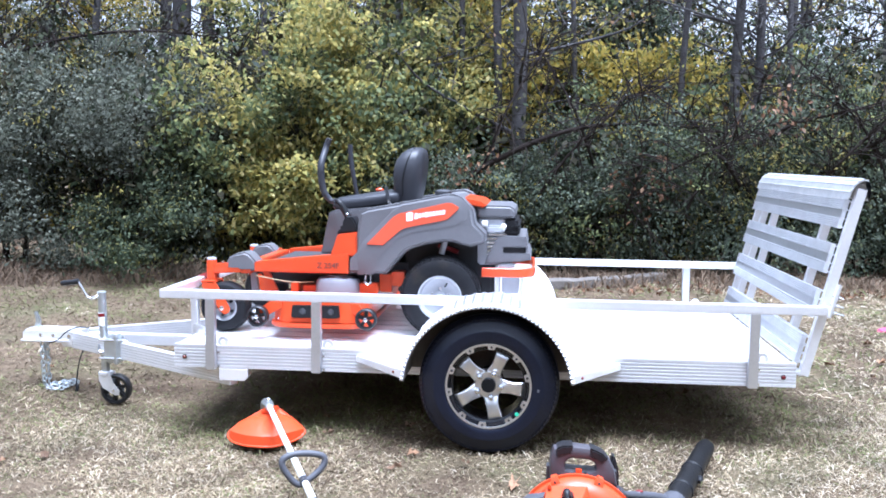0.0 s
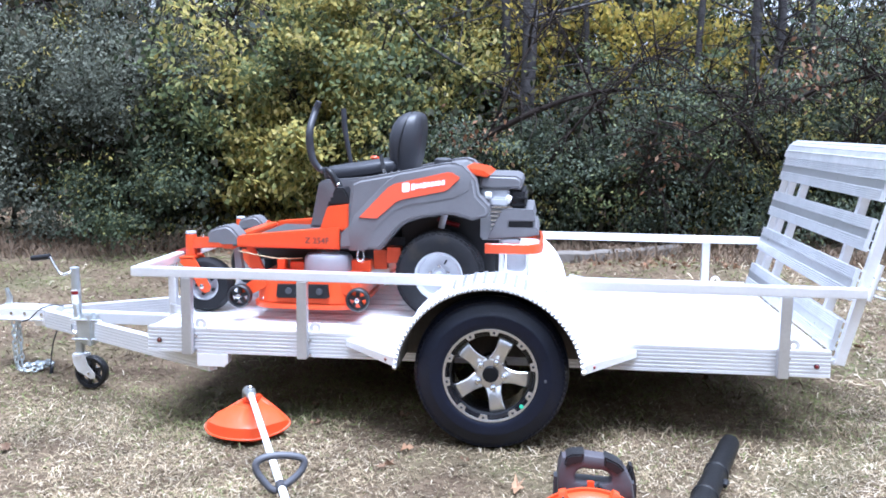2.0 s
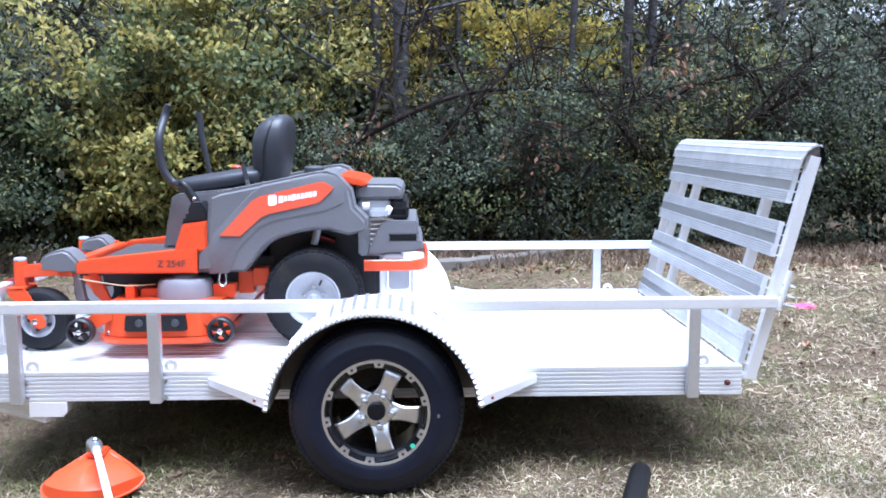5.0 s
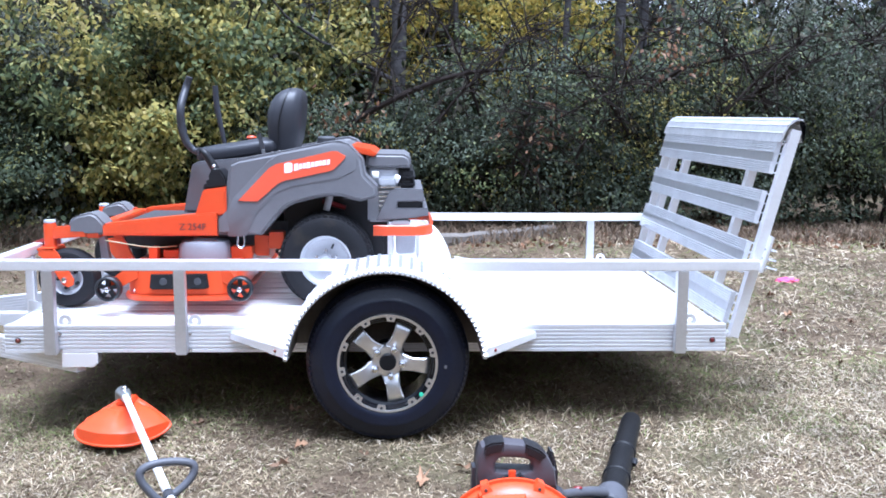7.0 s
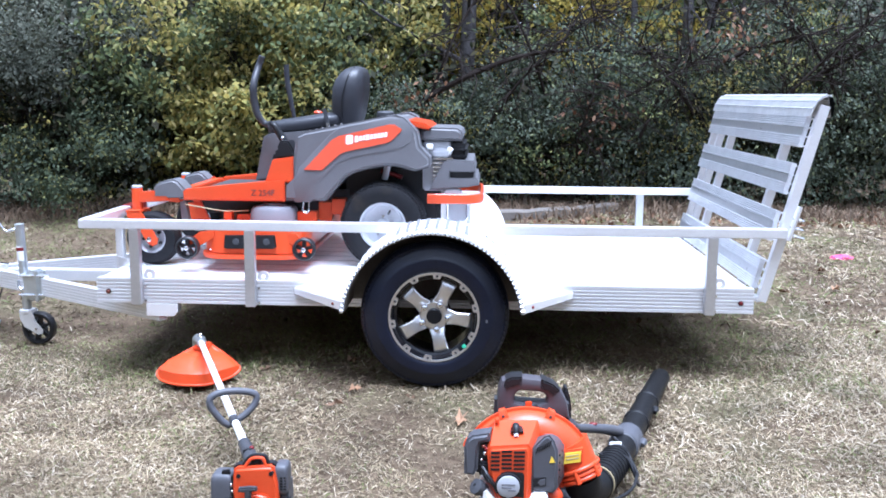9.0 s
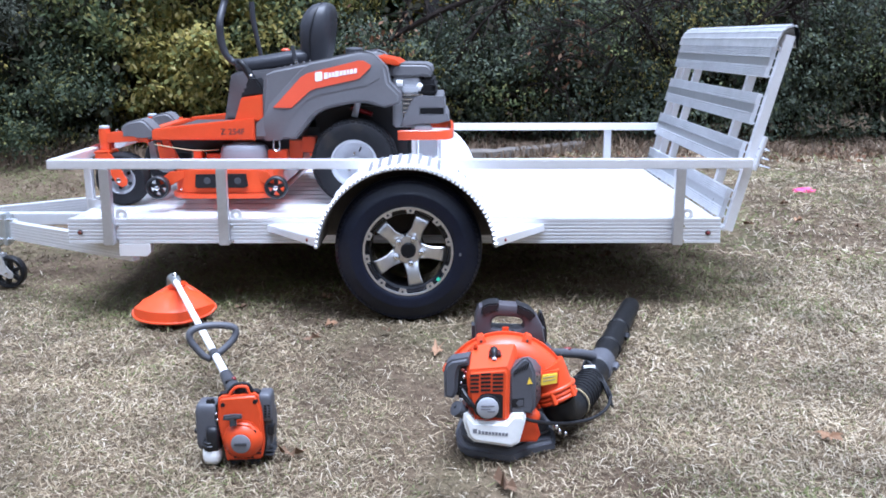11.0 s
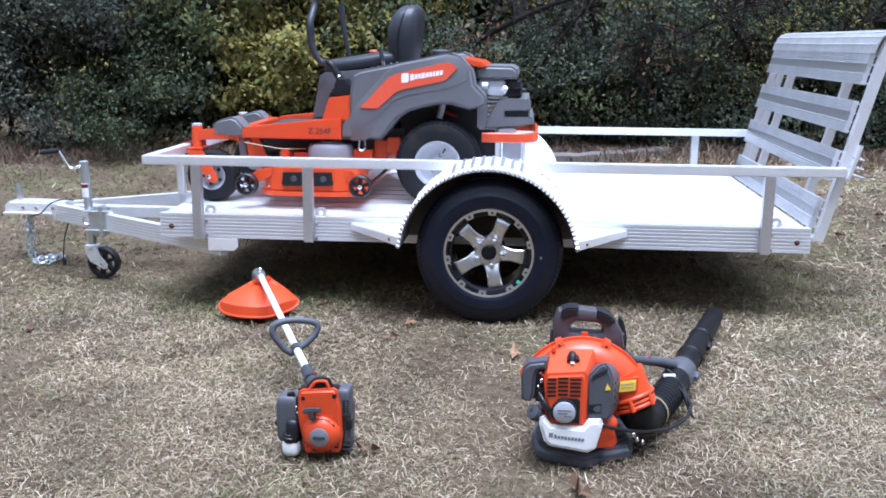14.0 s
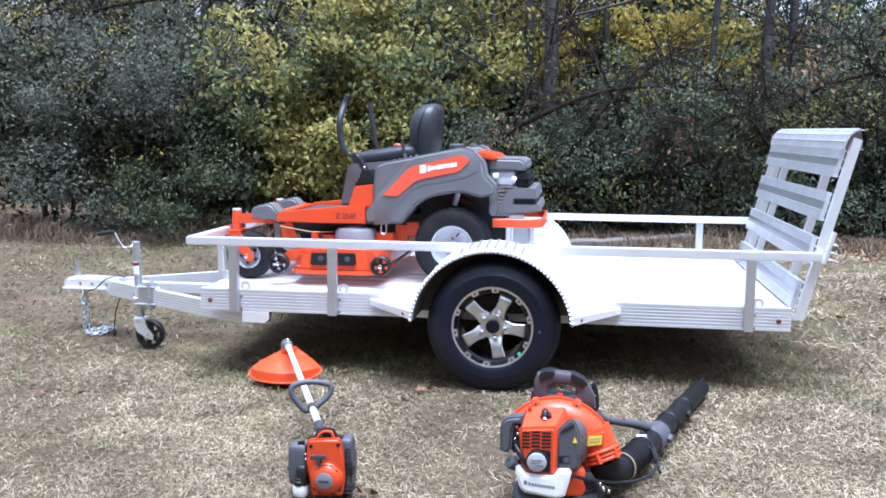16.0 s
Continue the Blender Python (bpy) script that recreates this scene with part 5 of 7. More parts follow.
for v in bm.verts:
    q = 1 + 0.35 * noise.noise(v.co * 2.1)
    v.co = Vector((v.co.x * 0.085 * q, v.co.y * 0.05 * q, max(-0.2, v.co.z) * 0.03 * q))
pz = ground_z(3.0, 3.1)
bmesh.ops.translate(bm, verts=bm.verts[:], vec=(3.0, 3.1, pz + 0.004))
solo("cloth_scrap", bm, PINK, "crumpled bright pink scrap on the grass", "scrap")


def fallen_leaf(x, y, size, turn, seed):
    rng = np.random.default_rng(seed)
    bm = fresh()
    n = 14
    z = ground_z(x, y)
    c = bm.verts.new((x, y, z + 0.022))
    ringv = []
    for k in range(n):
        a = 2 * math.pi * k / n
        r = size * (0.5 + 0.28 * (k % 2) + 0.1 * rng.normal()) * (1.35 if abs(math.cos(a)) > 0.8 else 0.85)
        px, py = r * math.cos(a), r * math.sin(a) * 0.75
        ringv.append(bm.verts.new((x + px * math.cos(turn) - py * math.sin(turn), y + px * math.sin(turn) + py * math.cos(turn), z + 0.016 + abs(rng.normal()) * 0.018)))
    for k in range(n):
        bm.faces.new((c, ringv[k], ringv[(k + 1) % n]))
    return solo("fallen_leaf", bm, FALLEN, "curled brown oak leaf on the grass", "leaf", "fallen leaves")


FALLEN = mat("fallen_oak_leaf", (0.2, 0.115, 0.062), 0.8, 0, 0.35, 30, 0.2, 120, stain=(0.3, 0.2, 0.12), obrand=0.4)
rng = np.random.default_rng(21)
fallen_leaf(-0.405, -0.505, 0.045, 0.4, 1)
fallen_leaf(0.13, -0.666, 0.05, 1.4, 2)
fallen_leaf(0.341, -1.861, 0.05, 2.0, 3)
fallen_leaf(-0.301, -1.652, 0.045, 0.2, 4)
fallen_leaf(2.525, 1.92, 0.06, 1.1, 6)
fallen_leaf(0.29, -0.55, 0.045, 2.6, 7)
fallen_leaf(-0.09, -0.42, 0.03, 0.9, 5)
for k in range(46):
    fallen_leaf(rng.uniform(-4, 4.5), rng.uniform(-1.6, 5.2), rng.uniform(0.025, 0.05), rng.uniform(0, 6), 30 + k)


# ---- the zero-turn mower on the bed ----
YM = 0.915
mower = thing("ride_on_mower", (-0.75, YM, DECK), "orange and grey zero-turn ride-on mower on the trailer bed", "mower")


def both(fn):
    """Calls fn with a mapping of nearside depths to each flank."""
    fn(lambda y: y)
    fn(lambda y: 2 * YM - y)


def span(f, a, b):
    a, b = f(a), f(b)
    return min(a, b), max(a, b)


def flank(name, pts, y0, y1, material, f, bevel=0.006, label="", parent=None, seg=2):
    a, b = span(f, y0, y1)
    return part(name, prism(fresh(), pts, a, b, bevel, seg), material, parent or mower, label)


PANEL = [(-0.813, 0.757), (-0.809, 0.845), (-0.765, 0.888), (-0.744, 1.088), (-0.70, 1.108), (-0.504, 1.146), (-0.29, 1.19), (-0.235, 1.195), (-0.195, 1.18), (-0.132, 1.113), (-0.118, 1.04), (-0.064, 0.985),
         (-0.062, 0.95), (-0.075, 0.933), (-0.143, 0.914), (-0.237, 0.939), (-0.30, 0.938), (-0.373, 0.925), (-0.44, 0.906), (-0.483, 0.885), (-0.51, 0.86), (-0.597, 0.757)]
RIDGE = [(-0.735, 0.765), (-0.748, 0.845), (-0.72, 0.93), (-0.56, 1.098), (-0.515, 1.128), (-0.275, 1.176), (-0.215, 1.168), (-0.165, 1.118), (-0.17, 1.06), (-0.235, 1.025), (-0.46, 0.985), (-0.53, 0.955), (-0.62, 0.86), (-0.66, 0.765)]
DECAL = [(-0.701, 0.918), (-0.558, 1.068), (-0.525, 1.087), (-0.27, 1.148), (-0.245, 1.148), (-0.206, 1.125), (-0.212, 1.113), (-0.263, 1.064), (-0.285, 1.055), (-0.485, 1.012), (-0.518, 0.998), (-0.611, 0.916)]


def side_panels(f):
    p = flank("side_panel", PANEL, 0.452, 0.64, GREY, f, 0.018, "slate-grey moulded side cover", seg=3)
    a, b = span(f, 0.4492, 0.456)
    part("moulded_ridge", prism(fresh(), RIDGE, a, b, 0.0, taper=1.06 if f(0) < YM else 0.94), GREY, p)
    d = flank("decal", DECAL, 0.4435, 0.45, DECAL_ORANGE, f, 0.001, "orange decal", parent=p)
    # the maker's mark as plain white shapes
    flank("emblem", [(-0.487, 1.05), (-0.487, 1.088), (-0.479, 1.093), (-0.455, 1.095), (-0.45, 1.09), (-0.45, 1.056), (-0.456, 1.05), (-0.48, 1.046)], 0.4415, 0.445, WHITE, f, 0.001, "white mark", parent=p)
    x = -0.443
    for w, h in ((0.022, 0.032), (0.018, 0.024), (0.016, 0.024), (0.021, 0.028), (0.019, 0.024), (0.019, 0.024), (0.014, 0.024), (0.02, 0.024), (0.018, 0.024)):
        z = 1.074 + (x + 0.44) * 0.16
        flank("mark_bar", [(x, z - h / 2), (x + 0.002, z + h / 2), (x + w - 0.0022, z + h / 2 + 0.002), (x + w - 0.0022, z - h / 2 + 0.003)], 0.4415, 0.445, WHITE, f, 0.0, parent=p)
        x += w
    # row of bright screws along the top edge
    for k in range(7):
        sx = -0.71 + k * 0.032
        a, b = f(0.505), f(0.505)
        part("screw", cyl(fresh(), (sx, a, 1.1 + (sx + 0.71) * 0.22), (sx, a, 1.108 + (sx + 0.71) * 0.22), 0.006, n=8), STEEL, p)


both(side_panels)


def chassis(f):
    near = f(0) < YM
    wide = f
    f = wide if near else (lambda y: 1.7 - y)
    flank("frame_rail", [(-1.322, 0.756), (-1.322, 0.81), (-0.93, 0.852), (-0.80, 0.866), (-0.80, 0.756)], 0.436, 0.52, ORANGE, f, 0.006)
    f = wide
    flank("console", [(-0.902, 0.85), (-0.864, 0.962), (-0.855, 0.968), (-0.757, 0.982), (-0.757, 0.85)], 0.455, 0.64, ORANGE, f, 0.007)
    b = flank("boot", [(-0.868, 0.968), (-0.862, 0.99), (-0.85, 0.994), (-0.853, 1.008), (-0.838, 1.014), (-0.84, 1.03), (-0.825, 1.06), (-0.785, 1.06), (-0.765, 1.03), (-0.758, 1.014), (-0.752, 0.98)], 0.475, 0.61, BLACK, f, 0.01, "black rubber lever boot")
    y = f(0.565)
    yi = f(0.6)
    lv = part("drive_lever", tube(fresh(), [(-0.815, y, 1.04), (-0.845, y, 1.09), (-0.875, y, 1.135), (-0.91, yi, 1.143)], [0.021, 0.019, 0.016, 0.014], 10, 4), BLACK, mower, "black steering lever")
    yt = f(0.66)
    grip_line = [(-0.905, f(0.58), 1.14), (-0.915, f(0.58), 1.19), (-0.93, f(0.58), 1.27), (-0.945, f(0.58), 1.36), (-0.951, f(0.58), 1.462)] if not near else [(-0.895, y, 1.14), (-0.925, yi, 1.14), (-0.962, yi, 1.18), (-0.982, yi, 1.25), (-0.984, yi, 1.34), (-0.972, yt, 1.43), (-0.952, yt, 1.485)]
    part("lever_grip", tube(fresh(), grip_line, [0.013, 0.015, 0.018, 0.02, 0.019, 0.018, 0.016] if near else [0.011, 0.013, 0.016, 0.016], 12, 5), VINYL, lv, "foam-padded grip")
    part("lever_bolt", ball(fresh(), (-0.828, y - 0.012 if y < YM else y + 0.012, 1.07), 0.011, 10), STEEL, lv)
    # front caster
    f = wide if near else (lambda y: 1.7 - y)
    py = f(0.457)
    part("pivot_tube", lathe(fresh(), [(0, 0.024), (0.004, 0.028), (0.1, 0.028), (0.112, 0.026)], (-1.562, py, 0.702), (0, 0, 1), 24), ORANGE, mower)
    part("pivot_cap", lathe(fresh(), [(0, 0.024), (0.002, 0.027), (0.011, 0.026), (0.014, 0.022)], (-1.562, py, 0.814), (0, 0, 1), 24), RIM_GREY, mower, "pale grease cap")
    flank("caster_arm", [(-1.548, 0.742), (-1.548, 0.794), (-1.39, 0.808), (-1.39, 0.752)], 0.433, 0.485, ORANGE, f, 0.004)
    part("arm_bolt", cyl(fresh(), (-1.497, f(0.45), 0.796), (-1.497, f(0.45), 0.812), 0.008, n=8), STEEL, mower)
    fork = flank("caster_fork", [(-1.592, 0.70), (-1.53, 0.705), (-1.512, 0.69), (-1.44, 0.56), (-1.445, 0.535), (-1.47, 0.525), (-1.492, 0.537), (-1.545, 0.63), (-1.595, 0.675)], 0.385, 0.393, ORANGE, f, 0.002)
    flank("fork_leg", [(-1.592, 0.70), (-1.53, 0.705), (-1.44, 0.56), (-1.445, 0.535), (-1.47, 0.525), (-1.492, 0.537), (-1.595, 0.675)], 0.521, 0.529, ORANGE, f, 0.002, parent=fork)
    a, b = span(f, 0.385, 0.529)
    part("fork_bridge", box(fresh(), -1.6, -1.525, a, b, 0.693, 0.706, 0.003), ORANGE, fork)
    out = Vector((0, -1 if f(0) < YM else 1, 0))
    c = Vector((-1.482, f(0.457), 0.561))
    cw = part("caster_wheel", lathe(fresh(), [(-0.05, 0.075), (-0.058, 0.1), (-0.05, 0.122), (-0.03, 0.134), (0.0, 0.1375), (0.03, 0.134), (0.05, 0.122), (0.058, 0.1), (0.05, 0.075)], c, out, 48, closed=True), TYRE_TURF, mower, "small smooth black tyre")
    part("rim", lathe(fresh(), [(-0.045, 0.078), (0.045, 0.078), (0.05, 0.073), (0.044, 0.066), (0.02, 0.058), (0.012, 0.03), (0.045, 0.022), (0.045, 0.008)], c, out, 40), RIM_GREY, cw, "light grey steel rim")
    part("axle_nut", lathe(fresh(), [(0.0, 0.014), (0.078, 0.014), (0.086, 0.012), (0.088, 0.006)], c, out, 12), STEEL, cw)
    for k in range(5):
        ang = radians(72 * k + 40)
        q = c + out * 0.03 + Vector((math.cos(ang), 0, math.sin(ang))) * 0.045
        part("rim_slot", cyl(fresh(), q - out * 0.012, q + out * 0.001, 0.009, n=10), BLACK, cw)
    # rear drive wheel
    f = wide
    c = Vector((-0.304, f(0.545), 0.636))
    prof = [(-0.085, 0.11), (-0.098, 0.14), (-0.1, 0.18), (-0.092, 0.2), (-0.07, 0.212), (0.0, 0.216), (0.07, 0.212), (0.092, 0.2), (0.1, 0.18), (0.098, 0.14), (0.085, 0.11)]
    rw = part("drive_wheel", lathe(fresh(), prof, c, out, 60, closed=True), TYRE_TURF, mower, "chunky turf tyre")
    lugs = fresh()
    for k in range(46):
        for row, q in enumerate((-0.075, -0.045, -0.015, 0.015, 0.045, 0.075)):
            ang = 2 * math.pi * (k + 0.5 * (row % 2)) / 46
            n1 = Vector((math.cos(ang), 0, math.sin(ang)))
            t1 = Vector((-math.sin(ang), 0, math.cos(ang)))
            r0 = 0.2135 if abs(q) < 0.05 else 0.208
            p = c + out * q + n1 * r0
            vs = [lugs.verts.new(p + t1 * (0.01 * i) + out * (0.0115 * j) + n1 * h) for h in (-0.004, 0.0065) for i, j in ((-1, -1), (1, -1), (1, 1), (-1, 1))]
            for fc in ((4, 5, 6, 7), (0, 1, 5, 4), (1, 2, 6, 5), (2, 3, 7, 6), (3, 0, 4, 7)):
                lugs.faces.new([vs[j] for j in fc])
    part("tread", lugs, TYRE_TURF, rw)["kind"] = "stuff"
    part("rim", lathe(fresh(), [(-0.08, 0.12), (0.08, 0.12), (0.091, 0.12), (0.09, 0.112), (0.076, 0.106), (0.055, 0.1), (0.045, 0.062), (0.05, 0.035), (0.062, 0.03), (0.062, 0.01)], c, out, 48), RIM_GREY, rw, "light grey steel rim")
    part("hub_cap", lathe(fresh(), [(0.06, 0.02), (0.075, 0.018), (0.08, 0.008)], c, out, 20), RIM_GREY, rw)
    for k in range(5):
        ang = radians(72 * k + 18)
        q = c + out * 0.05 + Vector((math.cos(ang), 0, math.sin(ang))) * 0.047
        part("lug_nut", cyl(fresh(), q, q + out * 0.012, 0.008, n=6), STEEL, rw)
    q = c + out * 0.06 + Vector((0.035, 0, 0.075))
    part("valve", cyl(fresh(), q, q + out * 0.03 + Vector((-0.006, 0, -0.012)), 0.005, n=8), BLACK, rw)
    # front shroud over the caster arm
    f = wide if near else (lambda y: 1.7 - y)
    front, squash = (-1.475, 1.0) if near else (-1.545, 0.88)
    flank("front_guard", [(front + (gx + 1.475) * squash, 0.757 + (gz - 0.757) * (1.0 if near else 0.8)) for gx, gz in [(-1.475, 0.765), (-1.47, 0.815), (-1.455, 0.838), (-1.43, 0.85), (-1.372, 0.862), (-1.345, 0.852), (-1.308, 0.812), (-1.305, 0.762), (-1.40, 0.757), (-1.41, 0.765)]], 0.43, 0.57, GREY, f, 0.012, "grey moulded front guard", seg=3)
    f = wide
    # bracket and gauge wheels at the cutting deck
    for gx in (-1.239, -0.663):
        g = Vector((gx, f(0.236), 0.548))
        gw = part("gauge_wheel", lathe(fresh(), [(-0.022, 0.043), (-0.024, 0.05), (-0.018, 0.056), (0.018, 0.056), (0.024, 0.05), (0.022, 0.043)], g, out, 32, closed=True), BLACK, mower, "small black gauge wheel")
        part("web", lathe(fresh(), [(-0.004, 0.046), (0.004, 0.046), (0.004, 0.04), (-0.004, 0.04)], g, out, 28, closed=True), BLACK, gw)
        for k in range(5):
            ang = radians(72 * k + 90)
            d, t = Vector((math.cos(ang), 0, math.sin(ang))), Vector((-math.sin(ang), 0, math.cos(ang))) * 0.0085
            bm = fresh()
            rows = [[bm.verts.new(g + d * r + t * i + out * j) for i, j in ((-1, -0.012), (1, -0.012), (1, 0.012), (-1, 0.012))] for r in (0.01, 0.047)]
            skin(bm, *rows)
            part("spoke", bm, BLACK, gw)
        part("axle_bolt", lathe(fresh(), [(-0.05, 0.006), (0.024, 0.006), (0.024, 0.011), (0.03, 0.011), (0.033, 0.006)], g, out, 12), STEEL, gw)
        s = 1 if gx < -1 else -1
        flank("wheel_bracket", [(gx - 0.014, 0.54), (gx - 0.014, 0.572), (gx + s * 0.05, 0.62), (gx + s * 0.12, 0.625), (gx + s * 0.12, 0.59), (gx + s * 0.03, 0.54)], 0.268, 0.285, ORANGE, f, 0.002)


both(chassis)

# cutting deck: a pressed shell with rounded corners
outline = []
for cx, cy, a0 in ((-1.06, 0.375, 180), (-0.80, 0.375, 270), (-0.80, 2 * YM - 0.375, 0), (-1.06, 2 * YM - 0.375, 90)):
    for k in range(7):
        a = radians(a0 + 15 * k)
        outline.append((cx + 0.125 * math.cos(a), cy + 0.125 * math.sin(a)))
shell = part("cutting_deck", prism(fresh(), outline, 0.505, 0.645, 0.014, 3, axis="z", taper=0.985), ORANGE, mower, "orange pressed-steel cutting deck")
lip = [(x + 0.012 * (1 if x > -0.93 else -1), y + 0.012 * (1 if y > YM else -1)) for x, y in outline]
part("deck_lip", prism(fresh(), lip, 0.49, 0.515, 0.004, axis="z"), ORANGE, shell)
part("side_plate", prism(fresh(), [(-1.062, 0.55), (-1.055, 0.61), (-0.81, 0.613), (-0.803, 0.552), (-0.82, 0.545), (-1.05, 0.543)], 0.236, 0.256, 0.004), BLACK, shell, "black cover plate")
for x in (-1.0, -0.85):
    part("plate_knob", lathe(fresh(), [(0, 0.016), (0.006, 0.016), (0.008, 0.01)], (x, 0.237, 0.58), (0, -1, 0), 14), GREY_D, shell)
for x, z in ((-1.145, 0.6), (-0.72, 0.61), (-1.14, 0.53)):
    part("deck_bolt", ball(fresh(), (x, 0.283, z), 0.007, 8), STEEL, shell)
for yy in (0.52, YM, 2 * YM - 0.52):
    part("spindle_cover", lathe(fresh(), [(0, 0.125), (0.06, 0.12), (0.08, 0.108), (0.088, 0.06), (0.098, 0.055), (0.1, 0.02)], (-0.87, yy, 0.645), (0, 0, 1), 28), PULLEY, shell, "grey belt-pulley cover")
for x, y, w, h in ((-1.1, 0.46, 0.04, 0.06), (-1.02, 0.5, 0.09, 0.04), (-0.7, 0.5, 0.1, 0.06), (-0.62, 0.6, 0.07, 0.1), (-1.08, 0.68, 0.06, 0.14), (-0.72, 0.75, 0.1, 0.06)):
    part("deck_bracket", box(fresh(), x - w / 2, x + w / 2, y, y + 0.06, 0.64, 0.64 + h, 0.004), ORANGE, shell)

# body between the flanks
part("floor_pan", prism(fresh(), [(-1.33, 0.735), (-1.33, 0.755), (-0.95, 0.765), (-0.86, 0.775), (-0.86, 0.745)], 0.52, 1.18, 0.004), GREY_D, mower, "dark floor mat")
part("foot_plate", prism(fresh(), [(-1.45, 0.735), (-1.448, 0.76), (-1.40, 0.77), (-1.36, 0.765), (-1.35, 0.745)], 0.57, 1.13, 0.008, 2), GREY_D, mower, "dark ribbed foot plate")
part("front_axle", box(fresh(), -1.40, -1.335, 0.44, 1.26, 0.745, 0.80, 0.006), ORANGE, mower)
# added dark box: stands for the shade between deck and body
part("chassis_frame", box(fresh(), -1.28, -0.05, 0.66, 2 * YM - 0.66, 0.665, 0.80, 0.006), GREY_D, mower)
part("transaxle", box(fresh(), -0.52, -0.02, 0.655, 2 * YM - 0.655, 0.56, 0.93, 0.02), BLACK, mower)
for x0, z0, z1 in ((-0.58, 0.68, 0.76), (-0.47, 0.70, 0.76)):
    part("frame_bracket", box(fresh(), x0, x0 + 0.07, 0.56, 0.64, z0, z1, 0.004), ORANGE, mower)
part("spring", cyl(fresh(), (-0.33, 0.62, 0.905), (-0.22, 0.62, 0.87), 0.012, n=12), RED, mower)
part("cylinder", cyl(fresh(), (-0.31, 0.6, 0.86), (-0.29, 0.6, 0.94), 0.017, n=14), RIM_GREY, mower)
part("cable", tube(fresh(), [(-1.31, 0.44, 0.735), (-1.2, 0.42, 0.72), (-1.1, 0.43, 0.705), (-1.0, 0.5, 0.70)], 0.0028, 8, 5), TAN, mower, "thin pale cable")
part("tie_down", tube(fresh(), [(-0.705, 0.445, 0.755), (-0.707, 0.44, 0.715), (-0.692, 0.437, 0.70), (-0.676, 0.44, 0.715), (-0.678, 0.445, 0.755)], 0.005, 8, 5), STEEL, mower)
part("lift_arm", prism(fresh(), [(-1.27, 0.66), (-1.29, 0.755), (-1.255, 0.755), (-1.19, 0.62), (-1.21, 0.60)], 0.50, 0.52, 0.002), ORANGE, mower)
part("lift_arm", prism(fresh(), [(-1.37, 0.62), (-1.38, 0.74), (-1.35, 0.745), (-1.33, 0.62)], 0.56, 0.60, 0.003), RIM_GREY, mower)

# seat
part("seat_base", prism(fresh(), [(-1.0, 0.84), (-0.955, 1.07), (-0.93, 1.085), (-0.55, 1.12), (-0.55, 0.84)], 0.655, 2 * YM - 0.655, 0.012), GREY, mower, "grey seat pedestal and tank cover")


def loft(sections, along):
    """Rounded-rectangle rings along z ('z': x, z, half depth, half width) or x ('x': x, z, half height, half width)."""
    bm = fresh()
    rings_ = []
    for x, z, h, w in sections:
        r = []
        for k in range(28):
            t = 2 * math.pi * k / 28
            ca, sa = math.cos(t), math.sin(t)
            u, v = math.copysign(abs(ca) ** 0.55, ca), math.copysign(abs(sa) ** 0.55, sa)
            r.append(bm.verts.new((x + u * h, YM + v * w, z) if along == "z" else (x, YM + v * w, z + u * h)))
        rings_.append(r)
    for p, q in zip(rings_, rings_[1:]):
        skin(bm, p, q)
    bm.faces.new(rings_[0])
    bm.faces.new(rings_[-1])
    return bm


part("seat_cushion", loft([(-0.957, 1.112, 0.012, 0.12), (-0.95, 1.112, 0.026, 0.165), (-0.93, 1.114, 0.037, 0.19), (-0.88, 1.118, 0.042, 0.205), (-0.78, 1.132, 0.043, 0.21), (-0.66, 1.152, 0.044, 0.21), (-0.58, 1.16, 0.04, 0.2), (-0.56, 1.16, 0.03, 0.18)], "x"), VINYL, mower, "black vinyl seat cushion", 60)
back = part("seat_back", loft([(-0.535, 1.14, 0.066, 0.17), (-0.532, 1.2, 0.08, 0.195), (-0.528, 1.27, 0.087, 0.203), (-0.524, 1.32, 0.089, 0.203), (-0.515, 1.37, 0.082, 0.195), (-0.503, 1.405, 0.068, 0.178), (-0.493, 1.428, 0.05, 0.15), (-0.487, 1.44, 0.028, 0.1), (-0.486, 1.444, 0.01, 0.05)], "z"), VINYL, mower, "black vinyl seat back", 60)
part("piping", tube(fresh(), [(-0.548, 0.717, 1.16), (-0.545, 0.706, 1.27), (-0.53, 0.712, 1.34), (-0.51, 0.735, 1.4), (-0.49, 0.79, 1.437)], 0.004, 6, 5), BLACK, back)
part("seat_hinge", prism(fresh(), [(-0.625, 1.10), (-0.645, 1.215), (-0.63, 1.225), (-0.60, 1.11)], 0.69, 0.702, 0.003), GREY_D, mower)
part("hinge_end", prism(fresh(), [(-0.622, 1.105), (-0.627, 1.145), (-0.612, 1.147), (-0.602, 1.11)], 0.684, 0.692, 0.003), STEEL, mower)
part("safety_knob", ball(fresh(), (-0.72, 0.98, 1.193), 0.017, 12, (1.5, 1, 0.7)), ORANGE, mower)

# rear hood and engine
part("rear_hood", prism(fresh(), [(-0.56, 1.06), (-0.55, 1.12), (-0.30, 1.178), (-0.22, 1.18), (-0.13, 1.10), (-0.13, 1.0), (-0.5, 1.0)], 0.64, 2 * YM - 0.64, 0.01), GREY, mower)
part("fuel_cap", lathe(fresh(), [(0, 0.045), (0.03, 0.045), (0.038, 0.035), (0.04, 0.01)], (-0.31, 0.66, 1.172), (0, 0, 1), 20), GREY_D, mower)
part("rear_trim", prism(fresh(), [(-0.20, 1.15), (-0.195, 1.168), (-0.10, 1.15), (-0.07, 1.13), (-0.085, 1.118), (-0.14, 1.128)], 0.60, 2 * YM - 0.60, 0.005), ORANGE, mower)
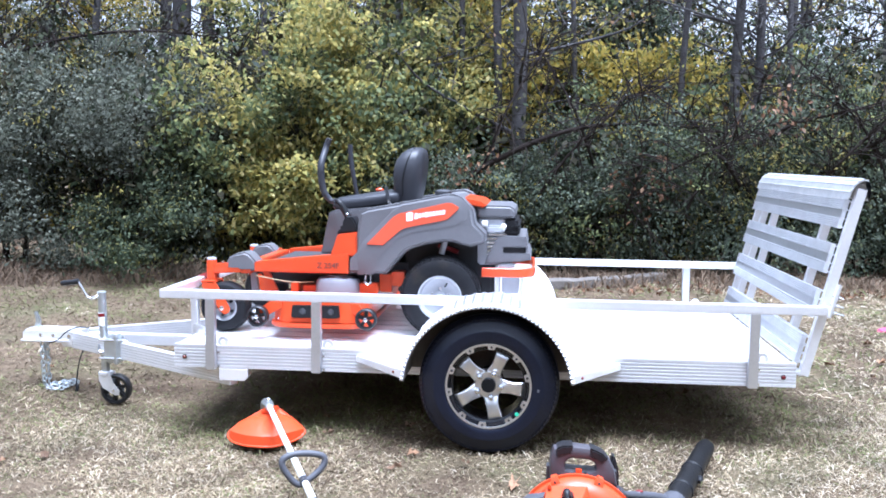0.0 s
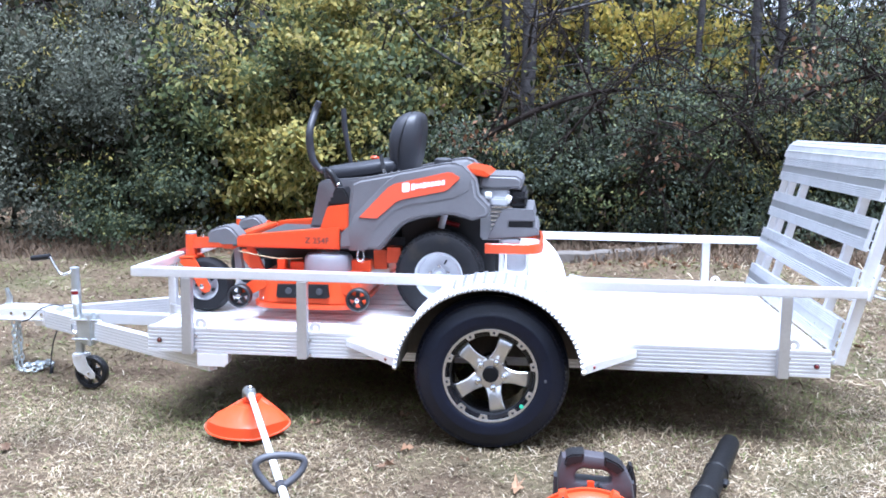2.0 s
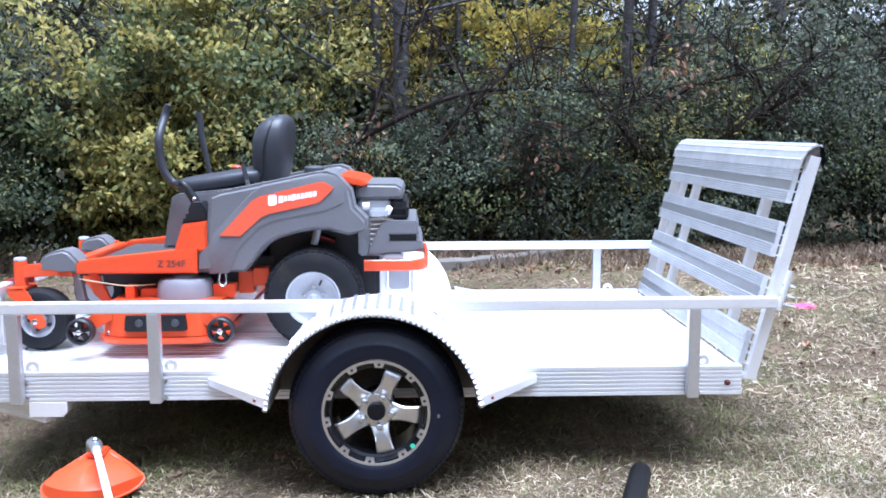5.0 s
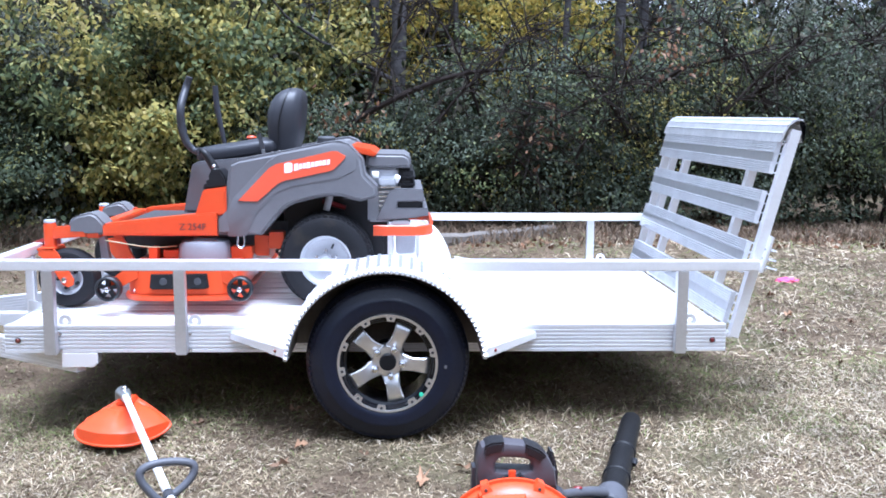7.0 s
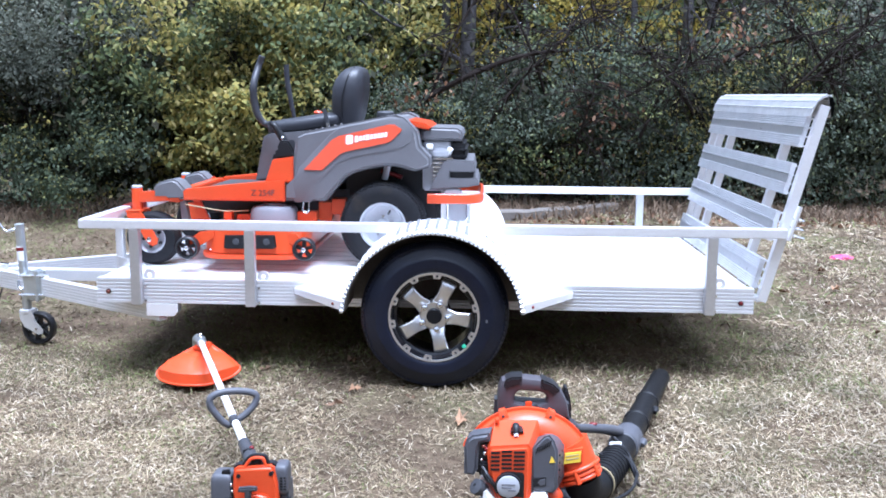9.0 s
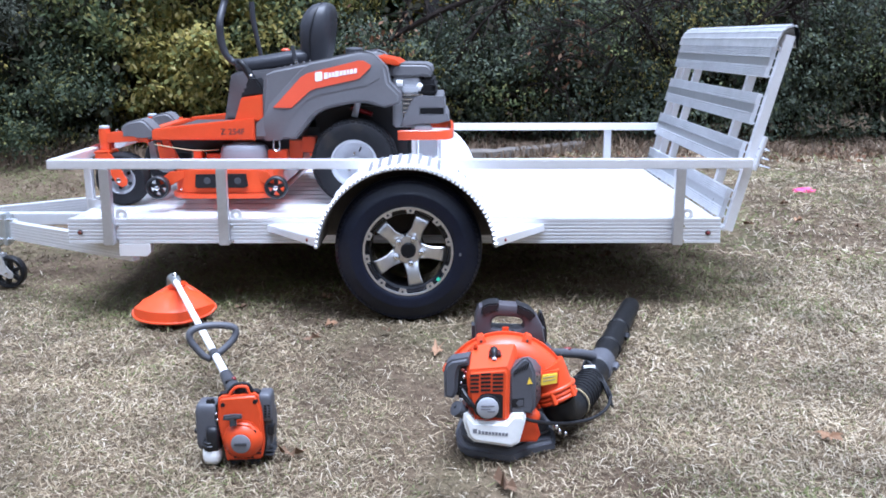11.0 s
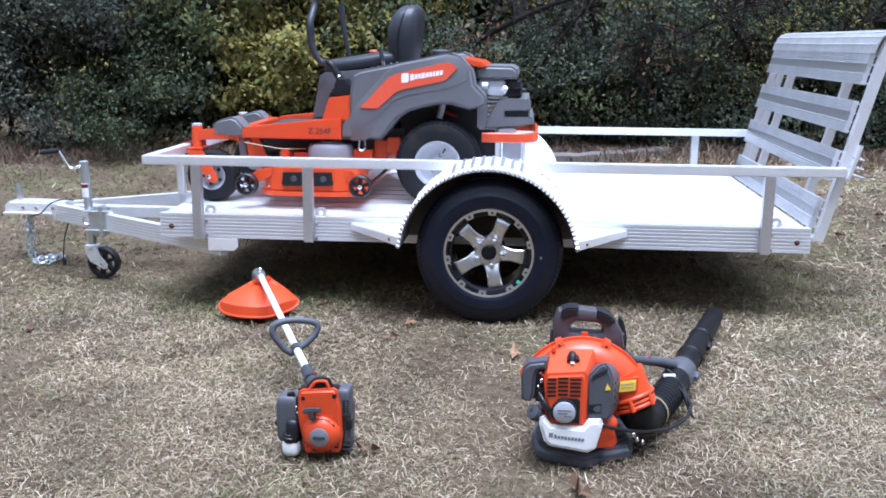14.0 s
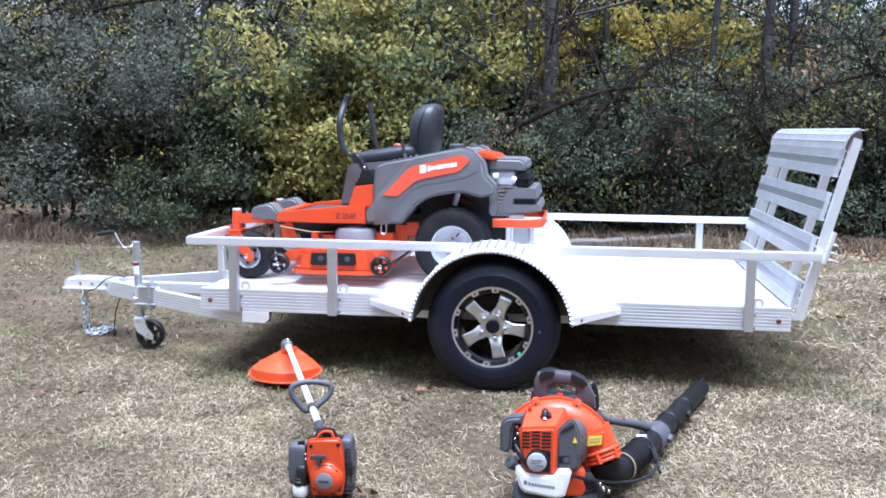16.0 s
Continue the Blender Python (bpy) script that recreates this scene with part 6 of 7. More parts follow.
eng = part("engine_cover", prism(fresh(), [(-0.125, 1.07), (-0.12, 1.12), (-0.09, 1.13), (0.06, 1.128), (0.088, 1.112), (0.095, 1.085), (0.085, 1.062), (-0.10, 1.058)], 0.62, 2 * YM - 0.62, 0.014, 3), GREY, mower, "grey engine cover")
part("engine_block", box(fresh(), -0.115, 0.03, 0.64, 2 * YM - 0.64, 0.80, 1.062, 0.01), RIM_GREY, mower, "light grey engine block")
for k in range(6):
    part("cooling_fin", box(fresh(), -0.06, 0.045, 0.615, 0.645, 0.965 - k * 0.022, 0.975 - k * 0.022, 0.001), STEEL, eng)
part("plug_cap", lathe(fresh(), [(0, 0.016), (0.03, 0.014), (0.034, 0.008)], (0.02, 0.62, 1.0), (0.3, -0.4, 0.6), 12), WHITE, eng)
part("fuel_filter", cyl(fresh(), (-0.09, 0.61, 1.03), (-0.06, 0.61, 1.03), 0.016, n=14), WHITE, eng)
part("valve_cover", box(fresh(), -0.06, 0.03, 0.60, 0.66, 0.975, 1.02, 0.01), RIM_GREY, eng)
part("air_box", box(fresh(), 0.035, 0.105, 0.64, 2 * YM - 0.64, 0.94, 1.062, 0.014), BLACK, eng)
for z in (0.975, 1.01):
    part("air_box_rib", box(fresh(), 0.03, 0.115, 0.63, 2 * YM - 0.63, z, z + 0.012, 0.004), BLACK, eng)
gd1 = part("muffler_guard", prism(fresh(), [(-0.075, 0.81), (-0.035, 0.90), (-0.005, 0.955), (0.02, 0.965), (0.15, 0.963), (0.162, 0.905), (0.03, 0.903), (0.028, 0.873), (0.17, 0.873), (0.182, 0.838), (0.12, 0.825)], 0.585, 2 * YM - 0.585, 0.006), GREY, mower, "slotted grey muffler guard")
part("muffler", box(fresh(), 0.03, 0.15, 0.60, 2 * YM - 0.60, 0.86, 0.92, 0.008), BLACK, gd1)
def bumper_strip():
    """One bent strip: along the near flank, round the back and along the far flank."""
    half = YM - 0.56
    side = [(-0.085, half), (0.02, half), (0.11, half), (0.155, half - 0.012), (0.185, half - 0.042), (0.2, half - 0.09), (0.205, 0.1)]
    path = [(x, YM - y) for x, y in side] + [(x, YM + y) for x, y in side[::-1]]
    bm = fresh()
    rows = []
    for k, (x, y) in enumerate(path):
        a, b = path[max(0, k - 1)], path[min(len(path) - 1, k + 1)]
        t = Vector((b[0] - a[0], b[1] - a[1], 0)).normalized()
        n = Vector((-t.y, t.x, 0)) * 0.016
        rows.append([bm.verts.new((x + n.x * q, y + n.y * q, z)) for q, z in ((0, 0.746), (0, 0.788), (0.25, 0.792), (0.8, 0.792), (1, 0.788), (1, 0.746), (0.8, 0.742), (0.25, 0.742))])
    for a, b in zip(rows, rows[1:]):
        skin(bm, a, b)
    bm.faces.new(rows[0])
    bm.faces.new(rows[-1])
    return bm


part("rear_bumper", bumper_strip(), ORANGE, mower, "orange rear bumper")
part("exhaust_plate", box(fresh(), 0.0, 0.09, 0.585, 0.68, 0.785, 0.815, 0.008), RIM_GREY, mower)
part("hitch_bracket", box(fresh(), 0.02, 0.115, 0.72, 0.95, 0.63, 0.738, 0.008), RIM_GREY, mower)
part("hitch_bar", box(fresh(), 0.12, 0.135, 0.72, 0.95, 0.61, 0.74, 0.003), STEEL, mower)
part("oil_filter", cyl(fresh(), (-0.03, 0.75, 0.60), (-0.03, 0.75, 0.74), 0.04, n=20), WHITE, mower)

# model number on the frame rail
tx = bpy.data.curves.new("model_number", "FONT")
tx.body = "Z 254F"
tx.size, tx.extrude = 0.042, 0.0006
tob = new("model_text", tx)
bpy.context.view_layer.update()
dep = bpy.context.evaluated_depsgraph_get()
tme = bpy.data.meshes.new_from_object(tob.evaluated_get(dep))
bpy.data.objects.remove(tob)
tme.name = "model_number"
tme.materials.clear()
tme.materials.append(GREY_D)
num = new("model_number", tme)
num.parent = mower
num.location = Vector((-0.97, 0.4345, 0.785)) - BASE[mower.name]
num.rotation_euler = (radians(90), 0, 0)


# ---- string trimmer lying on the lawn ----
trimmer = thing("string_trimmer", (-0.44, -1.7, 0.0), "orange and grey petrol string trimmer lying on the grass", "trimmer")
SA, SB = Vector((-0.455, -1.60, 0.165)), Vector((-1.105, -0.045, 0.155))
sd = (SB - SA).normalized()
su = Vector((0, 0, 1)) - sd * sd.z
su.normalize()
ss = sd.cross(su)


def on_shaft(k, up=0.0, side=0.0):
    return SA.lerp(SB, k) + su * up + ss * side


part("shaft", cyl(fresh(), on_shaft(0.05), on_shaft(0.985), 0.0135, n=16), WHITE, trimmer, "bright straight shaft")
grip = part("rear_grip", tube(fresh(), [on_shaft(0.02), on_shaft(0.07), on_shaft(0.125), on_shaft(0.165)], [0.03, 0.025, 0.022, 0.02], 14, 4), GREY_D, trimmer, "dark grey throttle grip")
part("throttle", prism(fresh(), [(-0.54, 0.16), (-0.535, 0.185), (-0.51, 0.19), (-0.505, 0.16)], -1.465, -1.44, 0.004), BLACK, grip)
part("switch", ball(fresh(), on_shaft(0.1, 0.022, 0.008), 0.008, 10), RED, grip)
k0 = 0.3
loop = []
for a, b in ((-0.012, 0.0), (0.008, 0.045), (0.035, 0.085), (0.062, 0.105), (0.085, 0.1), (0.098, 0.06), (0.104, 0.0), (0.1, -0.05), (0.085, -0.078), (0.058, -0.075), (0.028, -0.05), (0.0, -0.022)):
    loop.append(on_shaft(k0 + a * 0.1, a, b * 0.87 + a * 0.1 - 0.02))
part("loop_handle", tube(fresh(), loop, 0.0125, 12, 5, closed=True), TOOL_GREY, trimmer, "grey foam loop handle")
part("handle_clamp", tube(fresh(), [on_shaft(k0 - 0.015), on_shaft(k0 + 0.012)], 0.0185, 12), GREY_D, trimmer)
# gear head and guard
part("gear_head", tube(fresh(), [on_shaft(0.96), on_shaft(1.0), SB + Vector((-0.02, 0.03, -0.005)), SB + Vector((-0.03, 0.045, -0.05))], [0.02, 0.027, 0.026, 0.022], 14, 3), ZINC, trimmer, "cast metal gear head")
part("gear_bolt", ball(fresh(), SB + Vector((0.005, -0.01, 0.025)), 0.012, 10), STEEL, trimmer)
part("line_head", lathe(fresh(), [(-0.05, 0.03), (-0.045, 0.05), (-0.01, 0.055), (0.01, 0.04), (0.02, 0.02)], SB + Vector((-0.03, 0.05, -0.085)), (0, 0, 1), 24), BLACK, trimmer)


def guard():
    """A wide scoop: two raised panels that fall to an upright front wall with a beaded edge."""
    hub = Vector((-1.093, -0.028, 0.135))
    edge = curve_pts([(-0.03, 0.004, 0.126), (-0.1, -0.075, 0.092), (-0.163, -0.14, 0.05), (-0.166, -0.168, 0.03), (-0.135, -0.2, 0.014), (-0.065, -0.243, 0.012), (0.0, -0.257, 0.012), (0.045, -0.255, 0.012),
                      (0.09, -0.236, 0.012), (0.155, -0.15, 0.016), (0.186, -0.1, 0.032), (0.183, -0.072, 0.05), (0.11, -0.03, 0.092), (0.035, 0.008, 0.126)], 3)
    n = len(edge)
    bm, cols = fresh(), []
    for k, e in enumerate(edge):
        s = k / (n - 1)
        front = smoothstep(0.1, 0.24, s) * smoothstep(0.9, 0.76, s)
        panel = 0.009 * (smoothstep(0.1, 0.16, s) * smoothstep(0.5, 0.46, s) + smoothstep(0.56, 0.6, s) * smoothstep(0.9, 0.84, s))
        out = Vector((e.x, e.y, 0))
        top = e.z + (0.064 - e.z) * front + 0.004
        prof = [(0.14, 0.131, 0), (0.38, 0.135 + (top - 0.135) * 0.4, 0), (0.44, 0.135 + (top - 0.135) * 0.46, 1), (0.78, 0.135 + (top - 0.135) * 0.8, 1), (0.84, 0.135 + (top - 0.135) * 0.87, 0.2), (0.93, top, 0), (0.97, top - 0.007 * front, 0), (1.0, e.z + 0.002, 0)]
        col = [hub + out * q + Vector((0, 0, z - hub.z + panel * up)) for q, z, up in prof]
        under = [hub + out * q + Vector((0, 0, z - hub.z - 0.004)) for q, z, _ in ((0.985, e.z + 0.001, 0), (0.92, top - 0.003, 0), (0.6, 0.135 + (top - 0.135) * 0.62, 0), (0.14, 0.126, 0))]
        cols.append([bm.verts.new(v) for v in col + under])
    m = len(cols[0])
    for a, b in zip(cols, cols[1:]):
        for j in range(m):
            bm.faces.new((a[j], a[(j + 1) % m], b[(j + 1) % m], b[j]))
    bm.faces.new(cols[0])
    bm.faces.new(cols[-1][::-1])
    bead = [v + Vector((hub.x, hub.y, 0.001)) for v in edge]
    gd = part("guard", bm, ORANGE_PL, trimmer, "orange plastic debris guard", angle=32)
    part("edge_bead", tube(fresh(), bead, 0.0058, 8), ORANGE_PL, gd)
    part("mount_block", prism(fresh(), [(-0.03, -0.07), (-0.028, 0.02), (0.034, 0.02), (0.036, -0.07)], 0.118, 0.142, 0.006, 2, axis="z"), ORANGE_PL, gd).data.transform(Matrix.Translation(Vector((hub.x, hub.y, 0))))
    return gd


guard()
# power head
FY = -1.715
COVER = [(-0.48, 0.03), (-0.489, 0.079), (-0.497, 0.122), (-0.501, 0.156), (-0.497, 0.225), (-0.488, 0.231), (-0.39, 0.239), (-0.381, 0.234), (-0.37, 0.19), (-0.366, 0.09), (-0.373, 0.045), (-0.381, 0.036)]
cov = part("starter_cover", prism(fresh(), COVER, FY, FY + 0.034, 0.008, 3), ORANGE_PL, trimmer, "orange starter cover")
part("cover_seal", prism(fresh(), [(-0.434 + (x + 0.434) * 1.055, 0.14 + (z - 0.14) * 1.035) for x, z in COVER], FY + 0.018, FY + 0.05, 0.004), BLACK, cov)
part("starter_bulge", lathe(fresh(), [(-0.004, 0.06), (0.006, 0.056), (0.018, 0.046), (0.025, 0.036), (0.027, 0.03)], (-0.429, FY, 0.099), (0, -1, 0), 36), ORANGE_PL, cov)
part("bulge_shoulder", prism(fresh(), [(-0.478, 0.1), (-0.466, 0.137), (-0.446, 0.158), (-0.424, 0.161), (-0.398, 0.156), (-0.383, 0.134), (-0.375, 0.09), (-0.43, 0.07)], FY - 0.014, FY + 0.006, 0.009, 3), ORANGE_PL, cov)
part("badge", lathe(fresh(), [(0.02, 0.029), (0.03, 0.029), (0.032, 0.025)], (-0.429, FY, 0.098), (0, -1, 0), 32), PULLEY, cov, "round grey badge")
part("badge_bar", box(fresh(), -0.447, -0.411, FY - 0.0345, FY - 0.0315, 0.094, 0.102), GREY_D, cov)
part("pull_handle", prism(fresh(), [(-0.478, 0.171), (-0.476, 0.183), (-0.447, 0.187), (-0.425, 0.186), (-0.423, 0.176), (-0.44, 0.173), (-0.441, 0.152), (-0.459, 0.15), (-0.459, 0.17)], FY - 0.03, FY - 0.01, 0.004), GREY_D, cov, "grey pull-start handle")
for x, z in ((-0.482, 0.208), (-0.388, 0.218), (-0.468, 0.119), (-0.392, 0.128)):
    part("screw_hole", lathe(fresh(), [(-0.012, 0.0075), (0.0015, 0.0065), (0.0015, 0.002)], (x, FY - (0.012 if z < 0.15 else 0.0), z), (0, -1, 0), 12), BLACK, cov)
for k in range(4):
    for x0, x1 in ((-0.481 + 0.003 * k, -0.462 + 0.004 * k), (-0.4 - 0.004 * k, -0.374 - 0.001 * k)):
        z = 0.086 - k * 0.0105
        part("vent_slot", box(fresh(), x0, x1, FY - 0.0015, FY + 0.004, z, z + 0.005), BLACK, cov)
for k in range(5):
    part("vent_slot", box(fresh(), -0.457 + k * 0.0125, -0.449 + k * 0.0125, FY - 0.0015, FY + 0.004, 0.041, 0.046), BLACK, cov)
HOOK = [(-0.466, 0.231), (-0.456, 0.246), (-0.442, 0.258), (-0.416, 0.259), (-0.409, 0.248), (-0.405, 0.236)]
part("top_hook", tube(fresh(), [(x, FY + 0.014, z) for x, z in HOOK], 0.0048, 8, 4), ORANGE_PL, cov)
part("top_hook_rim", tube(fresh(), [(-0.435 + (x + 0.435) * 1.18, FY + 0.022, z + 0.006) for x, z in HOOK], 0.0055, 8, 4), BLACK, cov)
part("plug_cap", pillow(fresh(), (-0.436, FY + 0.04, 0.236), (0.018, 0.02, 0.018), 3.0, 16, 8), BLACK, trimmer, "black spark-plug cap")
part("engine_core", box(fresh(), -0.5, -0.362, FY + 0.045, FY + 0.125, 0.026, 0.18, 0.014, 3), GREY_D, trimmer)
air = part("air_filter_cover", pillow(fresh(), (-0.537, FY + 0.046, 0.131), (0.034, 0.038, 0.075), 5.5), TOOL_GREY, trimmer, "grey air-filter cover")
part("cover_knob", lathe(fresh(), [(0, 0.008), (0.01, 0.008), (0.012, 0.004)], (-0.569, FY + 0.04, 0.11), (-1, 0, 0), 12), BLACK, air)
part("cover_notch", pillow(fresh(), (-0.519, FY + 0.026, 0.098), (0.02, 0.034, 0.04), 4.0), BLACK, air)
part("cover_gap", box(fresh(), -0.508, -0.499, FY + 0.012, FY + 0.08, 0.06, 0.205, 0.003), BLACK, air)
part("choke_lever", prism(fresh(), [(-0.538, 0.2), (-0.536, 0.214), (-0.516, 0.217), (-0.512, 0.203)], FY + 0.02, FY + 0.034, 0.002), BLACK, air)
for q in ((-0.503, 0.158), (-0.506, 0.176)):
    part("screw", ball(fresh(), (q[0], FY + 0.008, q[1]), 0.0045, 8), STEEL, air)
muf = part("muffler_cover", pillow(fresh(), (-0.364, FY + 0.046, 0.19), (0.021, 0.034, 0.046), 5.0), TOOL_GREY, trimmer, "slotted grey muffler cover")
part("muffler_side", prism(fresh(), [(-0.374, 0.052), (-0.372, 0.172), (-0.345, 0.172), (-0.343, 0.13), (-0.346, 0.085), (-0.352, 0.05)], FY + 0.026, FY + 0.1, 0.006, 2), TOOL_GREY, muf)
part("outlet_box", box(fresh(), -0.36, -0.3405, FY + 0.02, FY + 0.05, 0.104, 0.134, 0.003), BLACK, muf)
for k in range(5):
    for j in range(2):
        part("slot", box(fresh(), -0.3645 + j * 0.0095, -0.357 + j * 0.0095, FY + 0.0095 + 0.003 * j, FY + 0.026, 0.164 + k * 0.0085, 0.169 + k * 0.0085), BLACK, muf)
for k in range(3):
    part("muffler_fin", box(fresh(), -0.378, -0.345, FY + 0.024, FY + 0.09, 0.036 + k * 0.013, 0.043 + k * 0.013, 0.002), GREY_D, muf)
tank = part("fuel_tank", pillow(fresh(), (-0.527, FY + 0.036, 0.045), (0.028, 0.042, 0.032), 3.2), WHITE_TANK, trimmer, "translucent white fuel tank")
part("tank_cap", lathe(fresh(), [(0, 0.022), (0.016, 0.0225), (0.018, 0.019), (0.026, 0.019), (0.03, 0.012)], (-0.528, FY + 0.014, 0.068), (0, -0.2, 1), 18), BLACK, tank)
part("cap_grip", box(fresh(), -0.545, -0.511, FY + 0.003, FY + 0.01, 0.094, 0.103, 0.003), GREY_D, tank)
part("foot", box(fresh(), -0.48, -0.39, FY + 0.03, FY + 0.14, ground_z(-0.44, -1.7) + 0.002, 0.034, 0.006), GREY_D, trimmer)


# ---- backpack blower ----
blower = thing("backpack_blower", (0.36, -1.55, 0.0), "orange and grey backpack leaf blower standing on the grass", "blower")
BY = -1.70
HANDLE_GREY = mat("warm_dark_grey_plastic", (0.062, 0.056, 0.064), 0.5, 0, 0.08, 14, 0.05, 220)
bgz = ground_z(0.36, -1.55)


def moulding(front, back, y0, y1, bevel, seg=3):
    """A moulded body between a front and a back outline (x, z) of equally many corners, with a rounded front edge."""
    bm = fresh()
    a = [bm.verts.new((x, y0, z)) for x, z in front]
    b = [bm.verts.new((x, y1, z)) for x, z in back]
    n = len(a)
    f = bm.faces.new(a)
    bm.faces.new(b[::-1])
    for i in range(n):
        bm.faces.new((a[i], b[i], b[(i + 1) % n], a[(i + 1) % n]))
    bmesh.ops.recalc_face_normals(bm, faces=bm.faces[:])
    bmesh.ops.bevel(bm, geom=list(f.edges), offset=bevel, segments=seg, affect="EDGES", clamp_overlap=True)
    return bm


base = part("base", prism(fresh(), [(0.2, -1.5), (0.203, -1.57), (0.216, -1.625), (0.24, -1.648), (0.35, -1.686), (0.375, -1.68), (0.405, -1.655), (0.47, -1.615), (0.505, -1.6), (0.512, -1.55), (0.51, -1.40), (0.22, -1.38)], bgz + 0.002, 0.05, 0.014, 3, axis="z"), TOOL_GREY, blower, "dark grey moulded base")
part("base_step", prism(fresh(), [(0.218, -1.5), (0.222, -1.6), (0.25, -1.645), (0.355, -1.68), (0.39, -1.65), (0.46, -1.59), (0.49, -1.56), (0.49, -1.41), (0.235, -1.4)], 0.048, 0.075, 0.01, 2, axis="z"), GREY_D, base)
back_fr = part("back_plate", prism(fresh(), [(0.245, 0.05), (0.252, 0.36), (0.484, 0.35), (0.50, 0.05)], -1.44, -1.37, 0.014, 3), GREY_D, blower, "dark grey back frame")


def holed_plate(outer, inner, y0, y1, r):
    """A thick moulded plate with one opening and rounded edges."""
    bm = fresh()
    rings_ = []
    for (ax, az), (bx, bz) in zip(outer, inner):
        a, b = Vector((ax, 0, az)), Vector((bx, 0, bz))
        n = (b - a).normalized() * r
        rings_.append([bm.verts.new(q + Vector((0, y, 0))) for q, y in ((a, y0 + r), (a + n * 0.3, y0 + r * 0.3), (a + n, y0), (b - n, y0), (b - n * 0.3, y0 + r * 0.3), (b, y0 + r), (b, y1 - r), (b - n, y1), (a + n, y1), (a, y1 - r))])
    for a, b in zip(rings_, rings_[1:] + rings_[:1]):
        skin(bm, a, b)
    return bm


part("carry_handle", holed_plate([(0.262, 0.313), (0.261, 0.373), (0.263, 0.4), (0.274, 0.429), (0.3, 0.437), (0.33, 0.44), (0.394, 0.434), (0.432, 0.418), (0.458, 0.396), (0.476, 0.36), (0.484, 0.313), (0.41, 0.308), (0.33, 0.308)],
    [(0.316, 0.358), (0.3135, 0.365), (0.313, 0.373), (0.315, 0.384), (0.323, 0.393), (0.335, 0.397), (0.388, 0.394), (0.404, 0.389), (0.411, 0.381), (0.414, 0.37), (0.411, 0.36), (0.39, 0.354), (0.34, 0.355)], -1.455, -1.395, 0.012), HANDLE_GREY, back_fr, "moulded grey carry handle")
part("shoulder_pad", prism(fresh(), [(0.279, 0.408), (0.284, 0.432), (0.302, 0.441), (0.336, 0.443), (0.334, 0.416), (0.306, 0.41), (0.29, 0.4)], -1.46, -1.39, 0.005), BLACK, back_fr)
part("shoulder_pad", prism(fresh(), [(0.394, 0.437), (0.434, 0.42), (0.452, 0.402), (0.433, 0.383), (0.412, 0.398), (0.392, 0.408)], -1.46, -1.39, 0.005), BLACK, back_fr)
for x0, x1, z1 in ((0.262, 0.283, 0.414), (0.462, 0.489, 0.392)):
    part("harness", prism(fresh(), [(x0, 0.2), (x0 - 0.002, 0.34), (x0 + 0.002, z1 - 0.03), (x0 + 0.01, z1), (x1 - 0.008, z1 - 0.004), (x1, z1 - 0.03), (x1 + 0.006, 0.33), (x1 + 0.006, 0.2)], -1.395, -1.345, 0.012, 3), BLACK, back_fr, "padded black shoulder harness")
part("latch", prism(fresh(), [(0.318, 0.306), (0.322, 0.34), (0.345, 0.352), (0.362, 0.346), (0.38, 0.354), (0.402, 0.34), (0.405, 0.306)], -1.475, -1.43, 0.005), BLACK, back_fr)
part("latch_tab", box(fresh(), 0.346, 0.366, -1.482, -1.472, 0.352, 0.372, 0.002), ORANGE_PL, back_fr)
# fan housing: a scroll that grows towards its outlet
VC = Vector((0.335, -1.555, 0.18))


def scroll():
    bm = fresh()
    rings_ = []
    n = 40
    for k in range(n + 1):
        a = radians(158 - 150 * k / n)
        grow = 0.25 + 0.6 * k / n
        big = 0.116 + 0.04 * grow
        rr = 0.048 + 0.018 * grow
        d = Vector((math.cos(a), 0, math.sin(a)))
        c = VC + d * big
        rings_.append([bm.verts.new(c + d * (rr * math.cos(t)) + Vector((0, rr * 1.05 * math.sin(t), 0))) for t in [2 * math.pi * j / 18 for j in range(18)]])
    for a, b in zip(rings_, rings_[1:]):
        skin(bm, a, b)
    bm.faces.new(rings_[0])
    bm.faces.new(rings_[-1])
    return bm


fan = part("fan_housing", scroll(), ORANGE_PL, blower, "orange scroll fan housing")
part("fan_disc", lathe(fresh(), [(-0.05, 0.118), (0.0, 0.122), (0.034, 0.118), (0.04, 0.04)], VC, (0, -1, 0), 36), ORANGE_PL, fan)


def on_scroll(a, out=0.0):
    grow = 0.25 + 0.6 * (158 - a) / 150
    return VC + Vector((math.cos(radians(a)), 0, math.sin(radians(a)))) * (0.164 + 0.058 * grow + out)


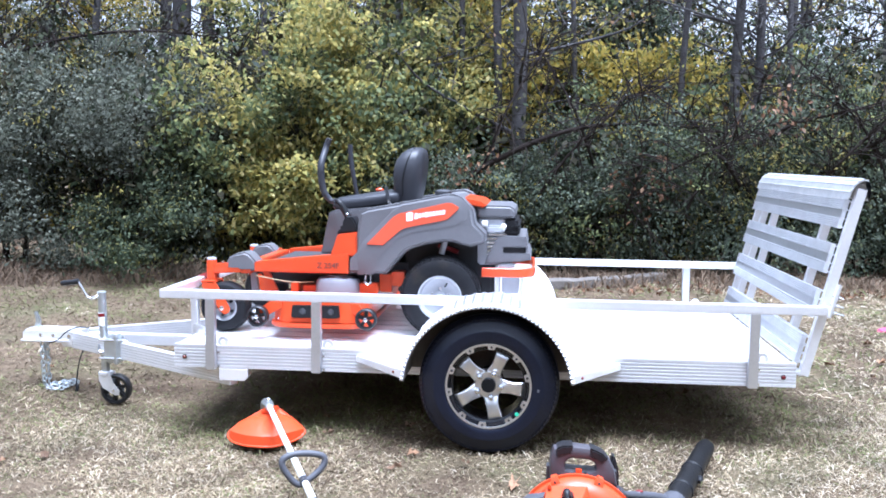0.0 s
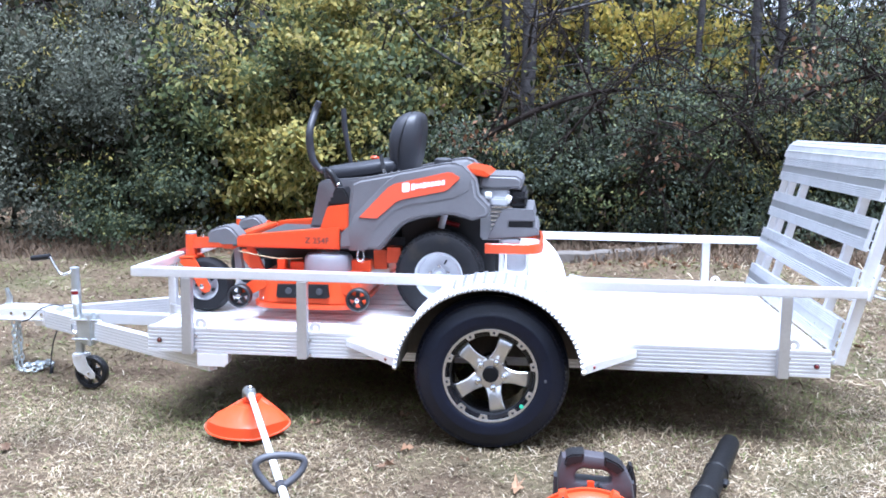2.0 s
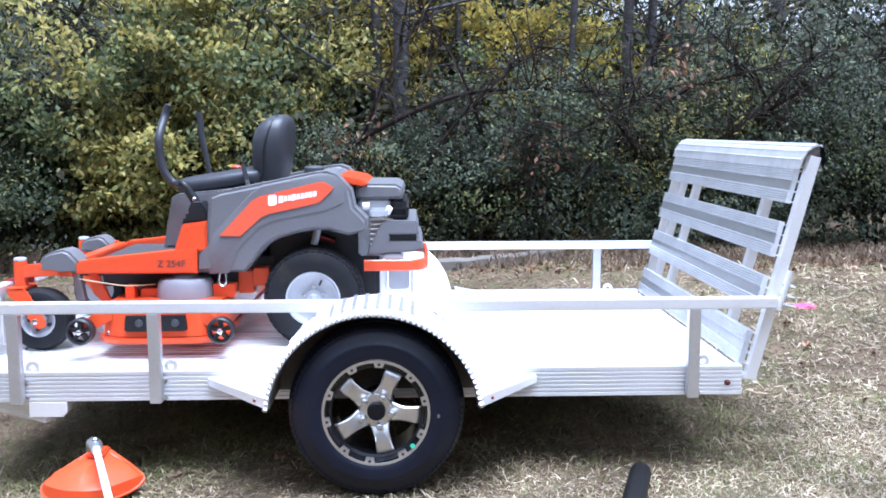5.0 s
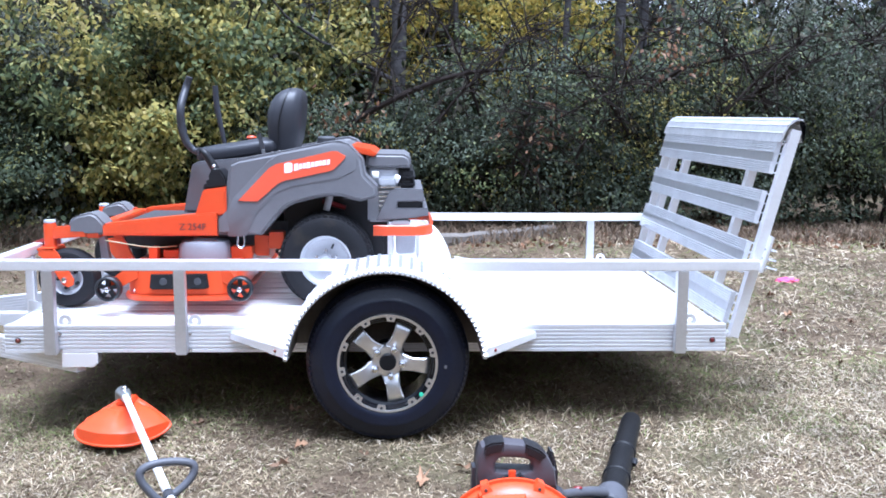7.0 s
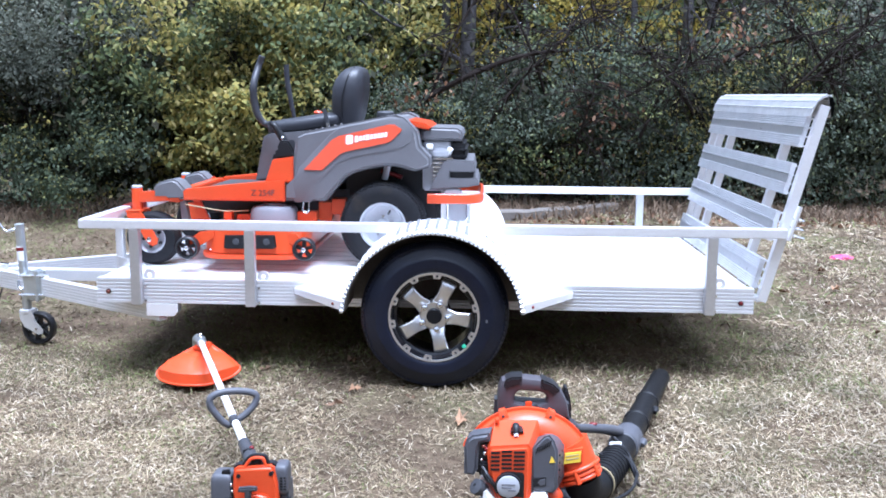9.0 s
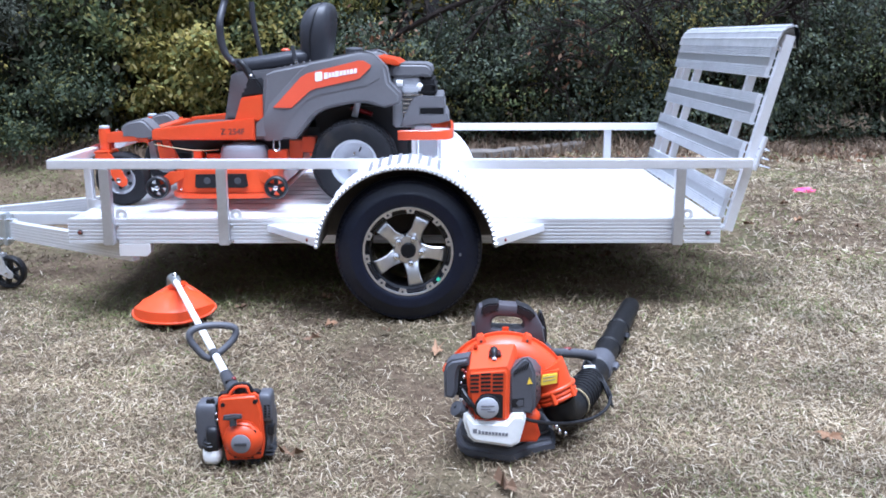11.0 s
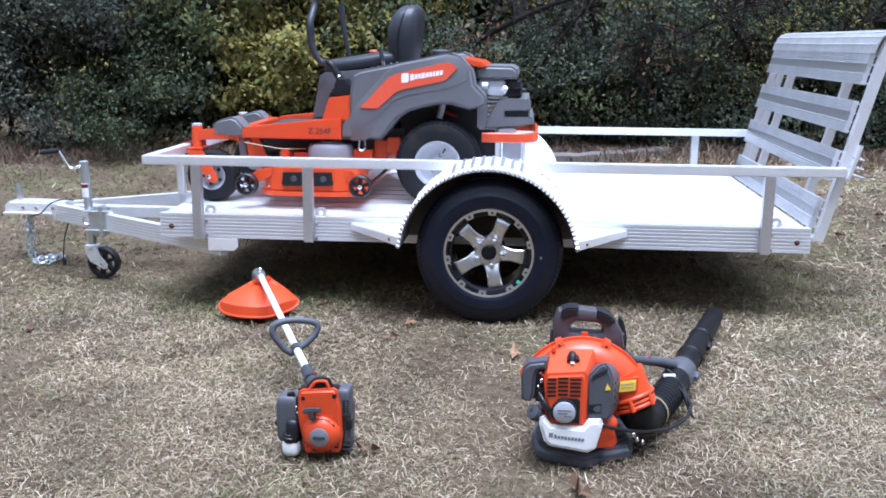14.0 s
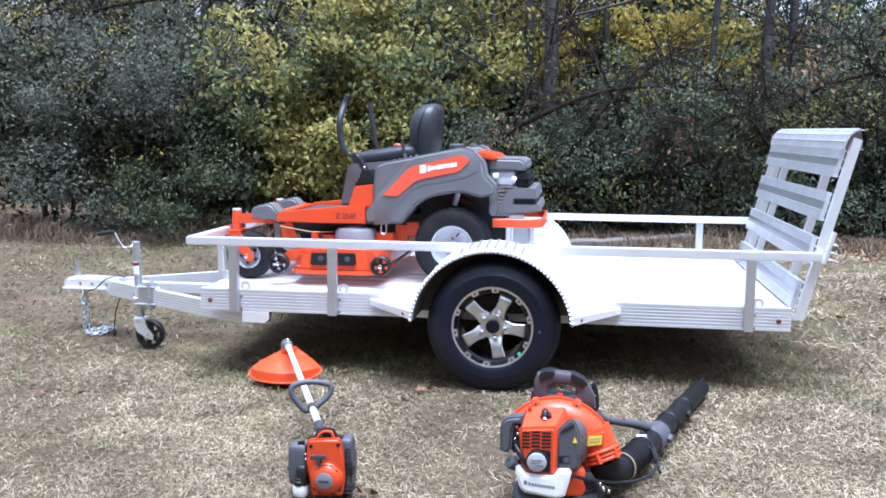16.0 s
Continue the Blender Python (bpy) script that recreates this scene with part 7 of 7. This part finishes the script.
seam = fresh()
rows = []
for a in range(158, 8, -5):
    d = (on_scroll(a) - VC).normalized()
    q = on_scroll(a)
    rows.append([seam.verts.new(v) for v in (q - d * 0.006 + Vector((0, -0.006, 0)), q + d * 0.007 + Vector((0, -0.005, 0)), q + d * 0.007 + Vector((0, 0.005, 0)), q - d * 0.006 + Vector((0, 0.006, 0)))])
for a, b in zip(rows, rows[1:]):
    skin(seam, a, b)
seam.faces.new(rows[0])
seam.faces.new(rows[-1])
part("seam_flange", seam, ORANGE_PL, fan)
for a in (152, 108, 66, 27):
    d = (on_scroll(a) - VC).normalized()
    t = Vector((-d.z, 0, d.x))
    bm = fresh()
    lo, hi = on_scroll(a, -0.016), on_scroll(a, 0.014)
    rws = [[bm.verts.new(c + t * (i * w) + Vector((0, j * h - 0.008, 0))) for i, j in ((-1, -1), (1, -1), (1, 1), (-1, 1))] for c, w, h in ((lo, 0.017, 0.024), ((lo + hi) / 2, 0.014, 0.021), (hi, 0.009, 0.013))]
    for p, q in zip(rws, rws[1:]):
        skin(bm, p, q)
    bm.faces.new(rws[0])
    bm.faces.new(rws[-1])
    c = part("clip", bm, ORANGE_PL, fan)
    part("clip_screw", cyl(fresh(), (lo + hi) / 2 + Vector((0, -0.031, 0)), (lo + hi) / 2 + Vector((0, -0.02, 0)), 0.004, n=8), GREY_D, c)
OUT = [(0.468, -1.558, 0.272), (0.49, -1.566, 0.228), (0.513, -1.578, 0.172)]
noz = part("outlet", tube(fresh(), OUT, [0.066, 0.062, 0.058], 24, 4), ORANGE_PL, blower, "orange outlet collar")
od = (Vector(OUT[2]) - Vector(OUT[1])).normalized()
for k, (s, r, h) in enumerate(((-0.036, 0.071, 0.006), (-0.02, 0.067, 0.005), (-0.006, 0.066, 0.006))):
    q = Vector(OUT[2]) + od * s
    part("collar_ring", lathe(fresh(), [(-h, 0.055), (-h, r - 0.003), (-h * 0.4, r), (h * 0.4, r), (h, r - 0.003), (h, 0.055)], q, od, 30, closed=True), ORANGE_PL, noz)
for a in (200, 262, 320):
    v = Vector((math.cos(radians(a)), math.sin(radians(a)), 0))
    v = (v - od * v.dot(od)).normalized()
    q = Vector(OUT[2]) - od * 0.02 + v * 0.066
    part("collar_lug", tube(fresh(), [q - od * 0.02, q + od * 0.02], [0.006, 0.008], 8), ORANGE_PL, noz)
part("label", prism(fresh(), [(0.454, 0.238), (0.457, 0.27), (0.503, 0.277), (0.502, 0.246)], -1.636, -1.632), YELLOW, fan, "yellow warning label")
part("label_pad", prism(fresh(), [(0.448, 0.232), (0.451, 0.276), (0.509, 0.284), (0.508, 0.24)], -1.632, -1.59, 0.004), ORANGE_PL, fan)
for k in range(2):
    part("label_bar", prism(fresh(), [(0.46, 0.25 + k * 0.01), (0.46, 0.253 + k * 0.01), (0.496, 0.26 + k * 0.01), (0.496, 0.257 + k * 0.01)], -1.6372, -1.635), TAN, fan)
# engine
cov = part("engine_cover", moulding([(0.257, 0.163), (0.236, 0.235), (0.229, 0.298), (0.238, 0.316), (0.344, 0.325), (0.353, 0.31), (0.352, 0.16)], [(0.25, 0.163), (0.232, 0.24), (0.236, 0.335), (0.252, 0.353), (0.376, 0.357), (0.386, 0.34), (0.386, 0.16)], BY - 0.025, BY + 0.1, 0.009, 3), ORANGE_PL, blower, "orange engine cover")
for k in range(5):
    for j, (x0, x1) in enumerate(((0.241, 0.266), (0.271, 0.3), (0.305, 0.336))):
        z = 0.25 + k * 0.0122 + (x0 - 0.24) * 0.05 + (0.003 if j == 1 else 0.0)
        part("grille_slot", prism(fresh(), [(x0, z), (x0, z + 0.0062), (x1, z + 0.007), (x1, z + 0.0008)], BY - 0.0268, BY - 0.018), BLACK, cov)
part("starter_recess", prism(fresh(), [(0.272, 0.178), (0.264, 0.215), (0.27, 0.243), (0.288, 0.249), (0.33, 0.246), (0.336, 0.24), (0.336, 0.17)], BY - 0.0272, BY - 0.018, 0.002), BLACK, cov)
part("starter_cup", lathe(fresh(), [(0, 0.037), (0.012, 0.037), (0.014, 0.033)], (0.291, BY - 0.024, 0.209), (0, -1, 0), 32), BLACK, cov)
part("starter_disc", lathe(fresh(), [(0.01, 0.032), (0.018, 0.032), (0.021, 0.027)], (0.291, BY - 0.024, 0.209), (0, -1, 0), 32), RIM_GREY, cov, "round grey badge")
for z, x0, x1 in ((0.217, 0.272, 0.31), (0.208, 0.272, 0.3), (0.2, 0.29, 0.312)):
    part("badge_bar", box(fresh(), x0, x1, BY - 0.0462, BY - 0.044, z - 0.002, z + 0.002), PULLEY, cov)
part("cover_groove", prism(fresh(), [(0.296, 0.3415), (0.3, 0.347), (0.33, 0.348), (0.334, 0.3435)], BY + 0.028, BY + 0.075, 0.001), BLACK, cov)
part("spark_cap", tube(fresh(), [(0.312, BY + 0.055, 0.338), (0.312, BY + 0.05, 0.354), (0.312, BY + 0.036, 0.355), (0.312, BY + 0.024, 0.343)], [0.011, 0.0125, 0.011, 0.008], 10, 4), BLACK, cov)
part("spark_boot", cyl(fresh(), (0.312, BY + 0.018, 0.334), (0.312, BY + 0.026, 0.341), 0.007, n=10), RIM_GREY, cov)
part("top_ridge", prism(fresh(), [(0.252, 0.352), (0.255, 0.364), (0.262, 0.366), (0.265, 0.354)], BY + 0.07, BY + 0.1, 0.002), ORANGE_PL, cov)
airb = part("air_filter_box", moulding([(0.165, 0.222), (0.163, 0.3), (0.17, 0.325), (0.186, 0.338), (0.236, 0.346), (0.238, 0.322), (0.212, 0.315), (0.206, 0.298), (0.203, 0.235), (0.192, 0.217)], [(0.17, 0.225), (0.168, 0.296), (0.176, 0.32), (0.192, 0.333), (0.245, 0.342), (0.245, 0.32), (0.222, 0.312), (0.214, 0.3), (0.21, 0.235), (0.197, 0.22)], BY + 0.006, BY + 0.075, 0.009), TOOL_GREY, blower, "grey air-filter box")
part("carburettor", box(fresh(), 0.2, 0.245, BY + 0.016, BY + 0.07, 0.215, 0.318, 0.008), BLACK, airb)
part("choke_knob", box(fresh(), 0.21, 0.236, BY - 0.004, BY + 0.02, 0.243, 0.262, 0.005), BLACK, airb)
for x, z, r, m in ((0.224, 0.285, 0.007, STEEL), (0.215, 0.266, 0.005, STEEL), (0.229, 0.298, 0.007, RED), (0.22, 0.306, 0.006, AMBER)):
    part("fitting", ball(fresh(), (x, BY + 0.012, z), r, 8), m, airb)
for k in range(2):
    part("hose", tube(fresh(), [(0.218, BY, 0.238 + 0.012 * k), (0.232, BY - 0.02, 0.222 + 0.012 * k), (0.25, BY - 0.026, 0.21), (0.262, BY - 0.022, 0.196 - 0.012 * k)], 0.006, 8, 4), BLACK, airb)
mufc = part("muffler_cover", moulding([(0.357, 0.182), (0.3545, 0.31), (0.37, 0.328), (0.39, 0.35), (0.404, 0.353), (0.416, 0.338), (0.428, 0.308), (0.43, 0.196), (0.418, 0.18)], [(0.365, 0.182), (0.362, 0.31), (0.38, 0.318), (0.402, 0.327), (0.417, 0.328), (0.437, 0.318), (0.454, 0.295), (0.456, 0.198), (0.444, 0.182)], BY - 0.014, BY + 0.07, 0.007), TOOL_GREY, blower, "grey vented muffler cover")
for k in range(6):
    x = 0.366 + k * 0.0072
    part("slot", prism(fresh(), [(x, 0.3 + k * 0.004), (x + 0.006, 0.318 + k * 0.004), (x + 0.0095, 0.318 + k * 0.004), (x + 0.0035, 0.3 + k * 0.004)], BY - 0.0162, BY - 0.008), BLACK, mufc)
part("outlet_slot", prism(fresh(), [(0.362, 0.2), (0.362, 0.226), (0.398, 0.23), (0.398, 0.204)], BY - 0.0165, BY - 0.008, 0.001), BLACK, mufc)
part("outlet_frame", prism(fresh(), [(0.382, 0.204), (0.374, 0.214), (0.382, 0.224), (0.396, 0.226), (0.396, 0.207)], BY - 0.018, BY - 0.008, 0.001), TOOL_GREY, mufc)
part("warning_sticker", prism(fresh(), [(0.406, 0.272), (0.412, 0.293), (0.422, 0.275)], BY - 0.0162, BY - 0.011), YELLOW, mufc, "yellow warning triangle")
for k in range(4):
    for j in range(2):
        z = 0.218 + k * 0.022
        part("side_vent", box(fresh(), 0.4295 + j * 0.009, 0.4385 + j * 0.009, BY + 0.008 + j * 0.034, BY + 0.022 + j * 0.034, z, z + 0.006), BLACK, mufc)
tank = part("fuel_tank", moulding([(0.221, 0.165), (0.222, 0.186), (0.234, 0.188), (0.256, 0.163), (0.346, 0.16), (0.364, 0.182), (0.396, 0.184), (0.403, 0.17), (0.385, 0.097), (0.363, 0.083), (0.252, 0.1), (0.236, 0.115)], [(0.21, 0.165), (0.212, 0.19), (0.226, 0.193), (0.25, 0.17), (0.35, 0.168), (0.368, 0.19), (0.402, 0.19), (0.412, 0.172), (0.4, 0.092), (0.37, 0.07), (0.245, 0.075), (0.226, 0.1)], BY - 0.034, BY + 0.09, 0.014, 4), WHITE_TANK, blower, "translucent white fuel tank")
part("mark", prism(fresh(), [(0.249, 0.129), (0.249, 0.142), (0.261, 0.142), (0.261, 0.128)], BY - 0.0352, BY - 0.03), PULLEY, tank, "grey mark")
for k in range(9):
    x, z = 0.265 + k * 0.0098, 0.126 - k * 0.0008
    part("mark_bar", prism(fresh(), [(x, z), (x, z + (0.013 if k == 0 else 0.0095)), (x + 0.0076, z + 0.0093), (x + 0.0076, z)], BY - 0.0352, BY - 0.03), PULLEY, tank)
cap = part("tank_cap", lathe(fresh(), [(0, 0.02), (0.018, 0.02), (0.02, 0.0235), (0.034, 0.0225), (0.036, 0.012)], (0.222, BY + 0.0, 0.18), (-0.55, -0.4, 0.45), 18), GREY_D, tank)
part("cap_grip", box(fresh(), 0.193, 0.212, BY - 0.018, BY - 0.01, 0.19, 0.208, 0.003), GREY_D, cap)
part("mount", ball(fresh(), (0.418, BY + 0.04, 0.15), 0.03, 16, (1.15, 1, 1.05)), ORANGE_PL, blower)
part("mount_foot", prism(fresh(), [(0.386, 0.078), (0.388, 0.13), (0.412, 0.16), (0.44, 0.14), (0.452, 0.1), (0.44, 0.078)], BY + 0.012, BY + 0.05, 0.008), ORANGE_PL, blower)
# flexible elbow and the two-piece tube
EL = [(0.51, -1.576, 0.182), (0.523, -1.565, 0.138), (0.552, -1.51, 0.11), (0.598, -1.41, 0.106), (0.635, -1.33, 0.108), (0.662, -1.25, 0.108)]
elbow = part("flex_hose", tube(fresh(), EL, [0.055, 0.052, 0.05, 0.05, 0.05, 0.049], 28, 8), HOSE, blower, "black ribbed elbow hose")
lin = curve_pts(EL, 8)
for i in range(20, len(lin) - 1, 2):
    d = (lin[i + 1] - lin[i - 1]).normalized()
    r = 0.0525 - 0.003 * i / len(lin)
    h = 0.003
    part("hose_ring", lathe(fresh(), [(-0.006, r - 0.006), (-0.003, r + h * 0.5), (0.003, r + h * 0.5), (0.006, r - 0.006)], lin[i], d, 28, closed=True), HOSE, elbow)
d = (lin[22] - lin[20]).normalized()
part("wire_clamp", lathe(fresh(), [(-0.0022, 0.048), (-0.0022, 0.0535), (0.0022, 0.0535), (0.0022, 0.048)], lin[21], d, 30, closed=True), TAN, elbow, "thin tan wire clamp")
P0, P1 = Vector((0.655, -1.268, 0.101)), Vector((1.022, -0.11, 0.055))
pd = (P1 - P0).normalized()
pipe = part("blower_tube", lathe(fresh(), [(0, 0.05), (0.02, 0.05), (0.03, 0.047), (0.45, 0.0445), (0.455, 0.049), (0.475, 0.049), (0.48, 0.0435), (0.74, 0.0425), (0.745, 0.0465), (0.77, 0.0465), (0.775, 0.0425), (1.15, 0.0415), (1.175, 0.04), (1.175, 0.036), (0.9, 0.036)], P0, pd, 32), HOSE, blower, "black tapered blower tube")
part("tube_collar", lathe(fresh(), [(0.16, 0.0465), (0.165, 0.0535), (0.2, 0.055), (0.28, 0.053), (0.285, 0.0465)], P0, pd, 28, closed=True), TOOL_GREY, pipe, "grey clamp collar")
for q, r in ((0.23, 0.06), (0.645, 0.048)):
    lc = P0 + pd * q + Vector((-pd.y, pd.x, 0)) * -r
    part("tube_latch", tube(fresh(), [lc - pd * 0.025, lc + Vector((0, 0, 0.006)), lc + pd * 0.025], [0.009, 0.015, 0.009], 8, 3), TOOL_GREY if q < 0.5 else BLACK, pipe)
part("strap_tag", prism(fresh(), [(0.638, 0.148), (0.64, 0.16), (0.678, 0.162), (0.68, 0.15)], -1.252, -1.238, 0.003), WHITE, pipe, "white strap tag")
part("control_arm", tube(fresh(), [(0.487, -1.40, 0.272), (0.52, -1.33, 0.238), (0.575, -1.24, 0.205), (0.635, -1.17, 0.178), (0.69, -1.10, 0.145)], [0.024, 0.014, 0.015, 0.0175, 0.02], 14, 5), TOOL_GREY, blower, "grey control handle")
part("arm_switch", ball(fresh(), (0.585, -1.228, 0.217), 0.009, 10, (1.6, 1, 0.5)), RED, blower)
part("strap", tube(fresh(), [(0.6, -1.32, 0.145), (0.65, -1.3, 0.15), (0.69, -1.3, 0.128), (0.71, -1.33, 0.09), (0.722, -1.36, 0.06)], [0.014, 0.018, 0.02, 0.02, 0.017], 8, 5, squash=0.3), BLACK, blower, "black webbing strap")
part("strap", tube(fresh(), [(0.662, -1.24, 0.156), (0.70, -1.24, 0.125), (0.717, -1.26, 0.08), (0.72, -1.3, 0.06)], 0.014, 8, 5, squash=0.3), BLACK, blower)
part("throttle_cable", tube(fresh(), [(0.40, -1.715, 0.165), (0.44, -1.70, 0.15), (0.5, -1.655, 0.125), (0.56, -1.59, 0.1), (0.63, -1.52, 0.085), (0.685, -1.45, 0.088), (0.708, -1.39, 0.1), (0.715, -1.34, 0.1), (0.69, -1.25, 0.14), (0.66, -1.2, 0.16)], 0.0055, 8, 6), BLACK, blower)
for q in ((0.5, -1.665, 0.118), (0.512, -1.655, 0.098), (0.53, -1.648, 0.088)):
    part("clip", ball(fresh(), q, 0.0055, 10, (1, 1, 1.5)), STEEL, blower)
